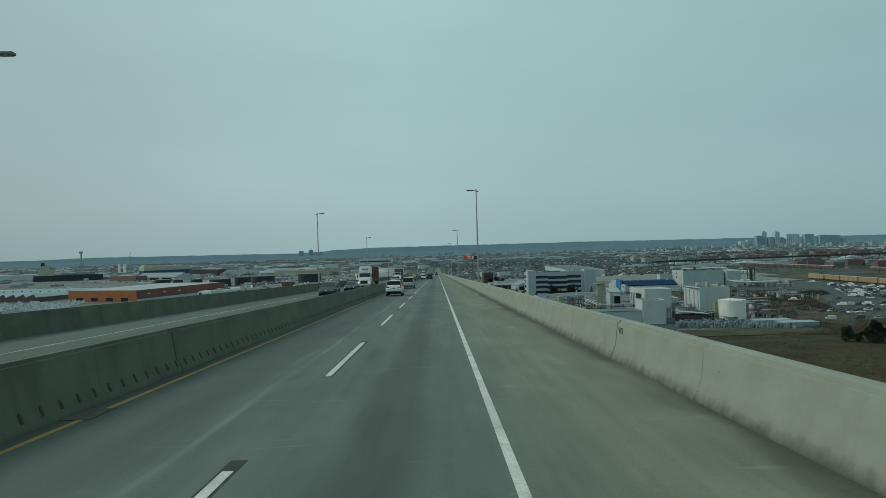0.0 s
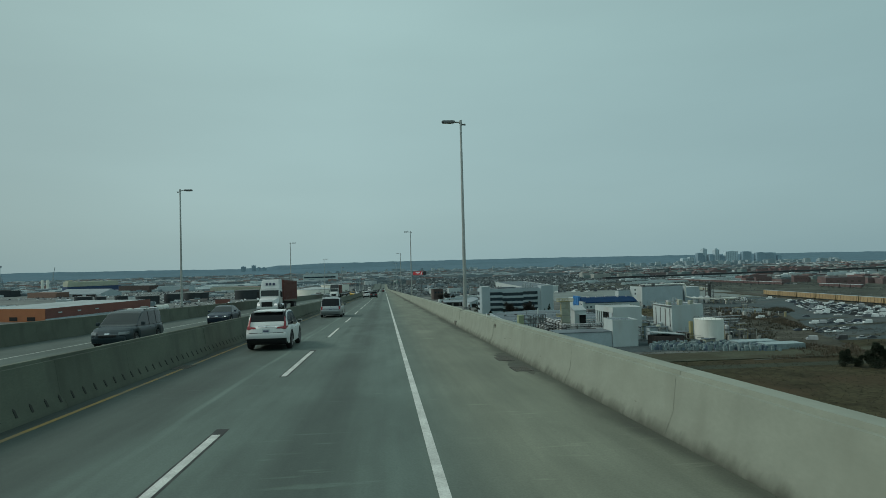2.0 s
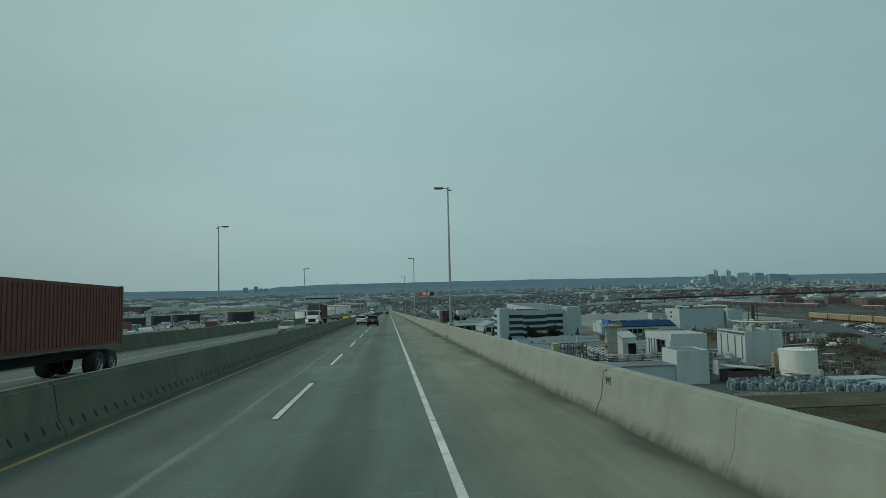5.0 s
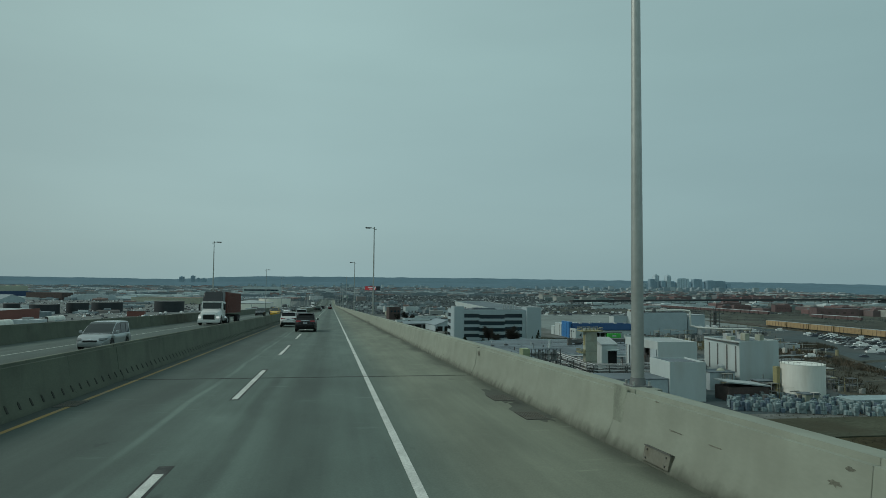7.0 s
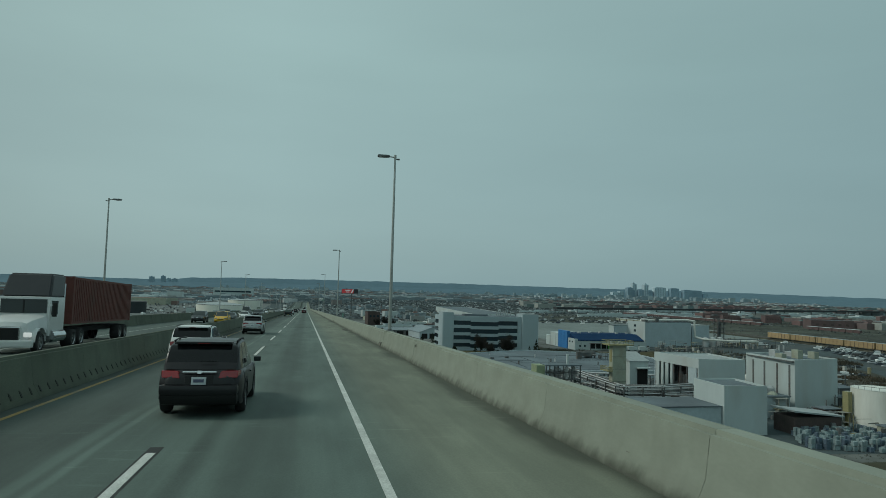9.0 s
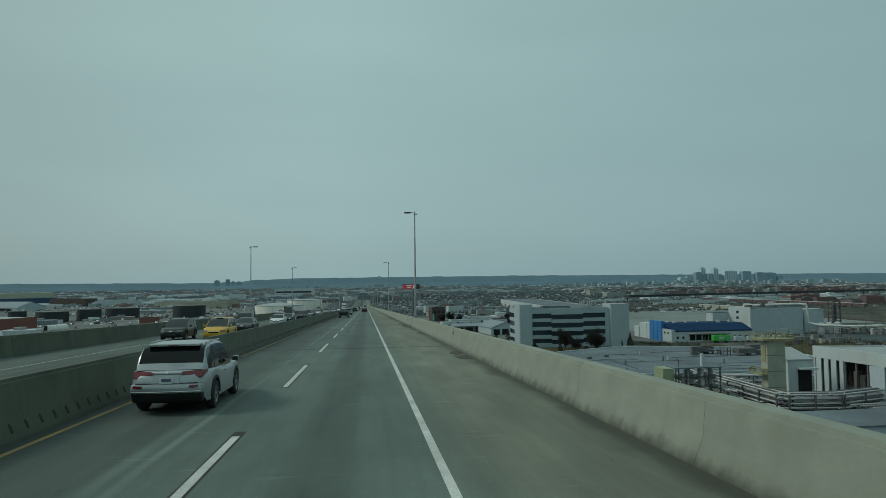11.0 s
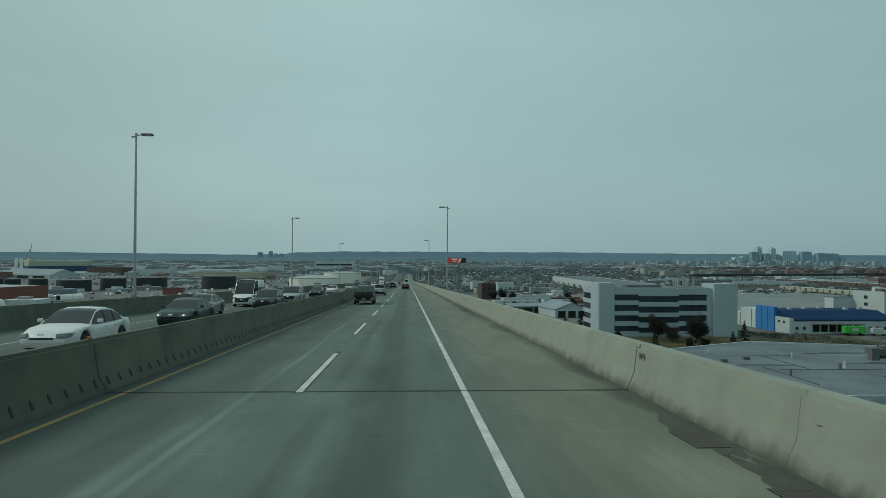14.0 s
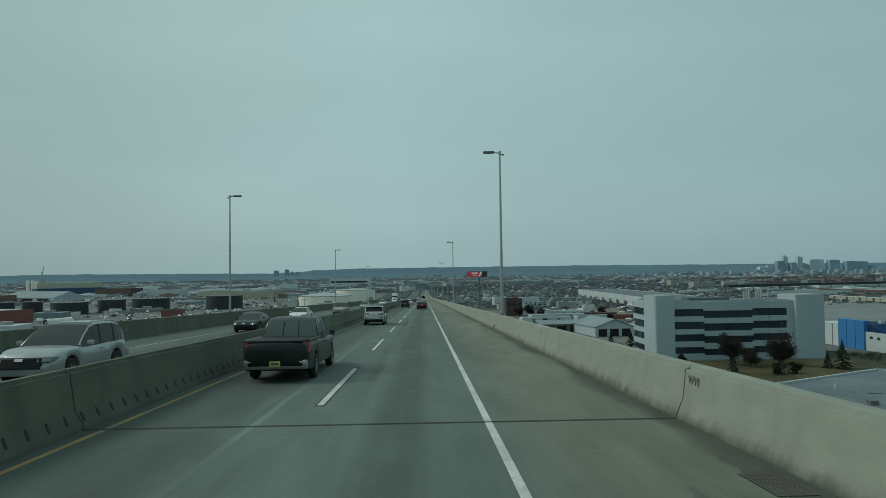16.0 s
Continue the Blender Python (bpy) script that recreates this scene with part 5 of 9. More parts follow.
pipe_rack([(95.6, 421), (95.2, 379.5), (107, 378), (134, 386)], (-32.6, -33.6, -34.6, -35.6, -36.6, -37.6, -38.6), 6, "grey steel rack of insulated pipes bending through the plant", 3.6)
pipe_rack([(90.4, 421), (90.0, 392)], (-33.8, -35.4, -37.0, -38.6), 5, "lower grey pipe rack running beside the main rack", 3.0)
pipe_rack([(99.5, 412), (133, 403)], (-33.0, -34.4, -35.8, -37.2), 5, "grey pipe rack crossing behind the process tower", 3.2)
pipe_rack([(108, 370.5), (132, 371)], (-34.2, -36.2, -38.4), 4, "low grey pipe rack beside the plant hall", 4)
pipe_rack([(126, 404), (190, 418), (215, 424)], (-35.0, -37.0, -39.0), 4, "long grey pipe rack behind the plant halls", 4)
pipe_rack([(104, 424), (140, 428)], (-34.5, -37.0), 4, "grey pipe rack beside the factory roof", 4)
gb = thing("compressor_shelter", "pale green enclosure with a steel pipe frame beside it", "plant equipment", Matrix.Translation((73.6, 395.4, 0)))
part("enclosure", box(0, 2.8, 0, 5, GROUND, -28.3), surf("pale_green_paint", (0.26, 0.31, 0.19), 0.7), gb)
part("frame_roof", box(2.9, 15.5, -0.4, 4.6, -28.4, -28.1), M_ROOF_GREY, gb)
for z in (-30.6, -33.0):
    part("frame_deck", box(2.9, 15.5, -0.3, 4.5, z, z + 0.2), M_STEEL, gb)
for i in range(5):
    for yy in (-0.3, 4.2):
        part("frame_post", box(3.1 + 2.95 * i, 3.4 + 2.95 * i, yy, yy + 0.3, GROUND, -28.4), M_STEEL, gb)
for i in range(6):
    bm = bmesh.new()
    tube(bm, (5.6 + 1.7 * i, 1.0 + (i % 3), -33.0), (5.6 + 1.7 * i, 1.0 + (i % 3), -29.6 + 0.7 * (i % 2)), 0.5 + 0.15 * (i % 2), n=10)
    part("framed_vessel", bm, M_PIPE, gb, smooth=True)
    bm = bmesh.new()
    tube(bm, (4.8, 0.4 + 0.7 * i, -31.2), (15.2, 0.4 + 0.7 * i, -31.2), 0.14, n=6)
    part("pipe", bm, M_PIPE, gb, smooth=True)
bm = bmesh.new()
tube(bm, (11.4, 2, -28.2), (11.4, 2, -24.9), 0.45, 0.40, 10)
part("chimney", bm, M_WHITE_WALL, gb, "short white exhaust chimney", smooth=True)
bm = bmesh.new()
tube(bm, (4.6, 1.0, -28.2), (4.6, 1.0, -26.4), 0.12, n=8)
tube(bm, (4.6, 1.0, -26.4), (4.0, 1.0, -26.1), 0.12, n=8)
part("vent_pipe", bm, M_STEEL, gb)
rng2 = random.Random(12)
for i in range(34):
    x, y = rng2.uniform(100, 190), rng2.uniform(396, 420)
    if i > 22:
        x, y = rng2.choice((rng2.uniform(139, 148), rng2.uniform(173, 188))), rng2.uniform(368, 396)
    hgt = rng2.uniform(4, 11)
    r = rng2.uniform(0.5, 1.5)
    v = thing("process_vessel", "upright grey steel process vessel in the plant", "vessel", Matrix.Translation((x, y, GROUND)), "plant vessels")
    bm = bmesh.new()
    tube(bm, (0, 0, 0), (0, 0, hgt), r, r, 14)
    tube(bm, (0, 0, hgt), (0, 0, hgt + r * 0.5), r, r * 0.4, 14)
    part("shell", bm, (M_PIPE, M_STEEL, M_TANK_WHITE, M_BEIGE)[i % 4], v, smooth=True)
    bm = bmesh.new()
    tube(bm, (r + 0.3, 0, 0.2), (r + 0.3, 0, hgt * 0.9), 0.12, n=6)
    tube(bm, (r + 0.3, 0, hgt * 0.9), (0, 0, hgt * 0.95), 0.12, n=6)
    part("riser_pipe", bm, M_PIPE, v)
# lattice column behind the halls
lt = thing("lattice_tower", "dark open steel column tower in the plant", "process tower", Matrix.Translation((309, 640, GROUND)))
bm = bmesh.new()
for sx in (0, 5):
    for sy in (0, 5):
        bx(bm, sx - 0.25, sx + 0.25, sy - 0.25, sy + 0.25, 0, 20)
for i in range(6):
    z = 3.2 * (i + 1)
    bx(bm, -0.6, 5.6, -0.6, 5.6, z, z + 0.3)
    tube(bm, (0, 0, z - 3.2), (5, 0, z), 0.15, n=4)
    tube(bm, (0, 5, z - 3.2), (0, 0, z), 0.15, n=4)
part("frame", bm, M_STEEL, lt)
bm = bmesh.new()
tube(bm, (2.5, 2.5, 0), (2.5, 2.5, 17), 1.4, 1.4, 12)
part("column", bm, M_STEEL, lt, smooth=True)

# stacked plastic totes in the yard
def totes(name, mat, seed, n):
    r = random.Random(seed)
    bm = bmesh.new()
    for _ in range(n):
        row = r.randrange(0, 15)
        u = r.random()
        x = 122 + 52 * u + row * 0.9
        y = 342 - 22 * u * 0.9 + row * 1.5 - 6
        for lv in range(r.choice((1, 1, 2, 2))):
            z = GROUND + 0.15 + lv * 1.25
            bx(bm, x, x + 1.15, y, y + 1.0, z + 0.14, z + 1.12)
            bx(bm, x - 0.03, x + 1.18, y - 0.03, y + 1.03, z, z + 0.12)
            bx(bm, x + 0.4, x + 0.7, y + 0.35, y + 0.65, z + 1.12, z + 1.2)
    o = obj(name, bm, mat)
    return tagged(o, "crowded rows of stacked caged plastic totes in the yard", "totes", kind="stuff")


totes("stacked_totes", M_TOTE, 3, 420)
totes("stacked_blue_totes", M_TOTE_BLUE, 9, 150)
for x0, x1, y0, y1 in ((164, 184, 334, 342), (172, 190, 322, 331)):
    cv = thing("covered_stack", "flat-topped stack of wrapped pale pallets", "pallet stack", Matrix.Translation((x0, y0, GROUND)))
    part("pallet_block", box(0, x1 - x0, 0, y1 - y0, 0.1, 2.7, 0.12), M_TOTE, cv)


# ---- small plant clutter ----
def clutter(name, label, seed, n, areas, mat):
    """Joined small gear of the plant: cabinets, short vessels, pipe runs, ladders and frames of thin bars."""
    r = random.Random(seed)
    bm = bmesh.new()
    for _ in range(n):
        x0, x1, y0, y1, zt = r.choice(areas)
        x, y = r.uniform(x0, x1), r.uniform(y0, y1)
        kind = r.random()
        if kind < 0.28:
            w, d, h = r.uniform(0.6, 2.6), r.uniform(0.6, 2.2), r.uniform(0.8, 3.4)
            bx(bm, x, x + w, y, y + d, zt, zt + h)
        elif kind < 0.55:
            z = zt + r.uniform(0.5, 6.5)
            ln = r.uniform(3, 14)
            if r.random() < 0.7:
                tube(bm, (x, y, z), (x + ln, y + r.uniform(-1, 1), z), r.uniform(0.08, 0.22), n=6)
            else:
                tube(bm, (x, y, z), (x, y + ln, z), r.uniform(0.08, 0.22), n=6)
        elif kind < 0.75:
            tube(bm, (x, y, zt), (x, y, zt + r.uniform(2, 8)), r.uniform(0.06, 0.2), n=6)
        elif kind < 0.88:
            tube(bm, (x, y, zt), (x, y, zt + r.uniform(1.2, 3.5)), r.uniform(0.4, 0.9), n=10)
        else:
            w, h = r.uniform(2, 4.5), r.uniform(2.5, 6.5)
            for u in (0, w):
                for v in (0, w * 0.7):
                    bx(bm, x + u - 0.1, x + u + 0.1, y + v - 0.1, y + v + 0.1, zt, zt + h)
            for z in (h * 0.5, h):
                bx(bm, x - 0.2, x + w + 0.2, y - 0.2, y + w * 0.7 + 0.2, zt + z - 0.12, zt + z)
    return tagged(obj(name, bm, mat), label, "plant gear", kind="stuff")


clutter("plant_gear", "crowded pipes, cabinets and frames between the plant halls", 41, 520, [(76, 110, 368, 384, GROUND), (100, 190, 398, 424, GROUND), (139, 149, 368, 398, GROUND), (172, 192, 368, 398, GROUND), (148, 172, 402, 420, GROUND), (84, 108, 392, 422, GROUND), (138, 156, 340, 372, GROUND), (158, 192, 358, 380, GROUND)], M_CLUTTER)
clutter("factory_roof_gear", "low pipes and small vents lying on the factory roof", 42, 14, [(118, 152, 462, 480, -34.0)], M_STEEL)
clutter("far_yard_gear", "tanks, pipes and frames in the yards behind the plant", 43, 220, [(222, 262, 560, 604, GROUND), (296, 340, 600, 640, GROUND), (228, 290, 470, 540, GROUND)], M_CLUTTER)

# ---- distance: hills, city, towns ----
RIDGE = [(-60, 0.001), (-33, 0.0012), (-29, 0.0030), (-21, 0.0022), (-13, 0.0012), (-10.8, 0.0020), (-9, 0.0050), (-5.5, 0.0066), (2, 0.0070), (12, 0.0070), (26, 0.0054), (35, 0.0044), (46, 0.0020), (60, 0.003)]


def ridge_at(az):
    for (a, h), (b, k) in zip(RIDGE, RIDGE[1:]):
        if a <= az <= b:
            u = (az - a) / (b - a)
            u = u * u * (3 - 2 * u)
            return h + (k - h) * u
    return 0.002


def hill(name, label, dist, scale, drop):
    bm = bmesh.new()
    prev = None
    az = -60.0
    while az <= 60:
        a = radians(az)
        wob = (noise.noise(Vector((az * 0.9, dist * 0.01, 0))) * 0.0009 + noise.noise(Vector((az * 6, 3, dist * 0.01))) * 0.00035)
        h = -3.5 + dist * ((ridge_at(az) + wob) * scale - drop)
        x, y = dist * math.sin(a), 175 + dist * math.cos(a)
        r = (dist - 260) / dist
        v = [bm.verts.new((x * r, 175 + (y - 175) * r, GROUND)), bm.verts.new((x, y, h)), bm.verts.new((x * 1.004, 175 + (y - 175) * 1.004, GROUND))]
        if prev:
            bm.faces.new((prev[0], v[0], v[1], prev[1]))
            bm.faces.new((prev[1], v[1], v[2], prev[2]))
        prev = v
        az += 0.35
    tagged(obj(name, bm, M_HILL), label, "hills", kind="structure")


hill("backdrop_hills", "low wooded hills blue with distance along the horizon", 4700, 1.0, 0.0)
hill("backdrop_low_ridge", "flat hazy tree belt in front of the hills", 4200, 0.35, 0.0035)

K = 3400 / 4300
CITY = [(2130, 2166, 33), (2190, 2220, 59), (2262, 2292, 55), (2364, 2452, 40), (2472, 2534, 36), (2556, 2616, 27), (2636, 2722, 25), (2226, 2260, 22), (2296, 2358, 14), (2090, 2124, 6), (2168, 2188, 16), (2740, 2772, 4), (2034, 2082, 0)]
for i, (x0, x1, zt) in enumerate(CITY):
    t = thing("city_tower", "hazy blue-grey office tower in the distant city skyline", "skyscraper", Matrix.Translation((x0 * K, 3400 + (i * 37) % 60, 0)), "city skyline")
    w = (x1 - x0) * K
    z1 = (zt + 3.5) * K - 3.5
    mt = (M_TOWER_A, M_TOWER_B)[(1, 0, 0, 0, 1, 1, 1, 1, 1, 0, 1, 1, 0)[i]]
    part("shaft", box(0, w, 0, 30, GROUND, z1), mt, t)
    part("crown", box(w * 0.2, w * 0.8, 5, 25, z1, z1 + (4 if i in (1, 2) else 2.0)), mt, t)
    if i in (1, 2):
        part("spire_block", box(w * 0.38, w * 0.62, 11, 19, z1 + 4, z1 + 9), mt, t)
    for q in range(max(2, int(w / 9))):
        x = w * (q + 0.5) / max(2, int(w / 9))
        part("window_strip", box(x - 1.3, x + 1.3, -0.4, 0.3, GROUND + 20, z1 - 3), M_TOWER_S, t)
for x0, x1, zt in ((-938, -909, 16.4), (-870, -845, 22.5), (-835, -815, 9), (-806, -774, 7.4)):
    t = thing("far_apartment_block", "dark apartment slab on the horizon", "apartment block", Matrix.Translation((x0, 4430, 0)), "horizon blocks")
    part("shaft", box(0, x1 - x0, 0, 18, GROUND, zt), M_TOWER_B, t)
    part("roof_house", box((x1 - x0) * 0.3, (x1 - x0) * 0.6, 4, 12, zt, zt + 3), M_TOWER_B, t)


def crowd(name, label, mat, seed, n, area, size, height, cat="buildings", turn=0.25, depth=0.7):
    """Joined crowd of simple far buildings: blocks with a roof house, spread over an area (x0, x1, y0, y1)."""
    r = random.Random(seed)
    vs, fs = [], []
    for _ in range(n):
        y = area[2] + (area[3] - area[2]) * r.random()
        f = (y - area[2]) / (area[3] - area[2])
        xa, xb = area[0][0] + (area[0][1] - area[0][0]) * f, area[1][0] + (area[1][1] - area[1][0]) * f
        x = r.uniform(xa, xb)
        w, d, h = r.uniform(*size), r.uniform(*size) * depth, r.uniform(*height)
        a = r.uniform(-turn, turn)
        ca, sa = math.cos(a), math.sin(a)
        for (u0, u1, v0, v1, z0, z1) in ((-w / 2, w / 2, -d / 2, d / 2, 0, h), (-w * 0.2, w * 0.1, -d * 0.2, d * 0.2, h - 0.1, h + 1.8)):
            b = len(vs)
            for z in (z0, z1):
                for u, v in ((u0, v0), (u1, v0), (u1, v1), (u0, v1)):
                    vs.append((x + u * ca - v * sa, y + u * sa + v * ca, GROUND + z))
            fs += [(b + 4, b + 5, b + 6, b + 7), (b, b + 1, b + 5, b + 4), (b + 1, b + 2, b + 6, b + 5), (b + 2, b + 3, b + 7, b + 6), (b + 3, b, b + 4, b + 7)]
    me = bpy.data.meshes.new(name)
    me.from_pydata(vs, [], fs)
    me.materials.append(mat)
    return tagged(new(name, me), label, cat, kind="stuff")


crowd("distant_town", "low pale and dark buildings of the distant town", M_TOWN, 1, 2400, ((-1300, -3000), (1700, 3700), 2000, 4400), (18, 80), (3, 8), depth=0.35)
crowd("red_brick_quarter", "rows of red brick and green blocks below the city", M_REDTOWN, 2, 330, ((480, 620), (1500, 2300), 1500, 2150), (14, 58), (5, 11), depth=0.4)
crowd("brick_rows", "scattered brown brick and steel sheds beyond the railway", M_REDTOWN, 6, 40, ((560, 640), (900, 1200), 860, 1200), (14, 36), (5, 9))
crowd("port_sheds", "low grey and tan port sheds far across the yards", M_TOWN, 3, 260, ((-900, -2200), (-70, -60), 1250, 3000), (14, 60), (2.5, 5.5))
crowd("yard_trailers", "rows of white trailers in the yard before the orange warehouse", M_FAR_ROOF, 28, 170, ((-480, -500), (-330, -352), 565, 662), (3, 9), (1.0, 1.9), "trailers", 0.3, 0.35)
crowd("roadside_sheds", "mixed low industrial sheds beside the motorway", M_TOWN, 4, 34, ((64, 60), (175, 175), 860, 1300), (6, 18), (3, 5.5))
crowd("left_yard_sheds", "low mixed sheds between the tanks", M_TOWN, 8, 46, ((-640, -900), (-60, -60), 700, 1150), (8, 26), (2.5, 5))


def trees_far(name, label, seed, n, area, size, mat, twigs=16):
    """Joined mass of bare brush: each clump a loose dome of thin upright twig slivers."""
    r = random.Random(seed)
    vs, fs = [], []
    for _ in range(n):
        y = area[2] + (area[3] - area[2]) * r.random()
        f = (y - area[2]) / max(1, area[3] - area[2])
        x = r.uniform(area[0][0] + (area[0][1] - area[0][0]) * f, area[1][0] + (area[1][1] - area[1][0]) * f)
        if noise.noise(Vector((x * 0.012, y * 0.008, seed))) < -0.22:
            continue
        s = r.uniform(*size)
        for _q in range(twigs):
            b = len(vs)
            a, rad = r.random() * 6.283, s * 0.75 * math.sqrt(r.random())
            cx, cy = x + rad * math.cos(a), y + rad * math.sin(a)
            low = s * r.uniform(0.0, 0.45) * (1 - rad / s)
            top = low + s * r.uniform(0.3, 0.65) * (1.15 - 0.5 * rad / s)
            lx, ly = r.gauss(0, 0.16) * s + 0.25 * rad * math.cos(a), r.gauss(0, 0.16) * s + 0.25 * rad * math.sin(a)
            w = s * r.uniform(0.035, 0.085)
            t = r.random() * 3.1416
            wx, wy = w * math.cos(t), w * math.sin(t)
            vs += [(cx - wx, cy - wy, GROUND + low), (cx + wx, cy + wy, GROUND + low), (cx + lx, cy + ly, GROUND + top)]
            fs.append((b, b + 1, b + 2))
    me = bpy.data.meshes.new(name)
    me.from_pydata(vs, [], fs)
    me.materials.append(mat)
    return tagged(new(name, me), label, "woods", kind="stuff")


crowd("far_white_roofs", "long low white roofs and freight rows across the plain", M_FAR_ROOF, 17, 34, ((430, 480), (1100, 1900), 1250, 2300), (14, 46), (2.5, 4.0), turn=0.12)
crowd("far_left_white_roofs", "low white roofs far across the port", M_FAR_ROOF, 18, 40, ((-900, -2000), (-80, -80), 1450, 3000), (25, 80), (3, 5), turn=0.12)
# low city palette paled and blued to hold the haze in the colour
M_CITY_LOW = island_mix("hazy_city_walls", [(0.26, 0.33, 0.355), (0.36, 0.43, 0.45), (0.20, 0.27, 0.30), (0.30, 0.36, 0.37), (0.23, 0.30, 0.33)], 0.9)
crowd("city_low_blocks", "hazy mid-rise blocks round the distant city centre", M_CITY_LOW, 19, 130, ((1040, 1080), (2400, 2490), 3180, 3390), (12, 36), (9, 27), turn=0.1)
crowd("horizon_low_blocks", "hazy scattered blocks along the horizon", M_CITY_LOW, 20, 70, ((-500, -500), (1300, 1350), 3700, 4080), (12, 34), (8, 22), turn=0.1)
crowd("freight_rows", "long pale rows of freight wagons and trailers across the plain", M_FAR_ROOF, 24, 26, ((330, 380), (1000, 1500), 980, 1700), (50, 130), (2.6, 3.8), "freight", 0.1, 0.04)
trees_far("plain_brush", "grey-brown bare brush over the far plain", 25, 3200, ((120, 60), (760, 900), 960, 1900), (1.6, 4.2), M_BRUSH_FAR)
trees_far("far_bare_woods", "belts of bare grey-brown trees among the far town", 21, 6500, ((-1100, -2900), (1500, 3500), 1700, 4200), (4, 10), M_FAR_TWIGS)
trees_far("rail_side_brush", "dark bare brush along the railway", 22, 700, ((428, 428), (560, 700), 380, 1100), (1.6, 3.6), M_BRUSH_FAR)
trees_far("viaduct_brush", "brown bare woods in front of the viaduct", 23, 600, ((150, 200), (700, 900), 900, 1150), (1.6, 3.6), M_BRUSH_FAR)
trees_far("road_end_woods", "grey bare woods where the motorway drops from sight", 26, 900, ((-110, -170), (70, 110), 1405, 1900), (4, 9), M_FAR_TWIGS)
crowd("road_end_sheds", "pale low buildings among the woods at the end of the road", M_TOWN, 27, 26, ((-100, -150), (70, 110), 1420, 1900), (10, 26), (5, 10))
trees_far("roadside_brush", "bare roadside brush beside the far motorway", 24, 260, ((16, 16), (48, 60), 640, 1500), (1.2, 3.0), M_BRUSH_FAR)


# ---- parked cars ----
def parked(name, label, seed, rows, mat=None, vans=0.18):
    """Joined parked cars: lower body and cabin as one welded island each."""
    r = random.Random(seed)
    vs, fs, mi = [], [], []
    for x0, x1, y, a, gap, fill in rows:
        x = x0
        ca, sa = math.cos(a), math.sin(a)
        while x < x1:
            if r.random() < fill:
                b = len(vs)
                big = r.random() < vans
                hh, zb = 1.5, 0.9
                prof = ((-2.6, 0.3, 0.97), (-2.6, 1.2, 0.97), (-2.55, 2.1, 0.9), (-2.4, 2.3, 0.82), (1.2, 2.3, 0.82), (1.9, 1.3, 0.94), (2.6, 1.0, 0.92), (2.6, 0.3, 0.97)) if big else ((-2.3, 0.25, 0.9), (-2.3, zb, 0.88), (-1.7, zb, 0.85), (-1.1, hh, 0.66), (0.6, hh, 0.66), (1.3, zb, 0.85), (2.3, zb * 0.85, 0.86), (2.3, 0.25, 0.9))
                for u, z, w in prof:
                    for s in (-1, 1):
                        px_, py_ = s * w, u + 0.0
                        vs.append((x + px_ * ca - py_ * sa, y + px_ * sa + py_ * ca, GROUND + 0.07 + z))
                k = len(prof)
                for i in range(k - 1):
                    fs.append((b + 2 * i, b + 2 * i + 1, b + 2 * i + 3, b + 2 * i + 2))
                    mi.append(1 if i in (2, 4) and not (big and i == 2) else 0)
                for s in (0, 1):
                    # lower side, then the side glass under the roof
                    fs.append(tuple(b + 2 * i + s for i in (0, 1, 2, 5, 6, 7))[:: 1 if s else -1])
                    mi.append(0)
                    fs.append(tuple(b + 2 * i + s for i in (2, 3, 4, 5))[:: 1 if s else -1])
                    mi.append(0 if big else 1)
            x += gap * r.uniform(0.95, 1.1)
    me = bpy.data.meshes.new(name)
    me.from_pydata(vs, [], fs)
    me.materials.append(mat or M_CARS)
    me.materials.append(M_LOT_GLASS)
    me.polygons.foreach_set("material_index", mi)
    return tagged(new(name, me), label, "cars", kind="stuff")


rr = random.Random(4)
lot_rows = []
for y in range(440, 620, 9):
    lot_rows.append((308 + (y - 479) * 0.48 if y > 479 else 323 - (y - 440) * 0.38, min(391, 323 + (y - 440) * 1.23), y, 1.35 + rr.uniform(-0.1, 0.1), 5.3, 0.74))
for x0, x1, y, fill in ((258, 296, 421, 0.8), (264, 292, 413, 0.75), (231, 266, 389, 0.7), (236, 262, 378, 0.35), (221, 250, 348, 0.35), (206, 216, 349, 0.7), (262, 300, 498, 0.3), (300, 350, 640, 0.4), (330, 385, 655, 0.4), (300, 340, 400, 0.2), (255, 300, 465, 0.2), (286, 330, 436, 0.3), (256, 296, 650, 0.3)):
    lot_rows.append((x0, x1, y, 1.35 + rr.uniform(-0.2, 0.2), 5.4, fill))
parked("parked_cars_near_lot", "clusters of parked cars and vans, many white, in the old asphalt lot", 31, lot_rows, None, 0.34)
parked("parked_cars_roadside", "loose white and dark cars among the roadside sheds", 37, [(72 + rr.uniform(-8, 30), 130 + rr.uniform(-20, 60), y, rr.uniform(0.2, 1.4), 5.0, 0.35) for y in list(range(700, 800, 14)) + list(range(842, 965, 9))])
parked("parked_cars_import_lots", "wide lots of small parked cars", 32, [(rr.uniform(-45, 60), rr.uniform(300, 640), y, 1.45, 5.6, 0.5) for y in range(930, 1990, 21)], M_CARS_FAR)
parked("parked_cars_grey_lot", "loose rows of white parked cars at the lot's far edge", 33, [(330, 412, y, 1.2, 4.6, 0.7) for y in (950, 961, 972)] + [(200, 340, y, 1.2, 6.0, 0.3) for y in (905, 935)])
parked("parked_cars_left", "parked cars and trucks between the tank yards", 34, [(rr.uniform(-420, -300), -60, y, rr.uniform(-0.6, 0.6), 4.2, 0.3) for y in range(740, 1150, 20)])
parked("parked_cars_far_left", "rows of cars in the far port lots", 36, [(-640, -90, y, 0.2, 4.0, 0.4) for y in range(1180, 1700, 34)])

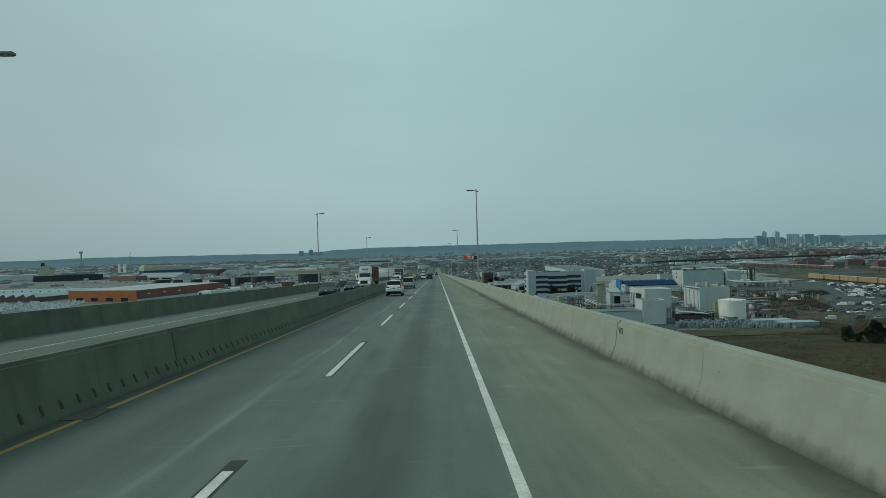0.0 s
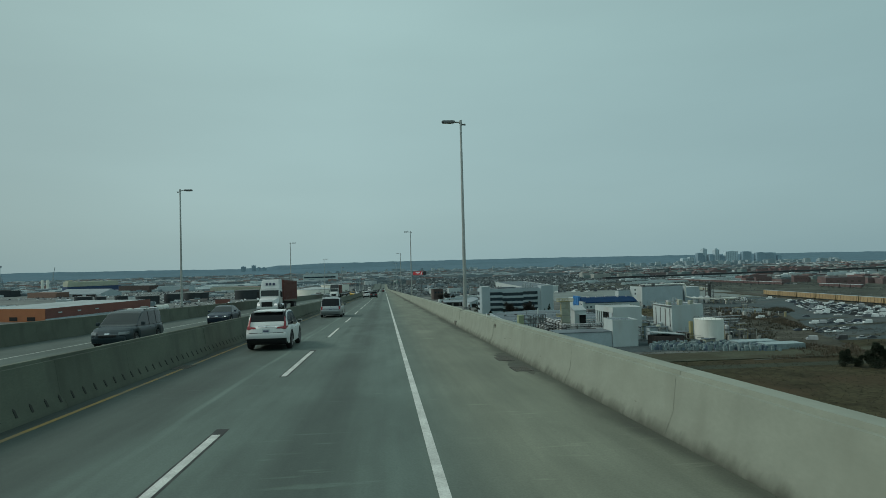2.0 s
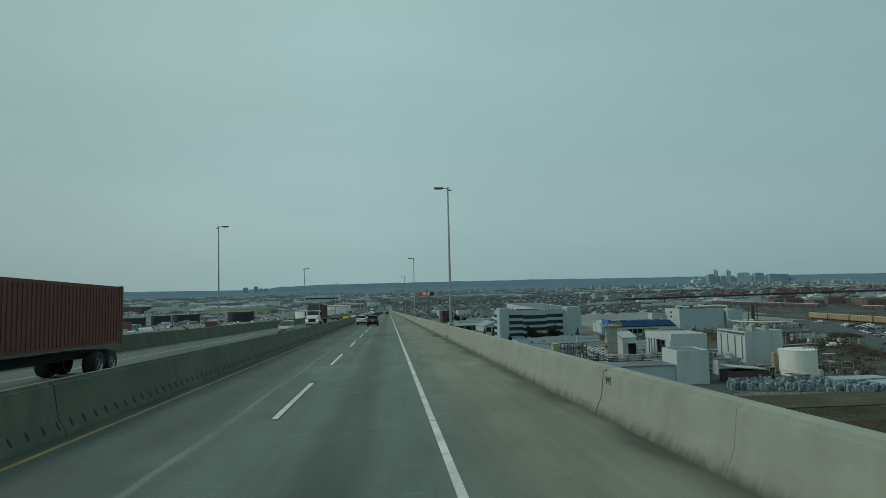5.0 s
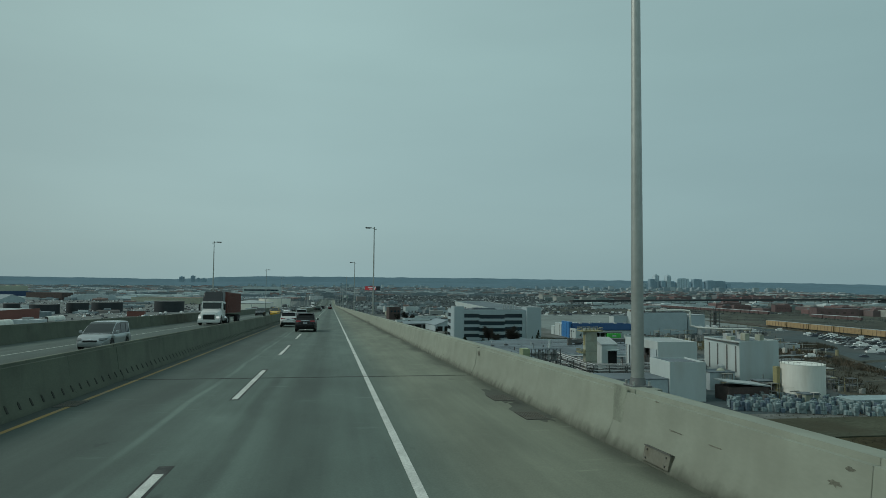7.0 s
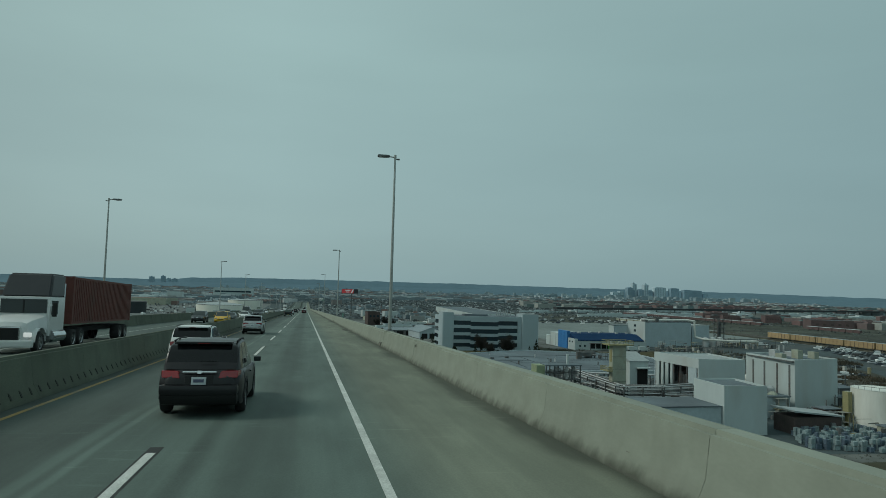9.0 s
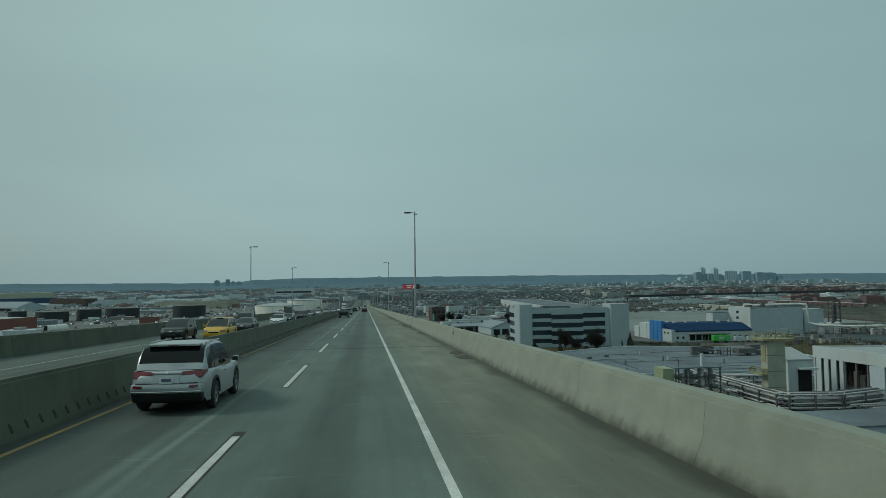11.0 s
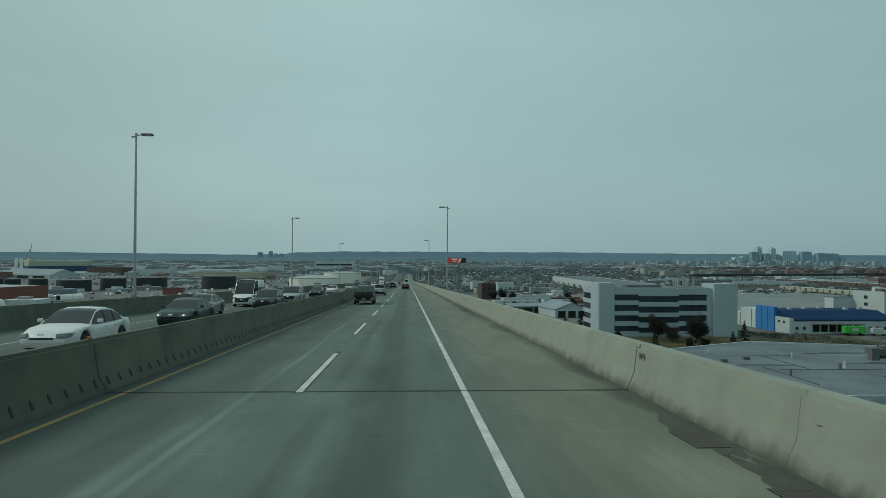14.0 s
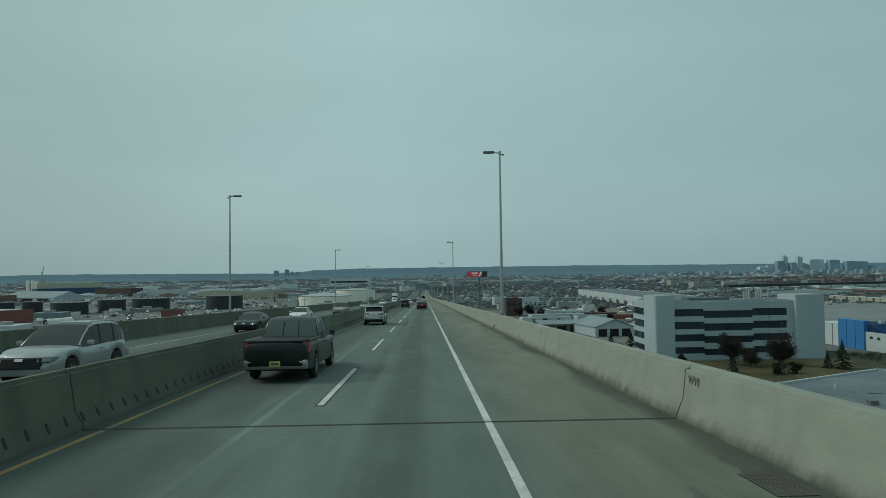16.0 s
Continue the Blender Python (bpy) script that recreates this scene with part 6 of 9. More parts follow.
# ---- railway ----
patch("ground_railway", "brown ballast of the railway beside the car lots", [(397, 300), (425, 300), (425, 800), (397, 800)], M_BRUSH, 0.4)
car0 = None
for i in range(11):
    y = 395 + 28.6 * i
    if car0 is None:
        car0 = thing("autorack_railcar", "long tan covered railcar standing on the track", "railcar", group="tan train")
        part("body", box(-1.6, 1.6, 0, 27.4, 1.1, 5.6, 0.25), M_TRAIN, car0)
        part("roof", box(-1.5, 1.5, 0.2, 27.2, 5.6, 5.9, 0.1), M_ROOF_PALE, car0)
        for q in range(7):
            part("side_rib", box(-1.68, -1.55, 1.5 + 4.0 * q, 1.8 + 4.0 * q, 1.2, 5.5), M_RUST, car0)
        for q in (2.5, 5.0, 22.5, 25.0):
            bm = bmesh.new()
            tube(bm, (-1.1, q, 0.5), (1.1, q, 0.5), 0.46, 0.46, 12)
            part("wheelset", bm, M_STEEL, car0)
        car0.matrix_world = pose(405, y, GROUND + 0.4, 0, 0, -1)
    else:
        copy_thing(car0, pose(405 + 0.25 * i, y, GROUND + 0.4, 0, 0, -1))
bm = bmesh.new()
for x in (408.8, 413.6, 418.4):
    for s in (-0.72, 0.72):
        bx(bm, x + s - 0.05, x + s + 0.05, 330, 790, GROUND + 0.38, GROUND + 0.56)
tagged(obj("railway_rails", bm, M_STEEL), "steel rails of the yard tracks", "rails", kind="stuff")



def boxcar(label, body, group):
    t = thing("boxcar", label, "railcar", group=group)
    part("body", box(-1.5, 1.5, 0, 16.2, 1.1, 4.3), body, t)
    part("roof", box(-1.6, 1.6, -0.1, 16.3, 4.3, 4.75), M_FAR_ROOF, t)
    part("door", box(-1.58, -1.48, 6.6, 9.4, 1.2, 4.1), M_RUST, t)
    for q in (2.2, 14.0):
        bm = bmesh.new()
        tube(bm, (-1.1, q, 0.5), (1.1, q, 0.5), 0.46, 0.46, 10)
        part("wheelset", bm, M_STEEL, t)
    return t


far_car = boxcar("red-brown boxcar with a pale roof standing on the far track", M_OLD_BRICK, "far train")
tan_car = boxcar("dull tan boxcar with a pale roof standing beyond the grey lot", M_BEIGE, "tan boxcars")
far_car.matrix_world = pose(538, 1212, GROUND + 0.4, 0, 0, 5.2)
tan_car.matrix_world = pose(398, 962, GROUND + 0.4, 0, 0, 3)
for i in range(1, 26):
    y = 1212 - 17.2 * i
    if not 850 < y < 915:
        copy_thing(far_car, pose(538 + (1212 - y) * 0.092, y, GROUND + 0.4, 0, 0, 5.2))
for i in range(1, 9):
    copy_thing(tan_car, pose(398 + 0.9 * i, 962 - 17.0 * i, GROUND + 0.4, 0, 0, 3))
for x, y, w in ((1240, 2050, 52), (1300, 1985, 62)):
    quad_building("white_depot", "bright white flat-roofed depot below the distant city", rect(x, x + w, y, y + 40, -30), GROUND, GROUND + 12, M_WHITE_WALL, M_FAR_ROOF, 0.5, "warehouse")

# ---- black elevated viaduct ----
via = thing("viaduct", "long low black steel viaduct crossing the plain", "viaduct")
P0, P1 = Vector((410, 1227)), Vector((1500, 1560))
dv = (P1 - P0).normalized()
nv = Vector((-dv.y, dv.x))
for i in range(24):
    a, b = P0 + (P1 - P0) * i / 24, P0 + (P1 - P0) * (i + 1) / 24
    bm = bmesh.new()
    prism(bm, [tuple(a - nv * 5), tuple(b - nv * 5), tuple(b + nv * 5), tuple(a + nv * 5)], -34.4, -30.8)
    part("span", bm, M_VIADUCT, via)
    bm = bmesh.new()
    bx(bm, a.x - 0.4, a.x + 0.4, a.y - 0.5, a.y + 0.5, GROUND, -33.6)
    part("pier", bm, M_VIADUCT, via)

# ---- long white warehouses and landmarks ahead ----
lw = quad_building("long_white_warehouse", "very long low white warehouse", [(186, 905), (236, 912), (244, 1172), (194, 1168)], GROUND, -32.4, M_WHITE_WALL, M_ROOF_GREY, 0.5, "warehouse")
for i in range(9):
    part("dock_door", box(185.9 + 0.3 * i, 186.6 + 0.3 * i, 925 + 26 * i, 930 + 26 * i, GROUND, -37.5), M_STEEL, lw)
fw = quad_building("far_white_shed", "long thin white roof far across the plain", rect(188, 420, 2200, 2260), GROUND, -33, M_WHITE_WALL, M_ROOF_PALE, 0.5, "warehouse")
part("loading_band", box(190, 418, 2199.4, 2200.2, GROUND, -38), M_STEEL, fw)
mw = quad_building("white_terminal_block", "white terminal building far ahead beside the motorway", rect(-240, -140, 2000, 2050), GROUND, -20, M_WHITE_WALL, M_ROOF_PALE, 0.5, "terminal")
part("window_band", box(-236, -144, 1999.5, 2000.2, -31, -27), M_WINDOW, mw)
patch("ground_roadside_yard", "tan gravel yard among the roadside sheds", [(96, 796), (140, 790), (168, 905), (118, 910)], surf("tan_gravel_yard", (0.17, 0.165, 0.135), 0.95, var=0.2, scale=0.03, grain=0.4, gvar=0.15, bump=0.0), 0.06)
bb_ = quad_building("brick_block", "square dark brown brick block beside the motorway", rect(59, 71, 823, 836, 8), GROUND, GROUND + 12.6, M_RUST, M_ROOF_GREY, 0.6, "building")
for q in range(3):
    part("window", box(60.6 + 3.6 * q, 62.4 + 3.6 * q, 822.9 + 0.5 * q, 823.3 + 0.5 * q, GROUND + 7.5, GROUND + 9.3), M_WINDOW, bb_)
for x, y, w, d, h, mt, rf in ((60, 752, 32, 7, 3.6, M_WHITE_WALL, M_ROOF_PALE), (70, 775, 36, 9, 3.8, M_GREY_WALL, M_ROOF_PALE), (84, 808, 30, 9, 4.0, M_WHITE_WALL, M_ROOF_PALE), (106, 792, 26, 8, 3.2, M_RUST, M_OLD_BRICK), (98, 768, 20, 7, 3.4, M_GREY_WALL, M_ROOF_GREY), (66, 966, 12, 10, 8.4, M_WHITE_WALL, M_ROOF_GREY), (92, 966, 17, 11, 7.6, M_WHITE_WALL, M_ROOF_PALE), (120, 930, 22, 9, 4.5, M_GREY_WALL, M_ROOF_GREY), (63, 902, 16, 9, 4.6, M_BEIGE, M_ROOF_PALE)):
    b = quad_building("roadside_shed", "long low pale shed with a flat roof in a roadside yard" if h < 5 else "small white two-storey roadside building", rect(x, x + w, y, y + d, 8), GROUND, GROUND + h, mt, rf, 0.3, "shed")
    for q in range(3):
        part("door", box(x + w * (0.2 + 0.25 * q), x + w * (0.2 + 0.25 * q) + 1.8, y - 0.05 + w * 0.14 * (0.2 + 0.25 * q), y + 0.5 + w * 0.14 * (0.2 + 0.25 * q), GROUND, GROUND + min(h * 0.75, 2.8)), M_STEEL, b)
M_SLATE = surf("blue_grey_sheet_roof", (0.20, 0.245, 0.265), 0.8, var=0.1, scale=0.08, grain=1.0, gvar=0.08, bump=0.0)
for x, y, w, d, e, tp, mt, tn in ((82, 664, 20, 30, 4.6, 8.2, M_GREY_WALL, 8), (60, 690, 24, 14, 4.2, 5.6, M_STEEL, 8), (-598, 1290, 108, 46, 5, 13, M_GREY_WALL, -25)):
    g_ = thing("gabled_shed", "long shed with a blue-grey sheet metal gable roof", "shed", pose(x, y, GROUND, 0, 0, tn))
    part("walls", box(0, w, 0, d, 0, e), mt, g_)
    bm = bmesh.new()
    sec = [(-0.5, e - 0.15), (w / 2, tp), (w + 0.5, e - 0.15), (w + 0.5, e + 0.1), (w / 2, tp + 0.3), (-0.5, e + 0.1)]
    if d < w:
        sec = [(u * (d + 1) / (w + 1), z) for u, z in sec]
        ends = [[bm.verts.new((xx, u, z)) for u, z in sec] for xx in (-0.5, w + 0.5)]
    else:
        ends = [[bm.verts.new((u, yy, z)) for u, z in sec] for yy in (-0.5, d + 0.5)]
    for i in range(6):
        bm.faces.new((ends[0][i], ends[0][(i + 1) % 6], ends[1][(i + 1) % 6], ends[1][i]))
    bm.faces.new(ends[0][::-1])
    bm.faces.new(ends[1])
    bmesh.ops.recalc_face_normals(bm, faces=bm.faces[:])
    part("gable_roof", bm, M_SLATE, g_)
    gbm = bmesh.new()
    if d < w:
        pts = [(0.05, 0, e), (0.05, d, e), (0.05, d / 2, tp)]
        shift_ = Vector((w - 0.1, 0, 0))
    else:
        pts = [(0, 0.05, e), (w, 0.05, e), (w / 2, 0.05, tp)]
        shift_ = Vector((0, d - 0.1, 0))
    for sh in (Vector(), shift_):
        gbm.faces.new([gbm.verts.new(Vector(p) + sh) for p in pts])
    part("gable_wall", gbm, mt, g_)
    for q in range(3):
        part("open_bay", box(w * (0.08 + 0.3 * q), w * (0.08 + 0.3 * q) + w * 0.22, -0.06, 0.1, 0, e * 0.8), M_DARK, g_)
for i in range(7):
    cn = thing("shipping_container", "rust brown shipping container in a roadside yard", "container", pose(100 + (i % 4) * 12.6, 778 + (i // 4) * 5, GROUND + 0.07, 0, 0, 8), "roadside containers")
    part("box_body", box(0, 12.2, 0, 2.4, 0, 2.6), (M_RUST, M_CLAY, M_BRICK_RED)[i % 3], cn)
    part("door_end", box(12.2, 12.28, 0.1, 2.3, 0.1, 2.5), M_STEEL, cn)

for x, y, w, d, h in ((594, 870, 46, 30, 11.5), (643, 1012, 20, 24, 10.5), (606, 1056, 24, 20, 8.5), (690, 830, 34, 26, 9)):
    b = quad_building("brick_warehouse", "broad rust-red brick warehouse beyond the railway", rect(x, x + w, y, y + d, -24), GROUND, GROUND + h, M_OLD_BRICK, M_ROOF_GREY, 0.5, "warehouse")
    a = radians(-24)
    for q in range(5):
        u = w * (0.1 + 0.18 * q)
        m = Matrix.Translation((x + u * math.cos(a), y + u * math.sin(a), GROUND)) @ Matrix.Rotation(a, 4, "Z")
        o = part("window_bay", box(0, w * 0.07, -0.12, 0.2, h * 0.45, h * 0.65), M_RUST, b)
        o.matrix_local = m

# billboard on its post
bbd = thing("billboard", "large lit red billboard with white shapes on a steel post", "billboard", Matrix.Translation((51.5, 986, 0)))
M_BB_RED = plain("lit_red_screen", (0.42, 0.045, 0.05), 0.4, emit=0.25)
M_BB_BLK = plain("black_screen", (0.03, 0.03, 0.035), 0.4)
M_BB_WHT = plain("lit_white_screen", (0.6, 0.6, 0.6), 0.4, emit=0.2)
part("cabinet", box(-9.8, 9.8, 0, 1.2, -14.0, -8.6), M_BB_BLK, bbd)
part("red_field", box(-9.5, 4.5, -0.05, 0.05, -13.7, -8.9), M_BB_RED, bbd)
part("white_bar", box(-5.5, 0.5, -0.1, 0.0, -10.7, -9.6), M_BB_WHT, bbd)
part("white_bar", box(-4.5, -0.5, -0.1, 0.0, -12.6, -11.8), M_BB_WHT, bbd)
bm = bmesh.new()
v = bx(bm, 1.0, 2.6, -0.1, 0.0, -13.6, -9.0)
for q in v:
    if q.co.z > -10:
        q.co.x += 2.2
part("white_slash", bm, M_BB_WHT, bbd)
bm = bmesh.new()
tube(bm, (2.2, 0.8, GROUND), (2.2, 0.8, -14), 0.7, 0.6, 12)
part("post", bm, M_STEEL, bbd, smooth=True)
# motorway sign seen from behind the far lamps
sg = thing("road_sign", "green motorway sign panel on posts beside the parapet", "road sign", Matrix.Translation((13.2, 780, 0)))
M_SIGN = plain("green_sign_face", (0.16, 0.26, 0.23), 0.6)
part("panel", box(-2.3, 2.3, 0, 0.2, -18.6, -15.9), M_SIGN, sg)
# text bars reuse the billboard's glowing white, though the sign is unlit
for i in range(3):
    part("text_bar", box(-1.8, 1.6 - 0.4 * i, -0.06, 0.0, -16.6 - 0.7 * i, -16.25 - 0.7 * i), M_BB_WHT, sg)
for x in (-1.6, 1.6):
    part("post", box(x - 0.12, x + 0.12, 0.2, 0.4, GROUND, -16), M_GALV, sg)

# ---- the left bank ----
orange = thing("orange_warehouse", "long orange and red-brown warehouse with a pale flat roof", "warehouse")
OC, OL, OR = (-297.5, 645), (-383, 678), (-258, 788)
bm = bmesh.new()
prism(bm, [OL, OC, OR, (-343.5, 821)], GROUND, -30.0)
part("roof_block", bm, M_ROOF_PALE, orange)


def wall_panel(name, a, b, z0, z1, mat, parent, off=0.3, u0=0.0, u1=1.0, label=""):
    d = Vector((b[0] - a[0], b[1] - a[1]))
    nn = Vector((d.y, -d.x)).normalized() * off
    p, q = Vector(a) + d * u0, Vector(a) + d * u1
    bm = bmesh.new()
    prism(bm, [tuple(p + nn), tuple(q + nn), tuple(q), tuple(p)], z0, z1)
    return part(name, bm, mat, parent, label)


wall_panel("orange_wall", OL, OC, GROUND, -29.6, M_ORANGE, orange, label="bright orange cladding")
wall_panel("red_wall", OC, OR, GROUND, -29.6, M_BRICK_RED, orange, label="red-brown cladding")
for i in range(4):
    wall_panel("dock_opening", OL, OC, GROUND + 1, -37.0, M_DARK, orange, 0.4, 0.12 + 0.22 * i, 0.22 + 0.22 * i)
wall_panel("plinth", OC, OR, GROUND, -38.6, M_GREY_WALL, orange, 0.45)
for i in range(3):
    wall_panel("small_window", OC, OR, -34.5, -33.3, M_WHITE_WALL, orange, 0.4, 0.1 + 0.16 * i, 0.13 + 0.16 * i)
# saw-tooth roofed sheds
for s in range(2):
    sw = thing("sawtooth_shed", "old shed with a grey saw-tooth roof lit on its slopes", "factory", Matrix.Translation((-552 + 10 * s, 724 + 66 * s, 0)) @ Matrix.Rotation(radians(-14), 4, "Z"), "saw-tooth sheds")
    part("wall", box(0, 130, 0, 46, GROUND, -36.5), M_OLD_BRICK, sw)
    for i in range(10):
        bm = bmesh.new()
        x = 13 * i
        vv = [bm.verts.new(c) for c in ((x, -0.2, -36.5), (x + 13, -0.2, -36.5), (x + 10.5, -0.2, -32.8), (x, 46.2, -36.5), (x + 13, 46.2, -36.5), (x + 10.5, 46.2, -32.8))]
        for f in ((0, 1, 2), (5, 4, 3), (0, 3, 4, 1), (1, 4, 5, 2), (2, 5, 3, 0)):
            bm.faces.new([vv[q] for q in f])
        part("roof_tooth", bm, M_FAR_ROOF, sw)
        bm = bmesh.new()
        low_, high_ = [[bm.verts.new((x + u, yy, z)) for u, z in ((0.5, -36.5), (12.9, -36.5), (10.4, -33.2))] for yy in (-0.34, -0.22)]
        bm.faces.new(low_)
        bm.faces.new(high_[::-1])
        for q in range(3):
            bm.faces.new((low_[q], high_[q], high_[(q + 1) % 3], low_[(q + 1) % 3]))
        bmesh.ops.recalc_face_normals(bm, faces=bm.faces[:])
        part("tooth_gable", bm, M_OLD_BRICK, sw)


def round_tank(name, label, x, y, r, zt, mat, dome=0.6, roofmat=None):
    t = thing(name, label, "storage tank", Matrix.Translation((x, y, 0)), name + " group")
    bm = bmesh.new()
    tube(bm, (0, 0, GROUND), (0, 0, zt), r, r, 40, caps=False)
    part("shell", bm, mat, t, smooth=True)
    bm = bmesh.new()
    tube(bm, (0, 0, zt), (0, 0, zt + dome), r + 0.15, r * 0.05, 40)
    part("roof", bm, roofmat or mat, t)
    bm = bmesh.new()
    tube(bm, (0, 0, zt - 0.5), (0, 0, zt - 0.1), r + 0.12, r + 0.12, 40, caps=False)
    part("wind_girder", bm, M_STEEL, t)
    return t


for x0, x1, zt, y in ((-324, -295, -30.8, 928), (-296, -273, -29.8, 952), (-282, -248, -30.3, 990), (-211, -177, -28.6, 988), (-416, -394, -30.8, 962), (-385, -371, -31.0, 950), (-353, -337, -30.2, 934)):
    round_tank("black_oil_tank", "squat black oil storage tank", (x0 + x1) / 2, y, (x1 - x0) / 2, zt, M_TANK_BLACK, 0.5, M_STEEL)
round_tank("cream_tank", "very wide cream tank with a low domed roof", -101, 1018, 27, -31.0, M_TANK_CREAM, 3.2, M_ROOF_PALE)
round_tank("cream_tank", "very wide cream tank with a low domed roof", -78, 1090, 22, -27.0, M_TANK_CREAM, 1.2, M_ROOF_PALE)
for x, y, w, mt, nm in ((-210, 876, 17, M_BRICK_RED, "dark red steel freight box beside the tanks"), (-138, 1010, 10, M_WHITE_WALL, "small white hut at the tank's foot"), (-70, 1075, 12, M_BEIGE, "tan block beside the cream tank")):
    b = thing("yard_block", nm, "yard building", Matrix.Translation((x, y, GROUND)))
    part("wall_block", box(0, w, 0, 6, 0, 5.5), mt, b)
    part("roof", box(-0.2, w + 0.2, -0.2, 6.2, 5.5, 5.8), M_ROOF_GREY, b)
for x, y, ln, r_ in ((-261.6, 718.6, 15, 4.2), (-256, 798, 22, 3.2)):
    tr = thing("storage_tent", "white arched fabric storage tent beside the warehouse", "tent", pose(x, y, GROUND, 0, 0, 74.7), "white tents")
    bm = bmesh.new()
    arc = [(r_ * math.cos(math.pi * q / 14), r_ * 1.3 * math.sin(math.pi * q / 14)) for q in range(15)]
    ends = [[bm.verts.new((xx, u, z)) for u, z in arc] for xx in (0, ln)]
    for q in range(14):
        bm.faces.new((ends[0][q], ends[0][q + 1], ends[1][q + 1], ends[1][q]))
    bm.faces.new(ends[0][::-1])
    bm.faces.new(ends[1])
    bmesh.ops.recalc_face_normals(bm, faces=bm.faces[:])
    part("cover", bm, M_TANK_WHITE, tr)
    part("doorway", box(-0.08, 0.1, -1.6, 1.6, 0, 3.6), M_DARK, tr)
# car carrier ship and dark freighter
M_SHIP = surf("tan_ship_paint", (0.37, 0.385, 0.30), 0.7, var=0.08, scale=0.05, grain=0.5, gvar=0.06, bump=0.0)
ship = thing("car_carrier_ship", "tan and navy car carrier ship moored at the port", "ship", pose(-681, 1514, GROUND, 0, 0, 46))
bm = bmesh.new()
prism(bm, [(0, 0), (108, 0), (120, 14), (108, 28), (0, 28)], 0.2, 13)
part("hull", bm, plain("navy_hull_paint", (0.03, 0.06, 0.13), 0.6), ship, "navy blue hull")
part("superstructure", box(1, 109, 1, 27, 13, 23.5, 0.8), M_SHIP, ship, "windowless tan upper hull")
part("bridge_house", box(4, 12, 4, 24, 23.4, 27), M_SHIP, ship)
for i in range(5):
    part("deck_vent", box(20 + 18 * i, 24 + 18 * i, 8, 14, 23.4, 25), M_SHIP, ship)
frt = thing("dark_freighter", "long dark freighter hull with a pale deckhouse", "ship", pose(-828, 1339, GROUND, 0, 0, 13))
bm = bmesh.new()
prism(bm, [(0, 0), (114, 0), (128, 12), (114, 24), (0, 24)], 0.2, 12)
part("hull", bm, M_TANK_BLACK, frt)
part("deckhouse", box(8, 34, 3, 21, 12, 24), M_SHIP, frt)
part("bridge_house", box(10, 24, 4, 20, 24, 32), M_SHIP, frt)
part("funnel", box(12, 17, 9, 15, 32, 39), M_TANK_BLACK, frt)
for i in range(4):
    part("hatch", box(38 + 19 * i, 53 + 19 * i, 3, 21, 12, 14), M_STEEL, frt)
# dock cranes
# crane steel paled in the colour to imitate haze over the port
M_CRANE = surf("hazy_crane_steel", (0.27, 0.32, 0.34), 0.8, bump=0.0)
for x, y, top_, k_ in ((-1042, 1900, 50, 0), (-905, 1905, 36, 1)):
    c = thing("dock_crane", "tall pale dock crane standing on the far quay", "crane", Matrix.Translation((x, y, GROUND)), "dock cranes")
    for q in (0, 9):
        for qq in (0, 8):
            part("leg", box(q, q + 1.6, qq, qq + 1.6, 0, top_ * 0.5), M_CRANE, c)
    part("portal_beam", box(-1, 11.6, -0.5, 10.1, top_ * 0.5, top_ * 0.56), M_CRANE, c)
    part("cab", box(2, 8.6, 1, 8, top_ * 0.56, top_ * 0.72), M_CRANE, c)
    bm = bmesh.new()
    if k_:
        tube(bm, (2, 4, top_ * 0.66), (9, 4, 61), 0.9, 0.6, 6)
        part("boom", bm, M_CRANE, c)
        bm = bmesh.new()
        tube(bm, (6, 4, top_ * 0.72), (3, 4, 48), 0.6, 0.5, 6)
        part("mast", bm, M_CRANE, c)
    else:
        tube(bm, (5, 4.5, top_ * 0.72), (5, 4.5, 61), 2.4, 2.0, 8)
        part("mast", bm, M_CRANE, c)
        part("head_house", box(1.5, 8.5, 1, 8, 61, 67), M_CRANE, c)
for x, y in ((-914, 1878), (-885, 1848)):
    so = thing("white_silo", "slim white silo on the far quay", "silo", Matrix.Translation((x, y, GROUND)), "quay silos")
    bm = bmesh.new()
    tube(bm, (0, 0, 0), (0, 0, 26), 3.3, 3.3, 16)
    part("shell", bm, M_TANK_CREAM, so, smooth=True)
    bm = bmesh.new()
    tube(bm, (0, 0, 26), (0, 0, 27.2), 3.4, 0.6, 16)
    part("cap", bm, M_ROOF_PALE, so)
for x, y, w, d, h, mt, rf, tn in ((-320, 1276, 116, 40, 10, M_BEIGE, M_CLAY, -14), (-401, 1511, 120, 40, 8, M_WHITE_WALL, M_FAR_ROOF, 0), (-275, 1593, 30, 20, 15, M_WHITE_WALL, M_FAR_ROOF, 0), (-1010, 1430, 150, 60, 13, M_WHITE_WALL, M_ROOF_PALE, 8), (-620, 838, 70, 40, 6, M_ROOF_PALE, M_ROOF_PALE, 10), (-647, 1290, 80, 24, 9, M_CLAY, M_CLAY, -30), (-556, 1466, 78, 26, 13, M_RUST, M_OLD_BRICK, -22), (-470, 1440, 70, 24, 9, M_GREY_WALL, M_STEEL, -10)):
    quad_building("port_warehouse", "wide low port warehouse with a weathered roof", rect(x, x + w, y, y + d, tn), GROUND, GROUND + h, mt, rf, 0.4, "warehouse")
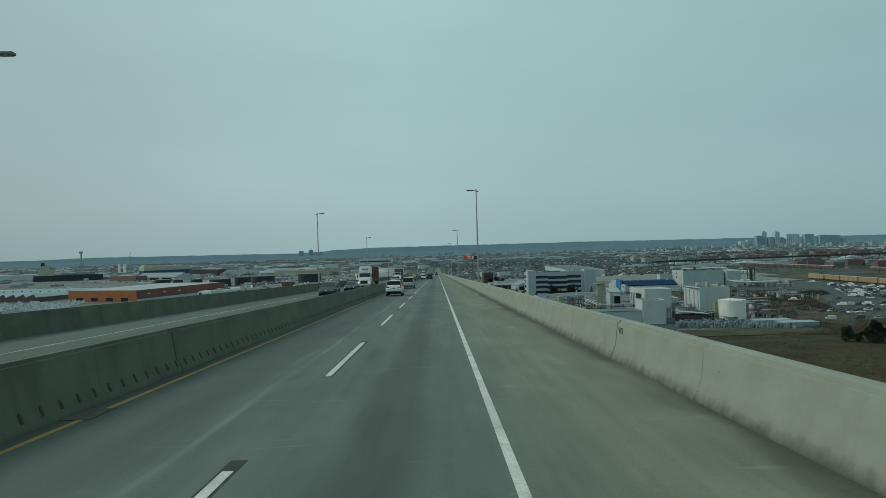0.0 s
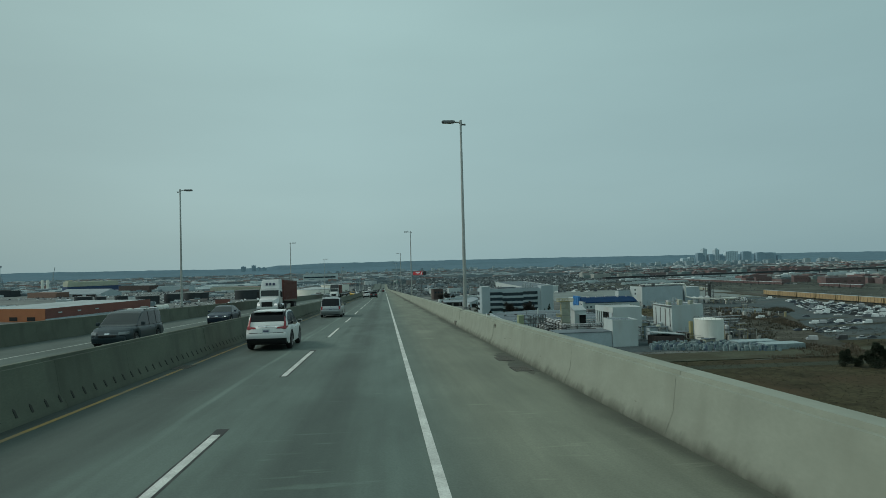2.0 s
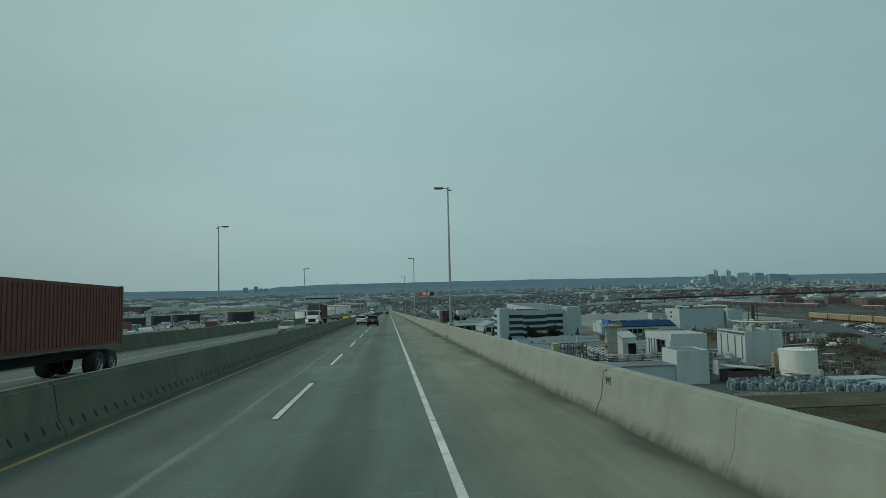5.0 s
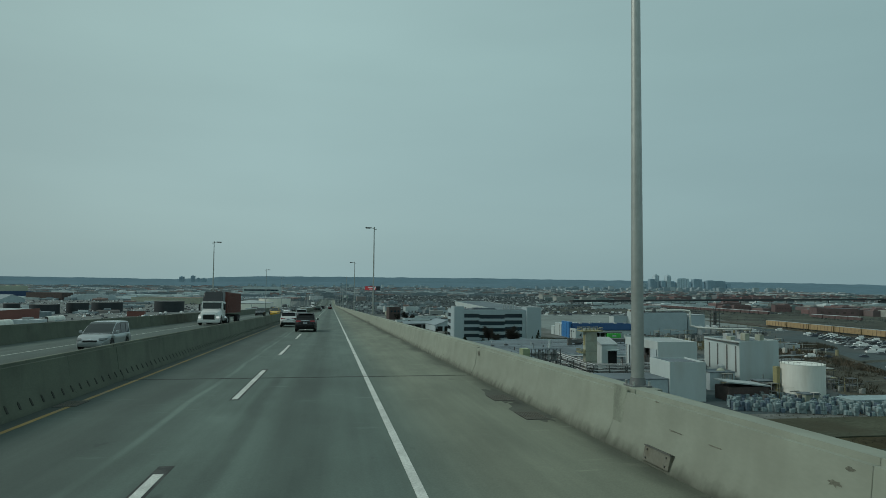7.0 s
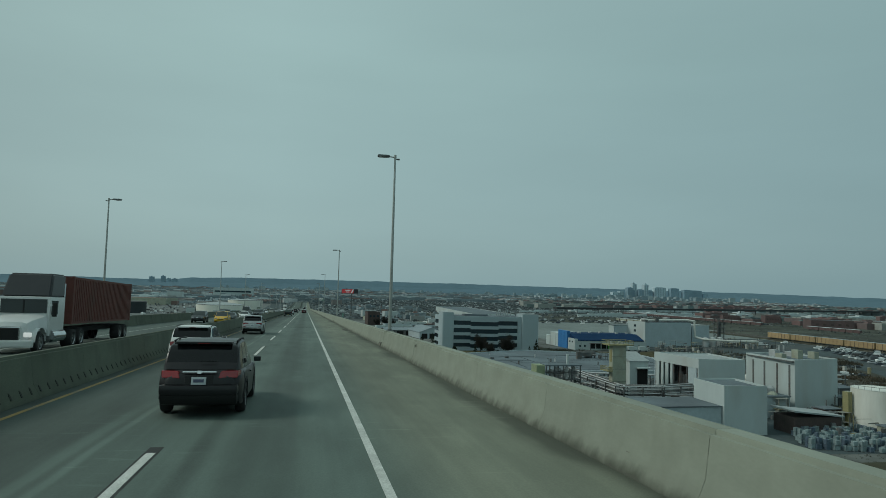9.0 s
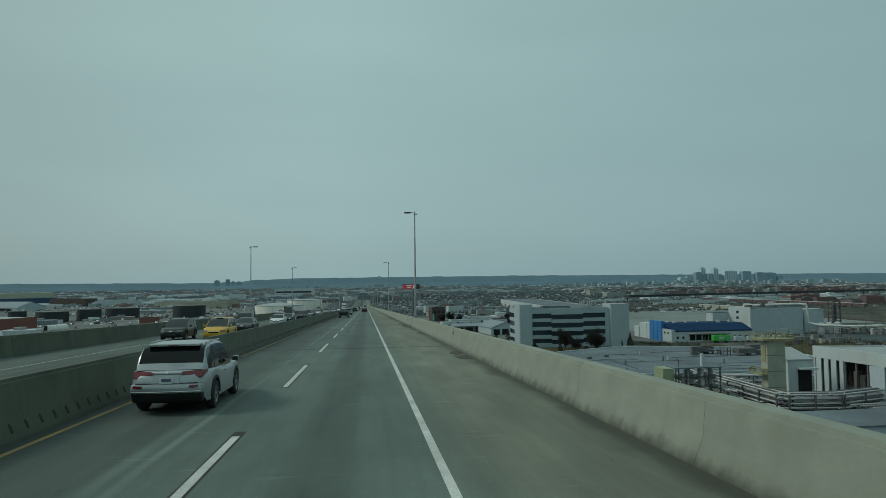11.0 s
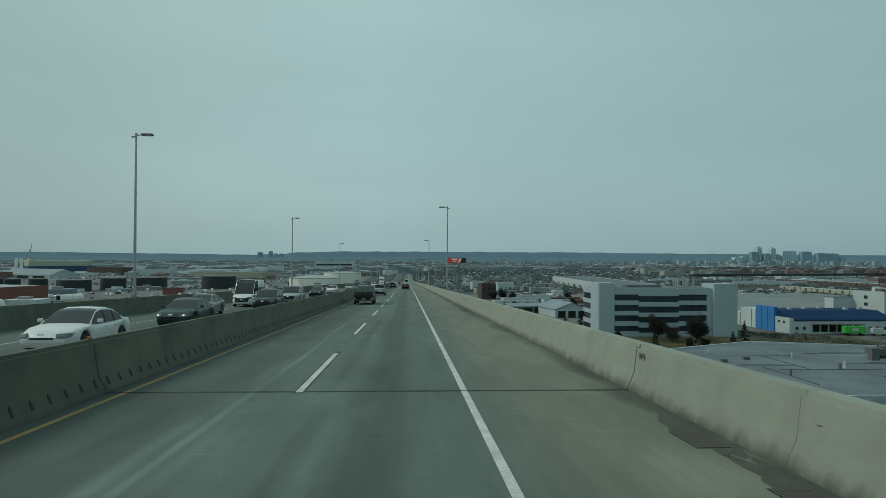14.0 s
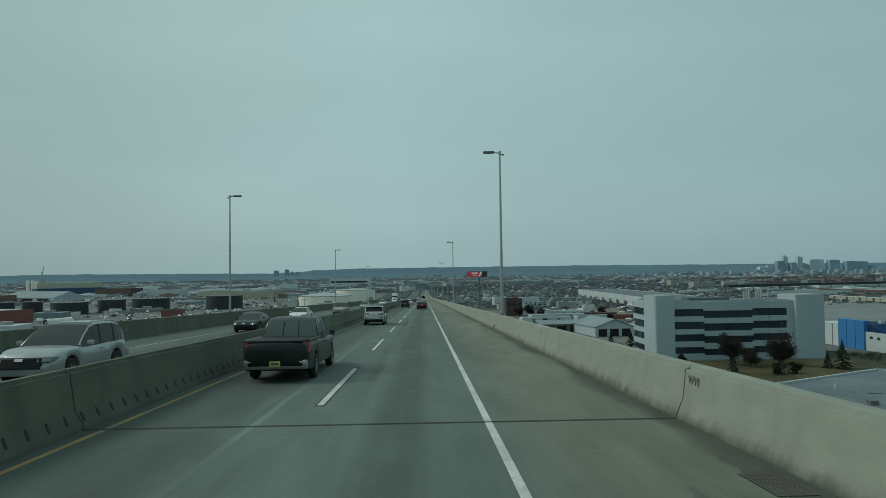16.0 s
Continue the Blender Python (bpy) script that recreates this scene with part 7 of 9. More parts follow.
for x, y, zt in ((-26, 1150, -18), (-42, 850, -16), (-30, 1000, -19), (-64, 700, -22)):
    mp_ = thing("utility_pole", "thin steel utility mast beyond the parapet", "utility pole", Matrix.Translation((x, y, 0)), "utility masts")
    bm = bmesh.new()
    tube(bm, (0, 0, GROUND), (0, 0, zt), 0.28, 0.16, 8)
    part("mast", bm, M_GALV, mp_)
    part("crossarm", box(-1.6, 1.6, -0.1, 0.1, zt - 0.9, zt - 0.7), M_GALV, mp_)


# ---- plants near the plant and the office ----
def conifer(x, y, h, seed):
    r = random.Random(seed)
    t = thing("conifer", "small dark conifer standing on the lawn", "tree", Matrix.Translation((x, y, GROUND)), "lawn conifers")
    bm = bmesh.new()
    tube(bm, (0, 0, 0), (0, 0, h), 0.18, 0.03, 8)
    part("trunk", bm, M_TWIGS, t)
    bm = bmesh.new()
    for i in range(90):
        z = h * (0.1 + 0.88 * (i / 90))
        rad = (h - z) * 0.34 * r.uniform(0.7, 1.15) + 0.1
        a = r.random() * 6.28
        p, q = Vector((0, 0, z + 0.2)), Vector((math.cos(a) * rad, math.sin(a) * rad, z - 0.25 * rad))
        sd = Vector((-math.sin(a), math.cos(a), 0)) * rad * 0.4
        bm.faces.new([bm.verts.new(c) for c in (p, q + sd, q * 1.1, q - sd)])
    part("crown", bm, M_EVERGREEN, t, "ragged dark needle crown")
    return t


def bare_tree(x, y, h, spread, seed, mat=M_TWIGS, name="bare_tree", label="leafless tree with a dense brown twig crown", z0=GROUND):
    """A tapered trunk, forking limbs and a crown of many thin twig slivers with gaps."""
    r = random.Random(seed)
    t = thing(name, label, "tree", Matrix.Translation((x, y, z0)))
    bm = bmesh.new()
    tube(bm, (0, 0, 0), (0, 0, h * 0.4), h * 0.025, h * 0.016, 8)
    tips = []
    for i in range(7):
        a = i * 0.9 + r.random()
        e = Vector((math.cos(a) * spread * r.uniform(0.35, 0.7), math.sin(a) * spread * r.uniform(0.35, 0.7), h * r.uniform(0.35, 0.95)))
        s = Vector((0, 0, h * r.uniform(0.08, 0.3)))
        tube(bm, s, e, h * 0.012, h * 0.004, 5)
        tips.append((s, e))
    part("trunk", bm, M_TWIGS, t)
    bm = bmesh.new()
    for i in range(5200):
        s, e = tips[i % 7]
        p = s.lerp(e, r.uniform(0.35, 1.05)) + Vector((r.gauss(0, 0.15), r.gauss(0, 0.15), r.gauss(0, 0.10))) * spread
        d = Vector((r.gauss(0, 1), r.gauss(0, 1), r.gauss(0.4, 0.8))).normalized() * h * r.uniform(0.05, 0.12)
        w = Vector((r.gauss(0, 1), r.gauss(0, 1), r.gauss(0, 1))).normalized() * h * 0.013
        bm.faces.new([bm.verts.new(c) for c in (p - w, p + d, p + w)])
    part("crown", bm, mat, t, "open crown of fine twigs")
    return t


for i, (x, y, h) in enumerate(((93.5, 548, 6.0), (131.5, 554, 9.0), (80, 604, 8.5), (74.5, 612, 7.0), (128, 556, 5), (83, 598, 6))):
    conifer(x, y, h, 50 + i)
bare_tree(101.5, 566, 10.5, 5.5, 61)
bare_tree(116.5, 563, 11.0, 6.5, 62)
bare_tree(105, 560, 6.5, 4.5, 63)
bare_tree(120, 568, 7.0, 4.5, 64)
for i, (x, y, h) in enumerate(((66, 806, 8), (74, 812, 9), (80, 800, 7), (70, 720, 6), (112, 742, 6), (126, 812, 7))):
    bare_tree(x, y, h, h * 0.6, 240 + i, name="yard_tree", label="small leafless tree in a roadside yard")
quad_building("lot_shed", "long low grey shed at the edge of the car lot", rect(262, 282, 512, 518, -20), GROUND, GROUND + 3.4, M_GREY_WALL, M_ROOF_GREY, 0.2, "shed")


def bush(x, y, w, h, seed, mat=M_EVERGREEN, label="rounded dark evergreen shrub", name="shrub", n=900, leaf=0.045):
    r = random.Random(seed)
    lobes = [(Vector((r.uniform(-0.28, 0.28) * w, r.uniform(-0.25, 0.25) * w, h * (0.24 + 0.13 * q))), r.uniform(0.17, 0.27) * w * (1.1 - 0.11 * q)) for q in range(6)]
    t = thing(name, label, "shrub", Matrix.Translation((x, y, GROUND)))
    bm = bmesh.new()
    for i in range(4):
        tube(bm, (r.uniform(-0.2, 0.2), 0, 0), (r.uniform(-0.5, 0.5) * w * 0.5, r.uniform(-0.5, 0.5) * w * 0.4, h * 0.6), 0.08, 0.03, 5)
    part("stems", bm, M_TWIGS, t)
    bm = bmesh.new()
    for i in range(n):
        c, rad = lobes[i % 6]
        p = c + Vector((r.gauss(0, 1), r.gauss(0, 1), r.gauss(0, 1))).normalized() * rad * r.uniform(0.5, 1.15)
        p.z = max(0.1, p.z)
        u = Vector((r.gauss(0, 1), r.gauss(0, 1), r.gauss(0, 1))).normalized() * w * leaf
        v = Vector((r.gauss(0, 1), r.gauss(0, 1), r.gauss(0, 1))).normalized() * w * leaf
        bm.faces.new([bm.verts.new(c) for c in (p - u, p + v, p + u, p - v)])
    part("foliage", bm, mat, t)
    return t


bush(106, 545, 5.5, 3.4, 71)
bush(112, 546, 5.0, 3.2, 72)
bush(87, 570, 6.0, 2.6, 73)
for i, (x, y, w, h) in enumerate(((173.5, 274.5, 6.5, 6.6), (180.5, 268.5, 9.5, 9.6), (186.5, 271, 7.5, 8.2), (177, 272, 5, 4.6), (195, 262, 8, 7))):
    bush(x, y, w, h, 80 + i, M_EVERGREEN, "big dark evergreen thicket in the brown scrub", "evergreen_thicket", 3000, 0.028)


def scrub(name, label, seed, n, outline, size, mat):
    """Ground-hugging dead scrub: many small upright slivers and clumps in one mesh."""
    r = random.Random(seed)
    (x0, x1), (y0, y1) = outline
    vs, fs = [], []
    for _ in range(n):
        x, y = r.uniform(x0, x1), r.uniform(y0, y1)
        if noise.noise(Vector((x * 0.03, y * 0.03, seed))) < -0.12:
            continue
        s = r.uniform(*size)
        for q in range(7):
            b = len(vs)
            a, t = r.random() * 6.283, r.random() * 3.1416
            rad = s * 0.5 * r.random()
            cx, cy = x + rad * math.cos(a), y + rad * math.sin(a)
            w, lean = s * r.uniform(0.03, 0.07), s * r.uniform(0.1, 0.45)
            vs += [(cx - w * math.cos(t), cy - w * math.sin(t), GROUND), (cx + w * math.cos(t), cy + w * math.sin(t), GROUND), (cx + lean * math.cos(a), cy + lean * math.sin(a), GROUND + s * r.uniform(0.35, 0.75))]
            fs.append((b, b + 1, b + 2))
    me = bpy.data.meshes.new(name)
    me.from_pydata(vs, [], fs)
    me.materials.append(mat)
    return tagged(new(name, me), label, "scrub", kind="stuff")


trees_far("strip_brush", "rusty bare brush and saplings beside the car lot", 97, 2200, ((172, 268), (206, 306), 300, 560), (0.8, 2.8), M_BRUSH_RED)
trees_far("strip_dark_brush", "dark bare saplings beside the car lot", 98, 500, ((172, 262), (212, 312), 300, 580), (1.2, 3.6), M_BRUSH)
trees_far("lot_brush", "dark bare thicket in the middle of the car lot", 99, 240, ((284, 292), (306, 322), 506, 540), (1.4, 3.4), M_BRUSH)
trees_far("lot_verge_brush", "thin dead brush on the verges of the car lot", 100, 200, ((230, 262), (262, 345), 352, 428), (0.6, 1.5), M_BRUSH)
trees_far("bank_brush", "thin bare bushes on the bank by the office", 101, 130, ((146, 152), (184, 176), 545, 590), (1.0, 2.4), M_BRUSH)
trees_far("field_brush", "bare bushes over the rough field", 102, 160, ((192, 215), (232, 262), 505, 580), (0.9, 2.2), M_BRUSH)
trees_far("marsh_brush", "low dead brown brush scattered over the marsh", 91, 900, ((62, 62), (330, 330), 110, 300), (0.2, 0.7), M_BRUSH)
trees_far("marsh_reeds", "rusty dry reed clumps in the marsh", 92, 800, ((75, 75), (330, 330), 130, 330), (0.3, 0.9), M_BRUSH_RED)
scrub("marsh_grass", "matted dead grass and stalks over the marsh", 95, 17000, ((62, 300), (110, 330)), (0.25, 0.95), M_BRUSH)
scrub("rusty_reed_bank", "bank of rusty reeds behind the stacked totes", 96, 1500, ((158, 205), (296, 345)), (0.8, 2.6), M_BRUSH_RED)
scrub("lot_edge_scrub", "bare brush between the plant yard and the car lot", 93, 1900, ((185, 240), (330, 560)), (0.4, 1.3), M_BRUSH)
scrub("lawn_edge_scrub", "dry brown shrubs along the lawn", 94, 700, ((80, 200), (505, 528)), (0.5, 1.4), M_BRUSH_RED)

# ---- vehicles ----
M_TYRE = surf("tyre_rubber", (0.020, 0.020, 0.020), 0.85, var=0.1, scale=2, grain=20, gvar=0.1, bump=0.0)
M_RIM = surf("alloy_rim", (0.42, 0.43, 0.44), 0.35, 0.8, var=0.1, scale=3, bump=0.0)
M_CAR_GLASS = glass_dark("car_window_glass", (0.026, 0.034, 0.034))
M_REAR_GLASS = glass_dark("dark_privacy_glass", (0.007, 0.008, 0.009))
M_CAB_GLASS = glass_dark("greenish_cab_glass", (0.085, 0.112, 0.102))
M_TRIM = surf("black_plastic_trim", (0.015, 0.0155, 0.016), 0.6, bump=0.0)
M_TAIL = plain("red_tail_lens", (0.22, 0.012, 0.016), 0.2, coat=0.5, emit=0.035)
M_TAIL_OFF = plain("dull_red_lens", (0.16, 0.012, 0.015), 0.2, coat=0.5)
M_HEAD = plain("clear_head_lens", (0.20, 0.225, 0.23), 0.15, coat=0.5)
M_HEAD_ON = plain("lit_headlamp", (0.75, 0.77, 0.74), 0.2, emit=0.5)
M_CHROME = plain("chrome_trim", (0.62, 0.63, 0.64), 0.15, 1.0)
M_PLATE = plain("white_number_plate", (0.42, 0.46, 0.48), 0.5)
M_PLATE_Y = plain("yellow_number_plate", (0.52, 0.42, 0.10), 0.5)
M_INK_BAR = plain("plate_ink", (0.06, 0.07, 0.12), 0.6)
M_UNDER = plain("dark_underbody", (0.012, 0.012, 0.012), 0.9)


def paint(name, c, rough=0.36, metal=0.0):
    return surf(name, c, rough, metal, var=0.05, scale=0.8, grain=60, gvar=0.03, bump=0.0, coat=0.1, stain=tuple(0.75 * v + 0.02 for v in c), stain_amt=0.4, stain_scale=1.4)


P_WHITE = paint("white_car_paint", (0.66, 0.67, 0.66))
P_SILVER = paint("silver_car_paint", (0.36, 0.38, 0.39), 0.3, 0.45)
P_PALE = paint("pale_silver_car_paint", (0.36, 0.39, 0.40), 0.28, 0.35)
P_BLACK = paint("black_car_paint", (0.014, 0.014, 0.016))
P_DKGREEN = paint("dark_green_car_paint", (0.007, 0.012, 0.011))
P_MAROON = paint("dark_maroon_car_paint", (0.045, 0.010, 0.012))
P_BLUE = paint("navy_blue_car_paint", (0.014, 0.024, 0.044))
P_GREY = paint("charcoal_car_paint", (0.050, 0.056, 0.060), 0.3, 0.4)
P_BEIGE = paint("pale_beige_car_paint", (0.34, 0.34, 0.29), 0.3, 0.4)
P_TEAL = paint("dark_teal_car_paint", (0.020, 0.035, 0.042))
P_TAXI = paint("taxi_yellow_paint", (0.62, 0.36, 0.03))


def lerp_list(pts, u):
    """Smooth value along a short list of (place, value)."""
    if u <= pts[0][0]:
        return pts[0][1]
    for (a, p), (b, q) in zip(pts, pts[1:]):
        if u <= b:
            k = (u - a) / (b - a)
            return p + (q - p) * k
    return pts[-1][1]


def grid_parts(rows, classify, mats, names, parent):
    """Skins a grid of points; each quad goes to the part that classify(i, j) names."""
    bms = {}
    for i in range(len(rows) - 1):
        for j in range(len(rows[0]) - 1):
            key = classify(i, j)
            if key is None:
                continue
            bm = bms.setdefault(key, (bmesh.new(), {}))
            vs = []
            for a, b in ((i, j), (i, j + 1), (i + 1, j + 1), (i + 1, j)):
                if (a, b) not in bm[1]:
                    bm[1][(a, b)] = bm[0].verts.new(rows[a][b])
                vs.append(bm[1][(a, b)])
            bm[0].faces.new(vs)
    out = {}
    for key, (bm, _) in bms.items():
        bmesh.ops.recalc_face_normals(bm, faces=bm.faces[:])
        out[key] = part(names.get(key, key), bm, mats[key], parent, smooth=True)
    return out


def wheel(parent, x, y, r, w, side, rim=M_RIM):
    """A tyre with rounded shoulders, a dished rim with five spokes and a hub."""
    bm = bmesh.new()
    prof = [(0.62 * r, 0.0), (0.9 * r, 0.0), (0.985 * r, 0.18 * w), (r, 0.4 * w), (r, 0.6 * w), (0.985 * r, 0.82 * w), (0.9 * r, w), (0.62 * r, w)]
    n = 28
    rings = []
    for q, d in prof:
        rings.append([bm.verts.new((side * (d - w), q * math.cos(2 * math.pi * i / n), q * math.sin(2 * math.pi * i / n))) for i in range(n)])
    for a, b in zip(rings, rings[1:]):
        for i in range(n):
            bm.faces.new((a[i], a[(i + 1) % n], b[(i + 1) % n], b[i]))
    bmesh.ops.recalc_face_normals(bm, faces=bm.faces[:])
    tyre = part("wheel", bm, M_TYRE, parent, "black tyre", smooth=True)
    tyre.location = (x, y, r)
    bm = bmesh.new()
    tube(bm, (side * (-0.45 * w), 0, 0), (side * (-0.32 * w), 0, 0), 0.64 * r, 0.64 * r, 24)
    part("rim_well", bm, M_TRIM, tyre)
    bm = bmesh.new()
    for k in range(5):
        a = 2 * math.pi * k / 5
        c, s = math.cos(a), math.sin(a)
        for off in (-0.5, 0.5):
            t = Vector((0, -s, c)) * r * 0.10
            p, q = Vector((0, c, s)) * r * 0.12, Vector((0, c, s)) * r * 0.62 + Vector((0, -s, c)) * r * 0.12 * off * 2
            x0, x1 = side * -0.28 * w, side * -0.10 * w
            vs = [bm.verts.new(v + Vector((xx, 0, 0))) for xx in (x0, x1) for v in (p - t * 0.6, q - t * 0.5, q + t * 0.5, p + t * 0.6)]
            for f in ((0, 1, 2, 3), (7, 6, 5, 4), (0, 4, 5, 1), (1, 5, 6, 2), (2, 6, 7, 3), (3, 7, 4, 0)):
                bm.faces.new([vs[z] for z in f])
    tube(bm, (side * (-0.3 * w), 0, 0), (side * (-0.06 * w), 0, 0), 0.15 * r, 0.13 * r, 12)
    outer = [[bm.verts.new((side * xx, q * math.cos(2 * math.pi * i / 24), q * math.sin(2 * math.pi * i / 24))) for i in range(24)] for q, xx in ((0.66 * r, -0.02 * w), (0.585 * r, -0.10 * w), (0.585 * r, -0.30 * w))]
    for a, b in zip(outer, outer[1:]):
        for i in range(24):
            bm.faces.new((a[i], a[(i + 1) % 24], b[(i + 1) % 24], b[i]))
    bmesh.ops.recalc_face_normals(bm, faces=bm.faces[:])
    part("rim", bm, rim, tyre, "spoked alloy rim", smooth=True)


CAR_KINDS = {
    # length, width, height, wheelbase, wheel radius, clearance, rear overhang, hood line (u, z), roof line (u, z): u from tail 0 to nose 1
    "suv": dict(L=4.58, W=1.86, H=1.68, wb=2.66, r=0.355, cl=0.24, ro=0.98,
                belt=[(0, 0.97), (0.02, 1.05), (0.12, 1.06), (0.3, 1.03), (0.62, 0.98), (0.70, 1.02), (0.84, 0.98), (0.95, 0.88), (1, 0.70)],
                roof=[(0.012, 1.05), (0.045, 1.20), (0.085, 1.40), (0.125, 1.565), (0.165, 1.625), (0.24, 1.665), (0.36, 1.68), (0.48, 1.66), (0.54, 1.59), (0.63, 1.30), (0.70, 1.03)], pillars=[0.235, 0.425], rearglass="hatch"),
    "minivan": dict(L=5.1, W=1.95, H=1.75, wb=2.98, r=0.34, cl=0.20, ro=1.1,
                    belt=[(0, 0.95), (0.02, 1.02), (0.6, 0.98), (0.76, 1.00), (0.88, 0.94), (0.96, 0.82), (1, 0.66)],
                    roof=[(0.012, 1.02), (0.035, 1.40), (0.06, 1.66), (0.12, 1.73), (0.4, 1.75), (0.55, 1.70), (0.61, 1.60), (0.70, 1.28), (0.77, 1.01)], pillars=[0.24, 0.44], rearglass="hatch"),
    "sedan": dict(L=4.85, W=1.83, H=1.45, wb=2.78, r=0.33, cl=0.17, ro=1.05,
                  belt=[(0, 0.86), (0.03, 0.98), (0.16, 1.00), (0.3, 0.94), (0.62, 0.90), (0.70, 0.93), (0.86, 0.84), (0.96, 0.74), (1, 0.58)],
                  roof=[(0.17, 1.0), (0.22, 1.18), (0.29, 1.36), (0.36, 1.43), (0.46, 1.45), (0.53, 1.41), (0.57, 1.35), (0.64, 1.14), (0.71, 0.93)], pillars=[0.335, 0.475], rearglass="sedan"),
    "coupe": dict(L=5.04, W=1.90, H=1.47, wb=3.05, r=0.36, cl=0.16, ro=1.02,
                  belt=[(0, 0.92), (0.02, 1.08), (0.14, 1.08), (0.3, 1.00), (0.62, 0.94), (0.70, 0.96), (0.88, 0.90), (0.97, 0.80), (1, 0.60)],
                  roof=[(0.15, 1.08), (0.20, 1.22), (0.27, 1.38), (0.35, 1.45), (0.45, 1.47), (0.52, 1.42), (0.56, 1.36), (0.63, 1.14), (0.69, 0.96)], pillars=[0.33, 0.47], rearglass="sedan"),
    "pickup": dict(L=5.75, W=2.0, H=1.85, wb=3.55, r=0.385, cl=0.34, ro=1.22,
                   belt=[(0, 1.16), (0.01, 1.22), (0.355, 1.20), (0.40, 1.16), (0.70, 1.14), (0.78, 1.14), (0.92, 1.08), (0.98, 0.98), (1, 0.74)],
                   roof=[(0.365, 1.18), (0.385, 1.50), (0.41, 1.76), (0.45, 1.83), (0.53, 1.85), (0.595, 1.80), (0.625, 1.72), (0.68, 1.42), (0.725, 1.15)], pillars=[0.455, 0.545], rearglass="pickup"),
    "van": dict(L=5.9, W=2.0, H=2.55, wb=3.66, r=0.345, cl=0.22, ro=1.2,
                belt=[(0, 1.15), (0.02, 1.28), (0.70, 1.25), (0.84, 1.22), (0.92, 1.08), (0.97, 0.95), (1, 0.68)],
                roof=[(0.008, 1.28), (0.012, 2.0), (0.03, 2.46), (0.08, 2.54), (0.6, 2.55), (0.68, 2.50), (0.73, 2.36), (0.80, 1.80), (0.86, 1.20)], pillars=[0.30, 0.56], rearglass="hatch"),
}


def wide_box(*v):
    """A bevelled box cut into short lengths across, so that it can follow a bowed panel."""
    bm = box(*v)
    long_ = [e for e in bm.edges if abs(e.verts[0].co.x - e.verts[1].co.x) > 0.3]
    bmesh.ops.subdivide_edges(bm, edges=long_, cuts=10, use_grid_fill=True)
    return bm


def round_ends(t, L, W, lean, belt, bowed):
    """Bows the tail and nose of a car in plan, leans the tail forward above the bumper and tucks it in below."""
    seen = set()
    for o in t.children_recursive:
        q, still = o, True
        while q is not t:
            still &= q.location.length < 1e-6
            q = q.parent
        if not still or o.data is None or o.data.name in seen:
            continue
        seen.add(o.data.name)
        for v in o.data.vertices:
            x, y, z = v.co
            bow = min(1.0, abs(x) / W)
            if y < 0.5:
                k = min(1.0, (0.5 - y) / 0.5)
                up = max(0.0, min(1.0, (z - 0.62) / (belt - 0.62)))
                tuck = max(0.0, 0.50 - z) * 0.5
                v.co.y = y + k * (bowed * bow ** 2.6 + lean * up * up + tuck)
            elif y > L - 0.7:
                k = min(1.0, (y - L + 0.7) / 0.7)
                v.co.y = y - k * (0.17 * bow ** 2.4 + max(0.0, z - 0.62) * 0.45 + max(0.0, 0.42 - z) * 0.4)


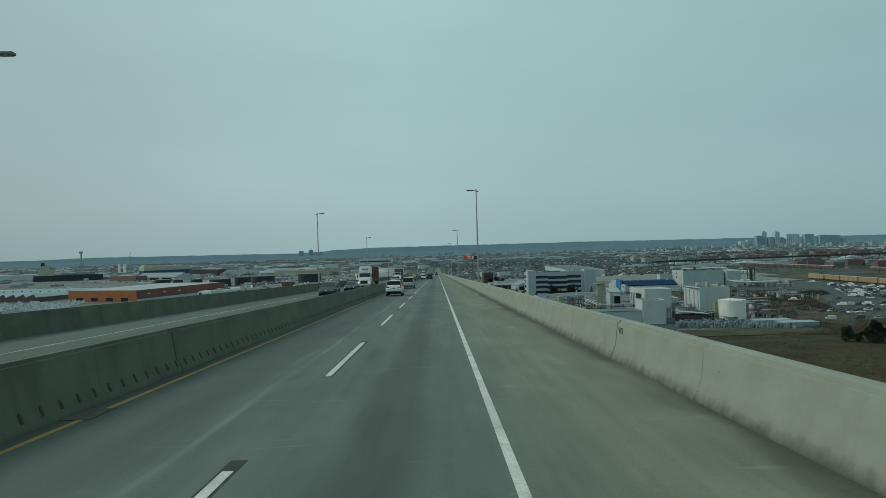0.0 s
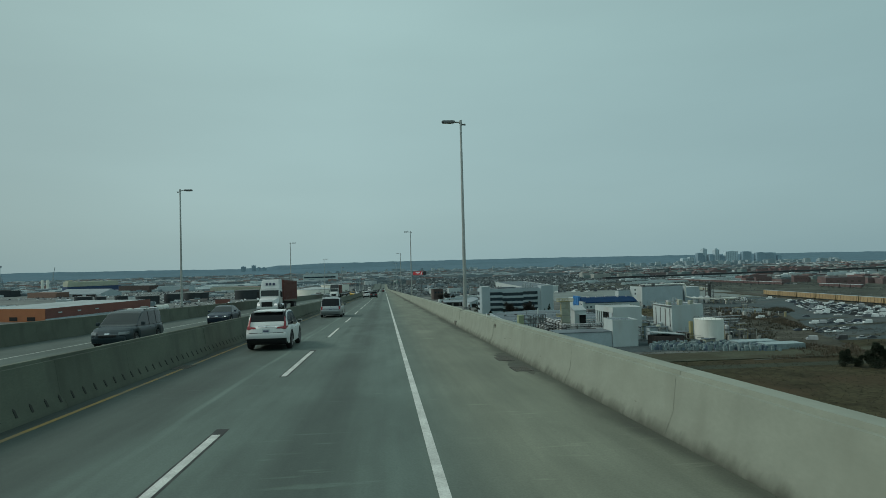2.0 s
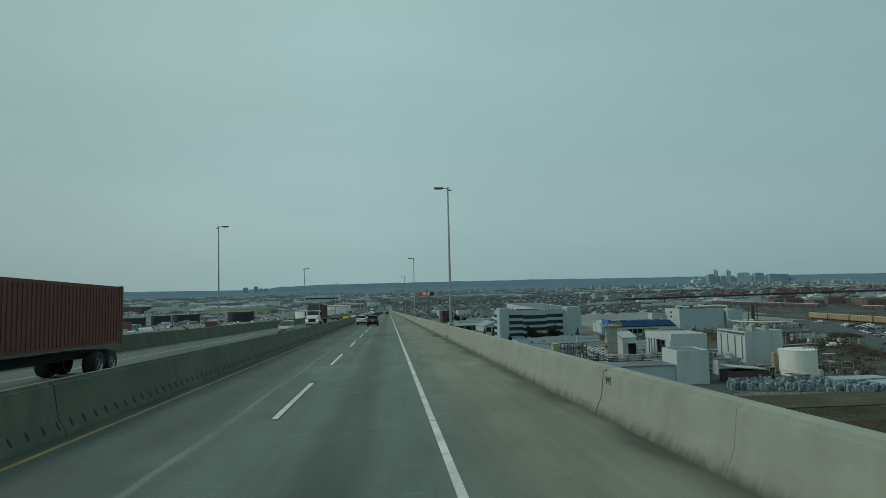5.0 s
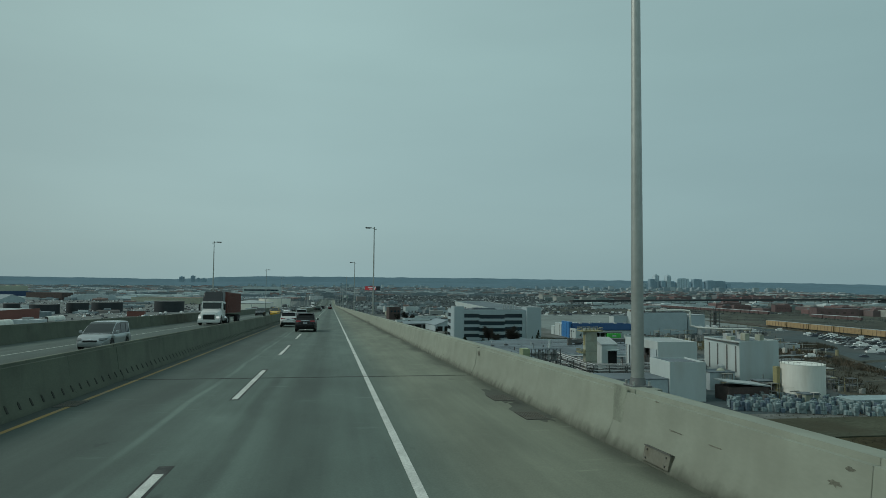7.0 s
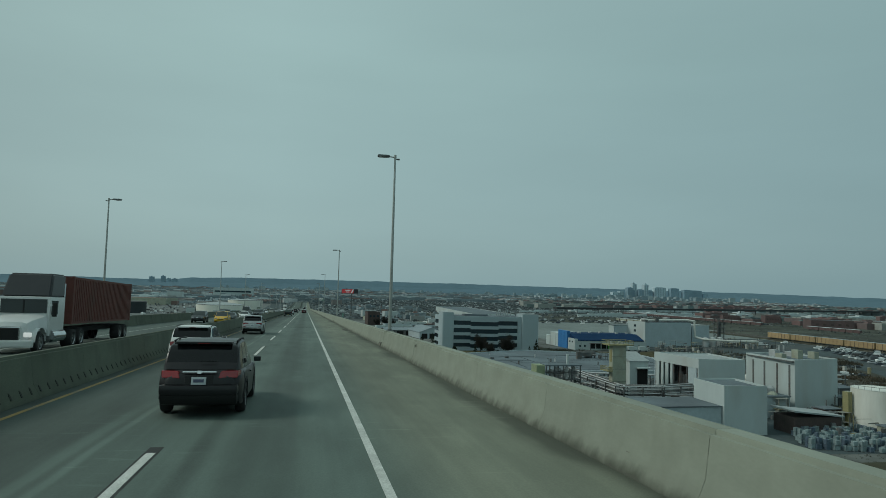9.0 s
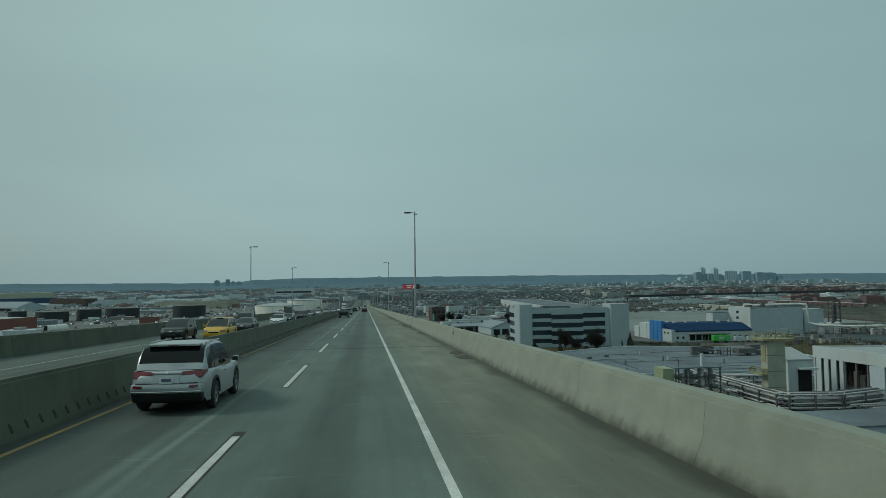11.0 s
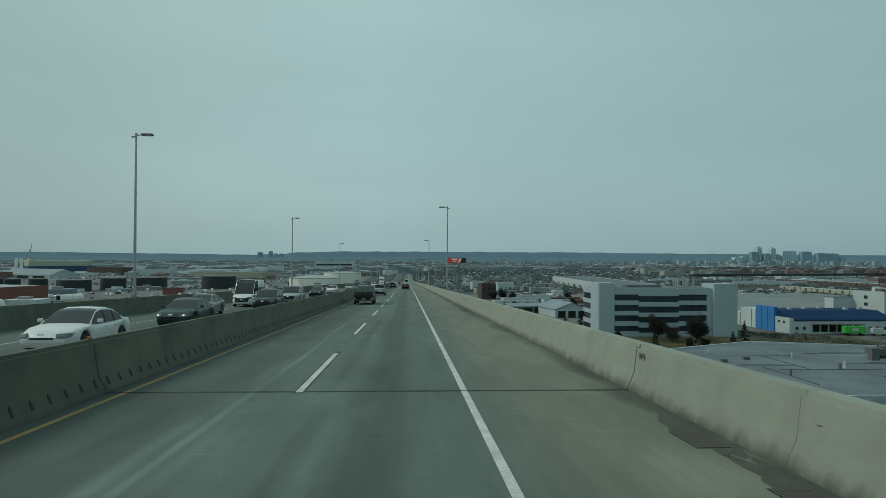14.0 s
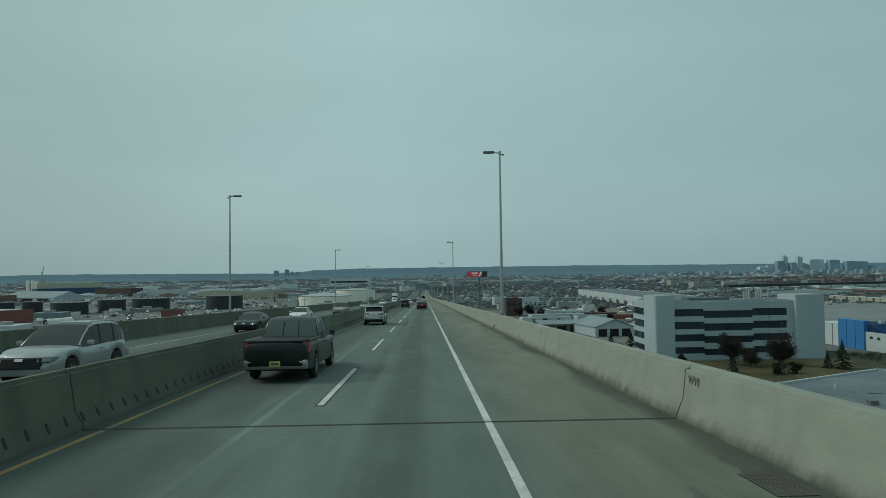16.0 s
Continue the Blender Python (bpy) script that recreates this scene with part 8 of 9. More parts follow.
def car(name, label, kind, paint_m, m, category="car", scale=1.0, lights_on=False, plate=M_PLATE, dark_rear=True, lower_trim=True, brake=False, blind=False, rails=True, rear_style="suv", wide_grille=False):
    """A road car: pressed body with cut wheel arches, glazed cabin, lamps, bumpers, mirrors, plate and wheels. Nose along +y, tail at y = 0."""
    k = CAR_KINDS[kind]
    L, W, r, cl = k["L"], k["W"] / 2, k["r"], k["cl"]
    t = thing(name, label, category, m)
    t.scale = (scale,) * 3
    yr = k["ro"]
    yf = yr + k["wb"]
    ra = r * 1.16

    def low(y):
        z = cl + (0.10 if y < 0.12 or y > L - 0.12 else 0.0)
        for c in (yr, yf):
            if abs(y - c) < ra:
                z = max(z, r + math.sqrt(ra * ra - (y - c) ** 2) * 0.98)
        return z

    def half(y):
        u = y / L
        if kind == "pickup" and u < 0.3:
            return W * lerp_list([(0, 0.94), (0.02, 0.97), (0.1, 1.0)], u)
        return W * lerp_list([(0, 0.80), (0.012, 0.885), (0.035, 0.94), (0.08, 0.98), (0.18, 1.0), (0.3, 1.0), (0.75, 1.0), (0.9, 0.965), (0.96, 0.90), (0.99, 0.78), (1, 0.66)], u)

    ys = sorted(set([round(L * i / 44, 4) for i in range(45)] + [round(c + ra * q, 4) for c in (yr, yf) for q in (-1.0, -0.98, -0.9, -0.7, -0.45, -0.2, 0.2, 0.45, 0.7, 0.9, 0.98, 1.0)] + [0.02, 0.06, L - 0.05, L - 0.02]))
    rows = []
    for y in ys:
        zt, zb, w = lerp_list(k["belt"], y / L), low(y), half(y)
        sh = zb + (zt - zb) * 0.62
        ring = [(0, zb), (w * 0.90, zb), (w * 0.975, zb + 0.03), (w * 0.99, zb + (sh - zb) * 0.5), (w, sh), (w * 0.985, zb + (zt - zb) * 0.80), (w * 0.945, zt - 0.05), (w * 0.90, zt - 0.012), (w * 0.60, zt + 0.012), (0, zt + 0.02)]
        rows.append([Vector((-x, y, z)) for x, z in ring[::-1]] + [Vector((x, y, z)) for x, z in ring[1:]])
    nr = len(rows[0]) - 1
    trim_h = 2 if lower_trim else 0

    def cls(i, j):
        a = min(j, nr - 1 - j)          # 0 top centre ... 8 underside
        if a >= 8:
            return "underbody"
        if lower_trim and a == 7:
            return "sill_trim"
        return "body"

    grid_parts(rows, cls, {"body": paint_m, "sill_trim": M_TRIM, "underbody": M_UNDER}, {}, t)
    # rounded tail and nose panels
    for idx, sg, bulge, nm in ((0, -1, 0.10, "tail_panel"), (-1, 1, 0.10, "nose_panel")):
        ring = rows[idx]
        zc = sum(v.z for v in ring) / len(ring)
        yc = ring[0].y
        caps = []
        for q, d in ((1.0, 0.0), (0.985, 0.25), (0.95, 0.5), (0.86, 0.78), (0.6, 0.96), (0.25, 1.0), (0.02, 1.0)):
            caps.append([Vector((v.x * q, yc + sg * bulge * d, zc + (v.z - zc) * q)) for v in ring])

        grid_parts(caps, lambda i, j, nm=nm: nm, {nm: paint_m}, {}, t)
    bm = bmesh.new()
    bx(bm, -W * 0.8, W * 0.8, 0.25, L - 0.25, cl + 0.02, cl + 0.45)
    part("chassis", bm, M_UNDER, t)
    # cabin
    roof = k["roof"]
    u0, u1 = roof[0][0], roof[-1][0]
    us = sorted(set([u0 + (u1 - u0) * i / 26 for i in range(27)] + [p[0] for p in roof] + [q + d for q in k["pillars"] for d in (-0.012, 0.012)]))
    rows = []
    zmax = max(z for _, z in roof)
    for u in us:
        zr, zb = lerp_list(roof, u), lerp_list(k["belt"], u) - 0.015
        zr = max(zr, zb + 0.012)
        w = half(u * L)
        f = (zr - zb) / (zmax - 0.95)
        wt = w * (0.925 - {"van": 0.08, "suv": 0.135, "minivan": 0.12}.get(kind, 0.19) * f)
        ring = [(w * 0.925, zb), (w * 0.925 + (wt - w * 0.925) * 0.5, zb + (zr - zb) * 0.5), (wt, zr - 0.085 * f), (wt * 0.955, zr - 0.03 * f), (wt * 0.8, zr), (0, zr + 0.02 * f)]
        rows.append([Vector((-x, u * L, z)) for x, z in ring] + [Vector((x, u * L, z)) for x, z in ring[-2::-1]])
    n2 = len(rows[0]) - 1
    top_u = [p[0] for p in roof if p[1] > zmax - 0.11]
    ra_, rb_ = top_u[0], top_u[-1]
    ws = [p[0] for p in roof][-4]

    def ccls(i, j):
        a = min(j, n2 - 1 - j)
        um = (us[i] + us[i + 1]) / 2
        if a >= 3:
            if um > ws:
                return "windscreen"
            if um < ra_ and k["rearglass"] != "van":
                zr = lerp_list(roof, um)
                if zr < lerp_list(roof, u0) + (0.15 if kind == "suv" else 0.10) and k["rearglass"] != "sedan":
                    return "roof"
                return "rear_window"
            return "roof"
        if a == 2:
            return "roof"
        if any(abs(um - q) <= 0.0125 for q in k["pillars"]):
            return "pillar"
        if um < u0 + 0.035 * (2.2 if k["rearglass"] == "hatch" else 1.0) or um > u1 - 0.02:
            return "roof"
        if blind and um < k["pillars"][-1]:
            return "roof"
        return "side_window" if j < n2 / 2 else "side_window_"

    glass_r = M_REAR_GLASS if dark_rear else M_CAB_GLASS
    grid_parts(rows, ccls, {"windscreen": M_CAR_GLASS, "rear_window": glass_r, "side_window": glass_r, "side_window_": glass_r, "roof": paint_m, "pillar": M_TRIM}, {"side_window_": "side_window"}, t)
    # lamps, bumpers, plates
    w0 = half(0.05)
    zb = lerp_list(k["belt"], 0.02)
    tall = kind in ("minivan", "van", "pickup")
    for s in (-1, 1):
        bm = bmesh.new()

        def slab(quad, deep=0.10):
            """A lamp lens: four corners (x share of half width, y, z) facing back, with depth."""
            a = [bm.verts.new((s * w0 * x, y - 0.035, z)) for x, y, z in quad]
            b = [bm.verts.new((s * w0 * x * 0.985, y + deep, z)) for x, y, z in quad]
            bm.faces.new(a)
            bm.faces.new(b[::-1])
            for p in range(4):
                q = (p + 1) % 4
                bm.faces.new((a[p], b[p], b[q], a[q]))

        if rear_style == "tall":
            slab(((0.82, -0.05, zb - 0.36), (1.01, 0.03, zb - 0.34), (1.01, 0.06, zb - 0.02), (0.84, -0.02, zb - 0.03)))
            slab(((1.0, 0.02, zb - 0.34), (1.055, 0.20, zb - 0.30), (1.05, 0.20, zb - 0.04), (1.0, 0.05, zb - 0.03)), 0.06)
        elif rear_style == "boomerang":
            slab(((0.50, -0.09, zb - 0.13), (1.0, -0.01, zb - 0.16), (1.0, 0.0, zb - 0.03), (0.58, -0.075, zb - 0.06)))
            slab(((0.995, -0.01, zb - 0.15), (1.055, 0.24, zb - 0.10), (1.05, 0.24, zb - 0.03), (0.995, 0.0, zb - 0.03)), 0.06)
            slab(((0.86, -0.02, zb - 0.06), (1.0, 0.02, zb - 0.06), (0.905, 0.32, zb + 0.36), (0.865, 0.30, zb + 0.36)), 0.12)
        elif rear_style == "strip":
            slab(((0.04, -0.085, zb - 0.19), (1.0, 0.0, zb - 0.19), (1.0, 0.0, zb - 0.08), (0.04, -0.08, zb - 0.10)))
        elif rear_style == "slant":
            slab(((0.40, -0.085, zb - 0.09), (0.99, 0.0, zb - 0.19), (1.0, 0.0, zb - 0.02), (0.44, -0.07, zb - 0.03)))
            slab(((0.985, -0.005, zb - 0.19), (1.06, 0.34, zb - 0.09), (1.055, 0.34, zb - 0.01), (0.99, 0.0, zb - 0.02)), 0.06)
            slab(((0.66, -0.15, cl + 0.40), (0.93, -0.13, cl + 0.40), (0.93, -0.13, cl + 0.47), (0.66, -0.15, cl + 0.46)), 0.06)
        else:
            slab(((0.50, -0.085, zb - 0.17), (0.99, 0.0, zb - 0.17), (1.0, 0.0, zb - 0.02), (0.55, -0.07, zb - 0.02)))
            slab(((0.985, -0.01, zb - 0.14), (1.055, 0.22, zb - 0.12), (1.05, 0.22, zb - 0.02), (0.99, 0.0, zb - 0.02)), 0.06)
        bmesh.ops.recalc_face_normals(bm, faces=bm.faces[:])
        bmesh.ops.bevel(bm, geom=bm.edges[:], offset=0.012, segments=2, affect="EDGES")
        bmesh.ops.recalc_face_normals(bm, faces=bm.faces[:])
        part("tail_light", bm, M_TAIL if brake else M_TAIL_OFF, t, "red tail lamp", smooth=True)
        wn_ = half(L - 0.22)
        zn = lerp_list(k["belt"], 0.96)
        bm = bmesh.new()
        prism(bm, [(s * wn_ * 0.54, L + 0.13), (s * wn_ * 0.90, L + 0.06), (s * wn_ * 1.025, L - 0.40), (s * wn_ * 0.72, L - 0.25)][::-s], zn - 0.175, zn - 0.04)
        bmesh.ops.bevel(bm, geom=bm.edges[:], offset=0.02, segments=2, affect="EDGES")
        bmesh.ops.recalc_face_normals(bm, faces=bm.faces[:])
        lens = part("headlight", bm, M_HEAD, t, "clear headlamp", smooth=True)
        if lights_on:
            bm = bmesh.new()
            tube(bm, (s * wn_ * 0.76, L - 0.05, zn - 0.105), (s * wn_ * 0.76, L + 0.112, zn - 0.105), 0.052, 0.052, 14)
            part("bulb", bm, M_HEAD_ON, lens, "lit round headlamp bulb")
        mu = roof[-2][0]
        wm = half(mu * L)
        zm = lerp_list(k["belt"], mu)
        bm = box(-0.095, 0.095, -0.045, 0.075, -0.065, 0.065, 0.032)
        mir = part("side_mirror", bm, P_BLACK if kind == "pickup" else paint_m, t, smooth=True)
        mir.location = (s * (wm + 0.10), mu * L, zm + 0.11)
        mir.scale = (1, 1, 1.3 if tall else 1)
        part("mirror_glass", box(-0.08, 0.08, -0.05, -0.042, -0.05, 0.05), M_CAR_GLASS, mir)
        for q, c in ((0, yr), (1, yf)):
            wheel(t, s * (half(c) + 0.005), c, r, 0.225, s)
            if lower_trim:
                # black cladding round the wheel arch
                bm = bmesh.new()
                arcs = []
                for z_ in range(15):
                    a = math.pi * (z_ / 14)
                    cc, ss = math.cos(a), math.sin(a)
                    hx = half(c + ra * cc)
                    arcs.append([bm.verts.new((s * xx, c + rr_ * cc, r + rr_ * ss * 0.98)) for rr_, xx in ((ra * 0.96, hx - 0.03), (ra * 0.98, hx + 0.012), (ra * 1.15, hx + 0.010), (ra * 1.17, hx - 0.03))])
                for A, B in zip(arcs, arcs[1:]):
                    for z_ in range(3):
                        bm.faces.new((A[z_], A[z_ + 1], B[z_ + 1], B[z_]))
                bmesh.ops.recalc_face_normals(bm, faces=bm.faces[:])
                part("arch_trim", bm, M_TRIM, t, smooth=True)
        for uu in k["pillars"]:
            if uu * L > yr + 0.3:
                hnd = part("door_handle", box(-0.02, 0.02, -0.09, 0.09, -0.018, 0.018, 0.012), paint_m if kind != "pickup" else M_TRIM, t)
                hnd.location = (s * (half(uu * L) + 0.012), uu * L + 0.05, lerp_list(k["belt"], uu) - 0.14)
    wb_ = half(0.1)
    bm = wide_box(-wb_ * 0.97, wb_ * 0.97, -0.125 if kind == "suv" and lower_trim else -0.085, 0.2, cl + 0.05, cl + (0.30 if kind == "suv" and lower_trim else 0.34 if kind == "pickup" else 0.27), 0.06)
    bum = part("rear_bumper", bm, M_RIM if kind == "pickup" else M_TRIM if lower_trim else paint_m, t, smooth=True)
    if kind == "pickup":
        part("bumper_strip", box(-wb_ * 0.95, wb_ * 0.95, -0.075, -0.04, cl + 0.25, cl + 0.33, 0.01), M_CHROME, bum, "thin chrome bumper strip")
    if lower_trim and rear_style == "slant":
        part("bumper_strip", wide_box(-wb_ * 0.95, wb_ * 0.95, -0.168, -0.07, cl + 0.285, cl + 0.33, 0.012), M_CHROME, bum)
    bm = wide_box(-wb_ * 0.86, wb_ * 0.86, L - 0.16, L + 0.10, cl + 0.06, cl + 0.34, 0.05)
    part("front_bumper", bm, M_TRIM if lower_trim else paint_m, t, smooth=True)
    gw = 0.62 if wide_grille else 0.42
    part("grille", wide_box(-W * gw, W * gw, L - 0.03, L + 0.125, cl + (0.25 if wide_grille else 0.34), lerp_list(k["belt"], 0.99) + (0.06 if wide_grille else -0.05), 0.03), M_TRIM, t, "black front grille")
    part("badge", box(-0.11, 0.11, L + 0.12, L + 0.137, cl + 0.46, cl + 0.54, 0.006), M_CHROME, t)
    pz = cl + 0.22 if kind in ("pickup",) else zb - (0.225 if kind == "suv" else 0.31 if kind == "minivan" else 0.28)
    if kind in ("suv", "minivan"):
        # the body-coloured bumper stands out below the hatch, with a shut line above it
        part("bumper_cover", wide_box(-wb_ * 0.985, wb_ * 0.985, -0.16, 0.22, cl + (0.27 if lower_trim else 0.20), cl + 0.50, 0.07), paint_m, t, smooth=True)
        part("hatch_gap", wide_box(-wb_ * 0.84, wb_ * 0.84, -0.115, -0.05, cl + 0.502, cl + 0.518), M_TRIM, t)
        part("badge", box(-0.05, 0.05, -0.135, -0.08, zb - 0.075, zb - 0.005, 0.02), M_CHROME, t)
        part("wiper", box(-0.02, 0.34, 0.10, 0.13, zb + 0.17, zb + 0.19), M_TRIM, t)
    pl = part("number_plate", box(-0.155, 0.155, -0.135, -0.06, pz - 0.08, pz + 0.08, 0.004), plate, t)
    part("plate_bar", box(-0.11, 0.11, -0.139, -0.134, pz - 0.03, pz + 0.035), M_INK_BAR, pl)
    if kind in ("suv", "minivan") and rails:
        for s in (-1, 1):
            bm = bmesh.new()
            xr = s * half(0.3 * L) * (0.745 if kind == "suv" else 0.75)
            tube(bm, (xr, 0.17 * L, k["H"] - 0.025), (xr, 0.30 * L, k["H"] + 0.012), 0.018, n=8)
            tube(bm, (xr, 0.30 * L, k["H"] + 0.012), (xr, 0.50 * L, k["H"] - 0.005), 0.018, n=8)
            for uu in (0.18, 0.30, 0.49):
                tube(bm, (xr, uu * L, k["H"] - 0.09), (xr, uu * L, k["H"] + 0.0), 0.018, n=6)
            part("roof_rail", bm, M_RIM if paint_m is P_PALE else M_TRIM, t)
        part("spoiler", box(-W * 0.66, W * 0.66, 0.44, 0.95, k["H"] - 0.085, k["H"] - 0.025, 0.025), paint_m, t, smooth=True)
        part("brake_light", box(-0.13, 0.13, 0.428, 0.442, k["H"] - 0.075, k["H"] - 0.055), M_TAIL_OFF, t)
    if kind in ("suv", "minivan"):
        part("plate_recess", box(-0.30, 0.30, -0.118, -0.05, pz - 0.11, pz + 0.12, 0.01), M_TRIM if paint_m is P_BLACK else paint_m, t)
    if kind in ("suv",) and lower_trim:
        part("hatch_line", wide_box(-wb_ * 0.42, wb_ * 0.42, -0.124, -0.06, zb - 0.045, zb - 0.02), M_CHROME, t)
    if kind == "coupe":
        part("boot_spoiler", box(-W * 0.8, W * 0.8, 0.03, 0.22, 1.13, 1.17, 0.015), paint_m, t)
    if kind == "pickup":
        # open load bed between low walls, split rear window frame, badge
        bed = part("bed_cover", box(-W * 0.84, W * 0.84, 0.05, 0.360 * L, 1.20, 1.243, 0.015), M_TRIM, t, "flat black load bed cover")
        for s in (-1, 1):
            part("bed_rail", box(s * W * 0.93 - 0.06, s * W * 0.93 + 0.06, 0.06, 0.36 * L, 1.19, 1.245, 0.02), paint_m, t)
        part("tailgate_rail", box(-W * 0.88, W * 0.88, -0.02, 0.09, 1.17, 1.235, 0.02), paint_m, t)
        for x in (-0.34, 0.34):
            bm = bmesh.new()
            tube(bm, (x * 0.75, 0.3705 * L - 0.012, 1.27), (x * 0.70, 0.4045 * L - 0.012, 1.70), 0.016, n=6)
            part("window_bar", bm, M_TRIM, t)
        part("tailgate_handle", box(-0.12, 0.12, -0.085, -0.02, 0.98, 1.04, 0.01), M_CHROME, t, "small oval badge")
    round_ends(t, L, W, 0.02 if kind == "pickup" else 0.05 if kind in ("van", "minivan") else 0.11, zb, 0.02 if kind == "pickup" else 0.085)
    return t


def on_road(x, y, heading=1, yaw=0.0):
    """Pose on the sloping road; heading 1 runs with the camera, -1 towards it (y is then the nose of the car)."""
    base = Matrix.Translation((x, y, road_z(y) + 0.004)) @ Matrix.Rotation(-SLOPE, 4, "X")
    if heading < 0:
        base = base @ Matrix.Rotation(math.pi, 4, "Z")
    return base @ Matrix.Rotation(radians(yaw), 4, "Z")


def oncoming(kind, x, nose_y):
    return on_road(x, nose_y + CAR_KINDS[kind]["L"], -1)


for g_ in (M_REAR_GLASS, M_CAB_GLASS, P_BLACK, P_DKGREEN, P_GREY, P_TEAL, P_MAROON, P_BLUE, M_TRIM):
    g_.node_tree.nodes["Principled BSDF"].inputs["Specular IOR Level"].default_value = 0.28

# carriageway of the camera
car("minivan", "silver minivan with dark rear glass on the bridge deck", "minivan", P_SILVER, on_road(-4.47, 101.4), "minivan", rear_style="tall", brake=True, lower_trim=False)
car("suv", "white compact SUV with red boomerang tail lamps", "suv", P_WHITE, on_road(-4.6, 70.3), "SUV", rear_style="boomerang", brake=True, lower_trim=True)
car("suv", "black SUV with lit tail lamps near the lane line", "suv", P_BLACK, on_road(-2.4, 210.0), "SUV", brake=True)
car("suv", "white compact SUV with slim red tail lamps", "suv", P_WHITE, on_road(-4.68, 222.7), "SUV", scale=0.97, rear_style="slant")
car("suv", "pale silver compact SUV with slim red tail lamps", "suv", P_PALE, on_road(-4.75, 255.2), "SUV", scale=0.98, rear_style="slant")
car("suv", "pale grey compact SUV well ahead in the passing lane", "suv", P_PALE, on_road(-4.6, 408.0), "SUV", scale=0.98, rear_style="slant")
car("pickup_truck", "dark green pickup truck with chrome rear bumper and yellow plate", "pickup", P_DKGREEN, on_road(-4.55, 370.6), "pickup truck", plate=M_PLATE_Y, dark_rear=False, rear_style="tall", lower_trim=False)
car("sedan", "dark maroon sporty sedan with a boot spoiler", "coupe", P_MAROON, on_road(-0.7, 470.0), "car", rear_style="strip", brake=True, lower_trim=False)
car("hatchback", "small black car far ahead on the deck", "suv", P_BLACK, on_road(-4.3, 489.0), "car", scale=0.95)
car("sedan", "white sedan far ahead on the deck", "sedan", P_WHITE, on_road(-4.4, 540.0), "car", lower_trim=False)
car("van", "tall white van far ahead on the motorway", "van", P_WHITE, on_road(-0.8, 640.0), "van", lower_trim=False)
# oncoming carriageway
car("minivan", "dark teal people carrier coming towards the camera", "minivan", P_TEAL, oncoming("minivan", -12.6, 74.2), "minivan", lower_trim=False)
car("sedan", "navy blue sedan with lit headlamps, oncoming", "sedan", P_BLUE, oncoming("sedan", -12.7, 94.5), "car", lights_on=True, lower_trim=False)
car("hatchback", "pale silver hatchback coming towards the camera", "minivan", P_PALE, oncoming("minivan", -12.5, 186.5), "car", scale=0.86, lower_trim=False, rails=False)
car("suv", "charcoal SUV coming towards the camera", "suv", P_GREY, oncoming("suv", -14.9, 291.0), "SUV")
taxi = car("taxi_van", "yellow taxi van coming towards the camera", "minivan", P_TAXI, oncoming("minivan", -11.9, 291.5), "taxi", scale=0.96, lower_trim=False, rails=False)
part("roof_sign", box(-0.3, 0.3, 2.7, 2.95, 1.75, 1.93, 0.03), M_PLATE, taxi, "pale roof sign box")
car("sedan", "grey saloon car coming towards the camera", "sedan", P_GREY, oncoming("sedan", -12.2, 305.0), "car", lower_trim=False)
car("pickup_truck", "dark grey pickup truck coming towards the camera", "pickup", P_TEAL, oncoming("pickup", -14.3, 316.0), "pickup truck", lower_trim=False)
car("sedan", "white sedan coming towards the camera", "sedan", P_WHITE, oncoming("sedan", -12.0, 328.0), "car", lower_trim=False)
car("sedan", "dark teal sedan with lit headlamps, oncoming", "sedan", P_TEAL, oncoming("sedan", -12.2, 340.0), "car", lights_on=True, lower_trim=False)
car("sedan", "pale beige sedan coming towards the camera", "sedan", P_BEIGE, oncoming("sedan", -14.4, 350.0), "car", lower_trim=False)
car("suv", "charcoal estate car with silver roof rails, oncoming", "suv", P_GREY, oncoming("suv", -11.7, 358.5), "SUV", lower_trim=False, wide_grille=True)
car("suv", "pale silver SUV with a wide dark grille, oncoming", "suv", P_PALE, oncoming("suv", -11.9, 370.9), "SUV", scale=1.07, lower_trim=False, wide_grille=True)
car("van", "white delivery van with a roof rack, oncoming", "van", P_WHITE, oncoming("van", -14.9, 364.5), "van", scale=0.95, lower_trim=False, blind=True, wide_grille=True)
van = bpy.data.objects["van.001"]
for i in range(3):
    part("sign_bar", box(-1.015, -0.985, 1.2 + 0.75 * i, 1.8 + 0.75 * i, 1.55, 1.80), M_INK_BAR, van, "blue sign lettering")
part("sign_bar", box(-1.015, -0.985, 1.2, 3.3, 1.32, 1.42), M_INK_BAR, van)
for y in (1.2, 2.6, 4.0):
    part("roof_bar", box(-0.85, 0.85, y - 0.03, y + 0.03, 2.56, 2.66), M_TRIM, van)
car("sedan", "black sedan with lit headlamps, oncoming", "sedan", P_BLACK, oncoming("sedan", -13.3, 399.0), "car", lights_on=True, lower_trim=False)
car("sedan", "white sedan in the far oncoming lane", "sedan", P_WHITE, oncoming("sedan", -13.4, 419.0), "car", lower_trim=False)
car("minivan", "beige minivan coming towards the camera", "minivan", P_BEIGE, oncoming("minivan", -12.6, 446.0), "minivan", lower_trim=False)
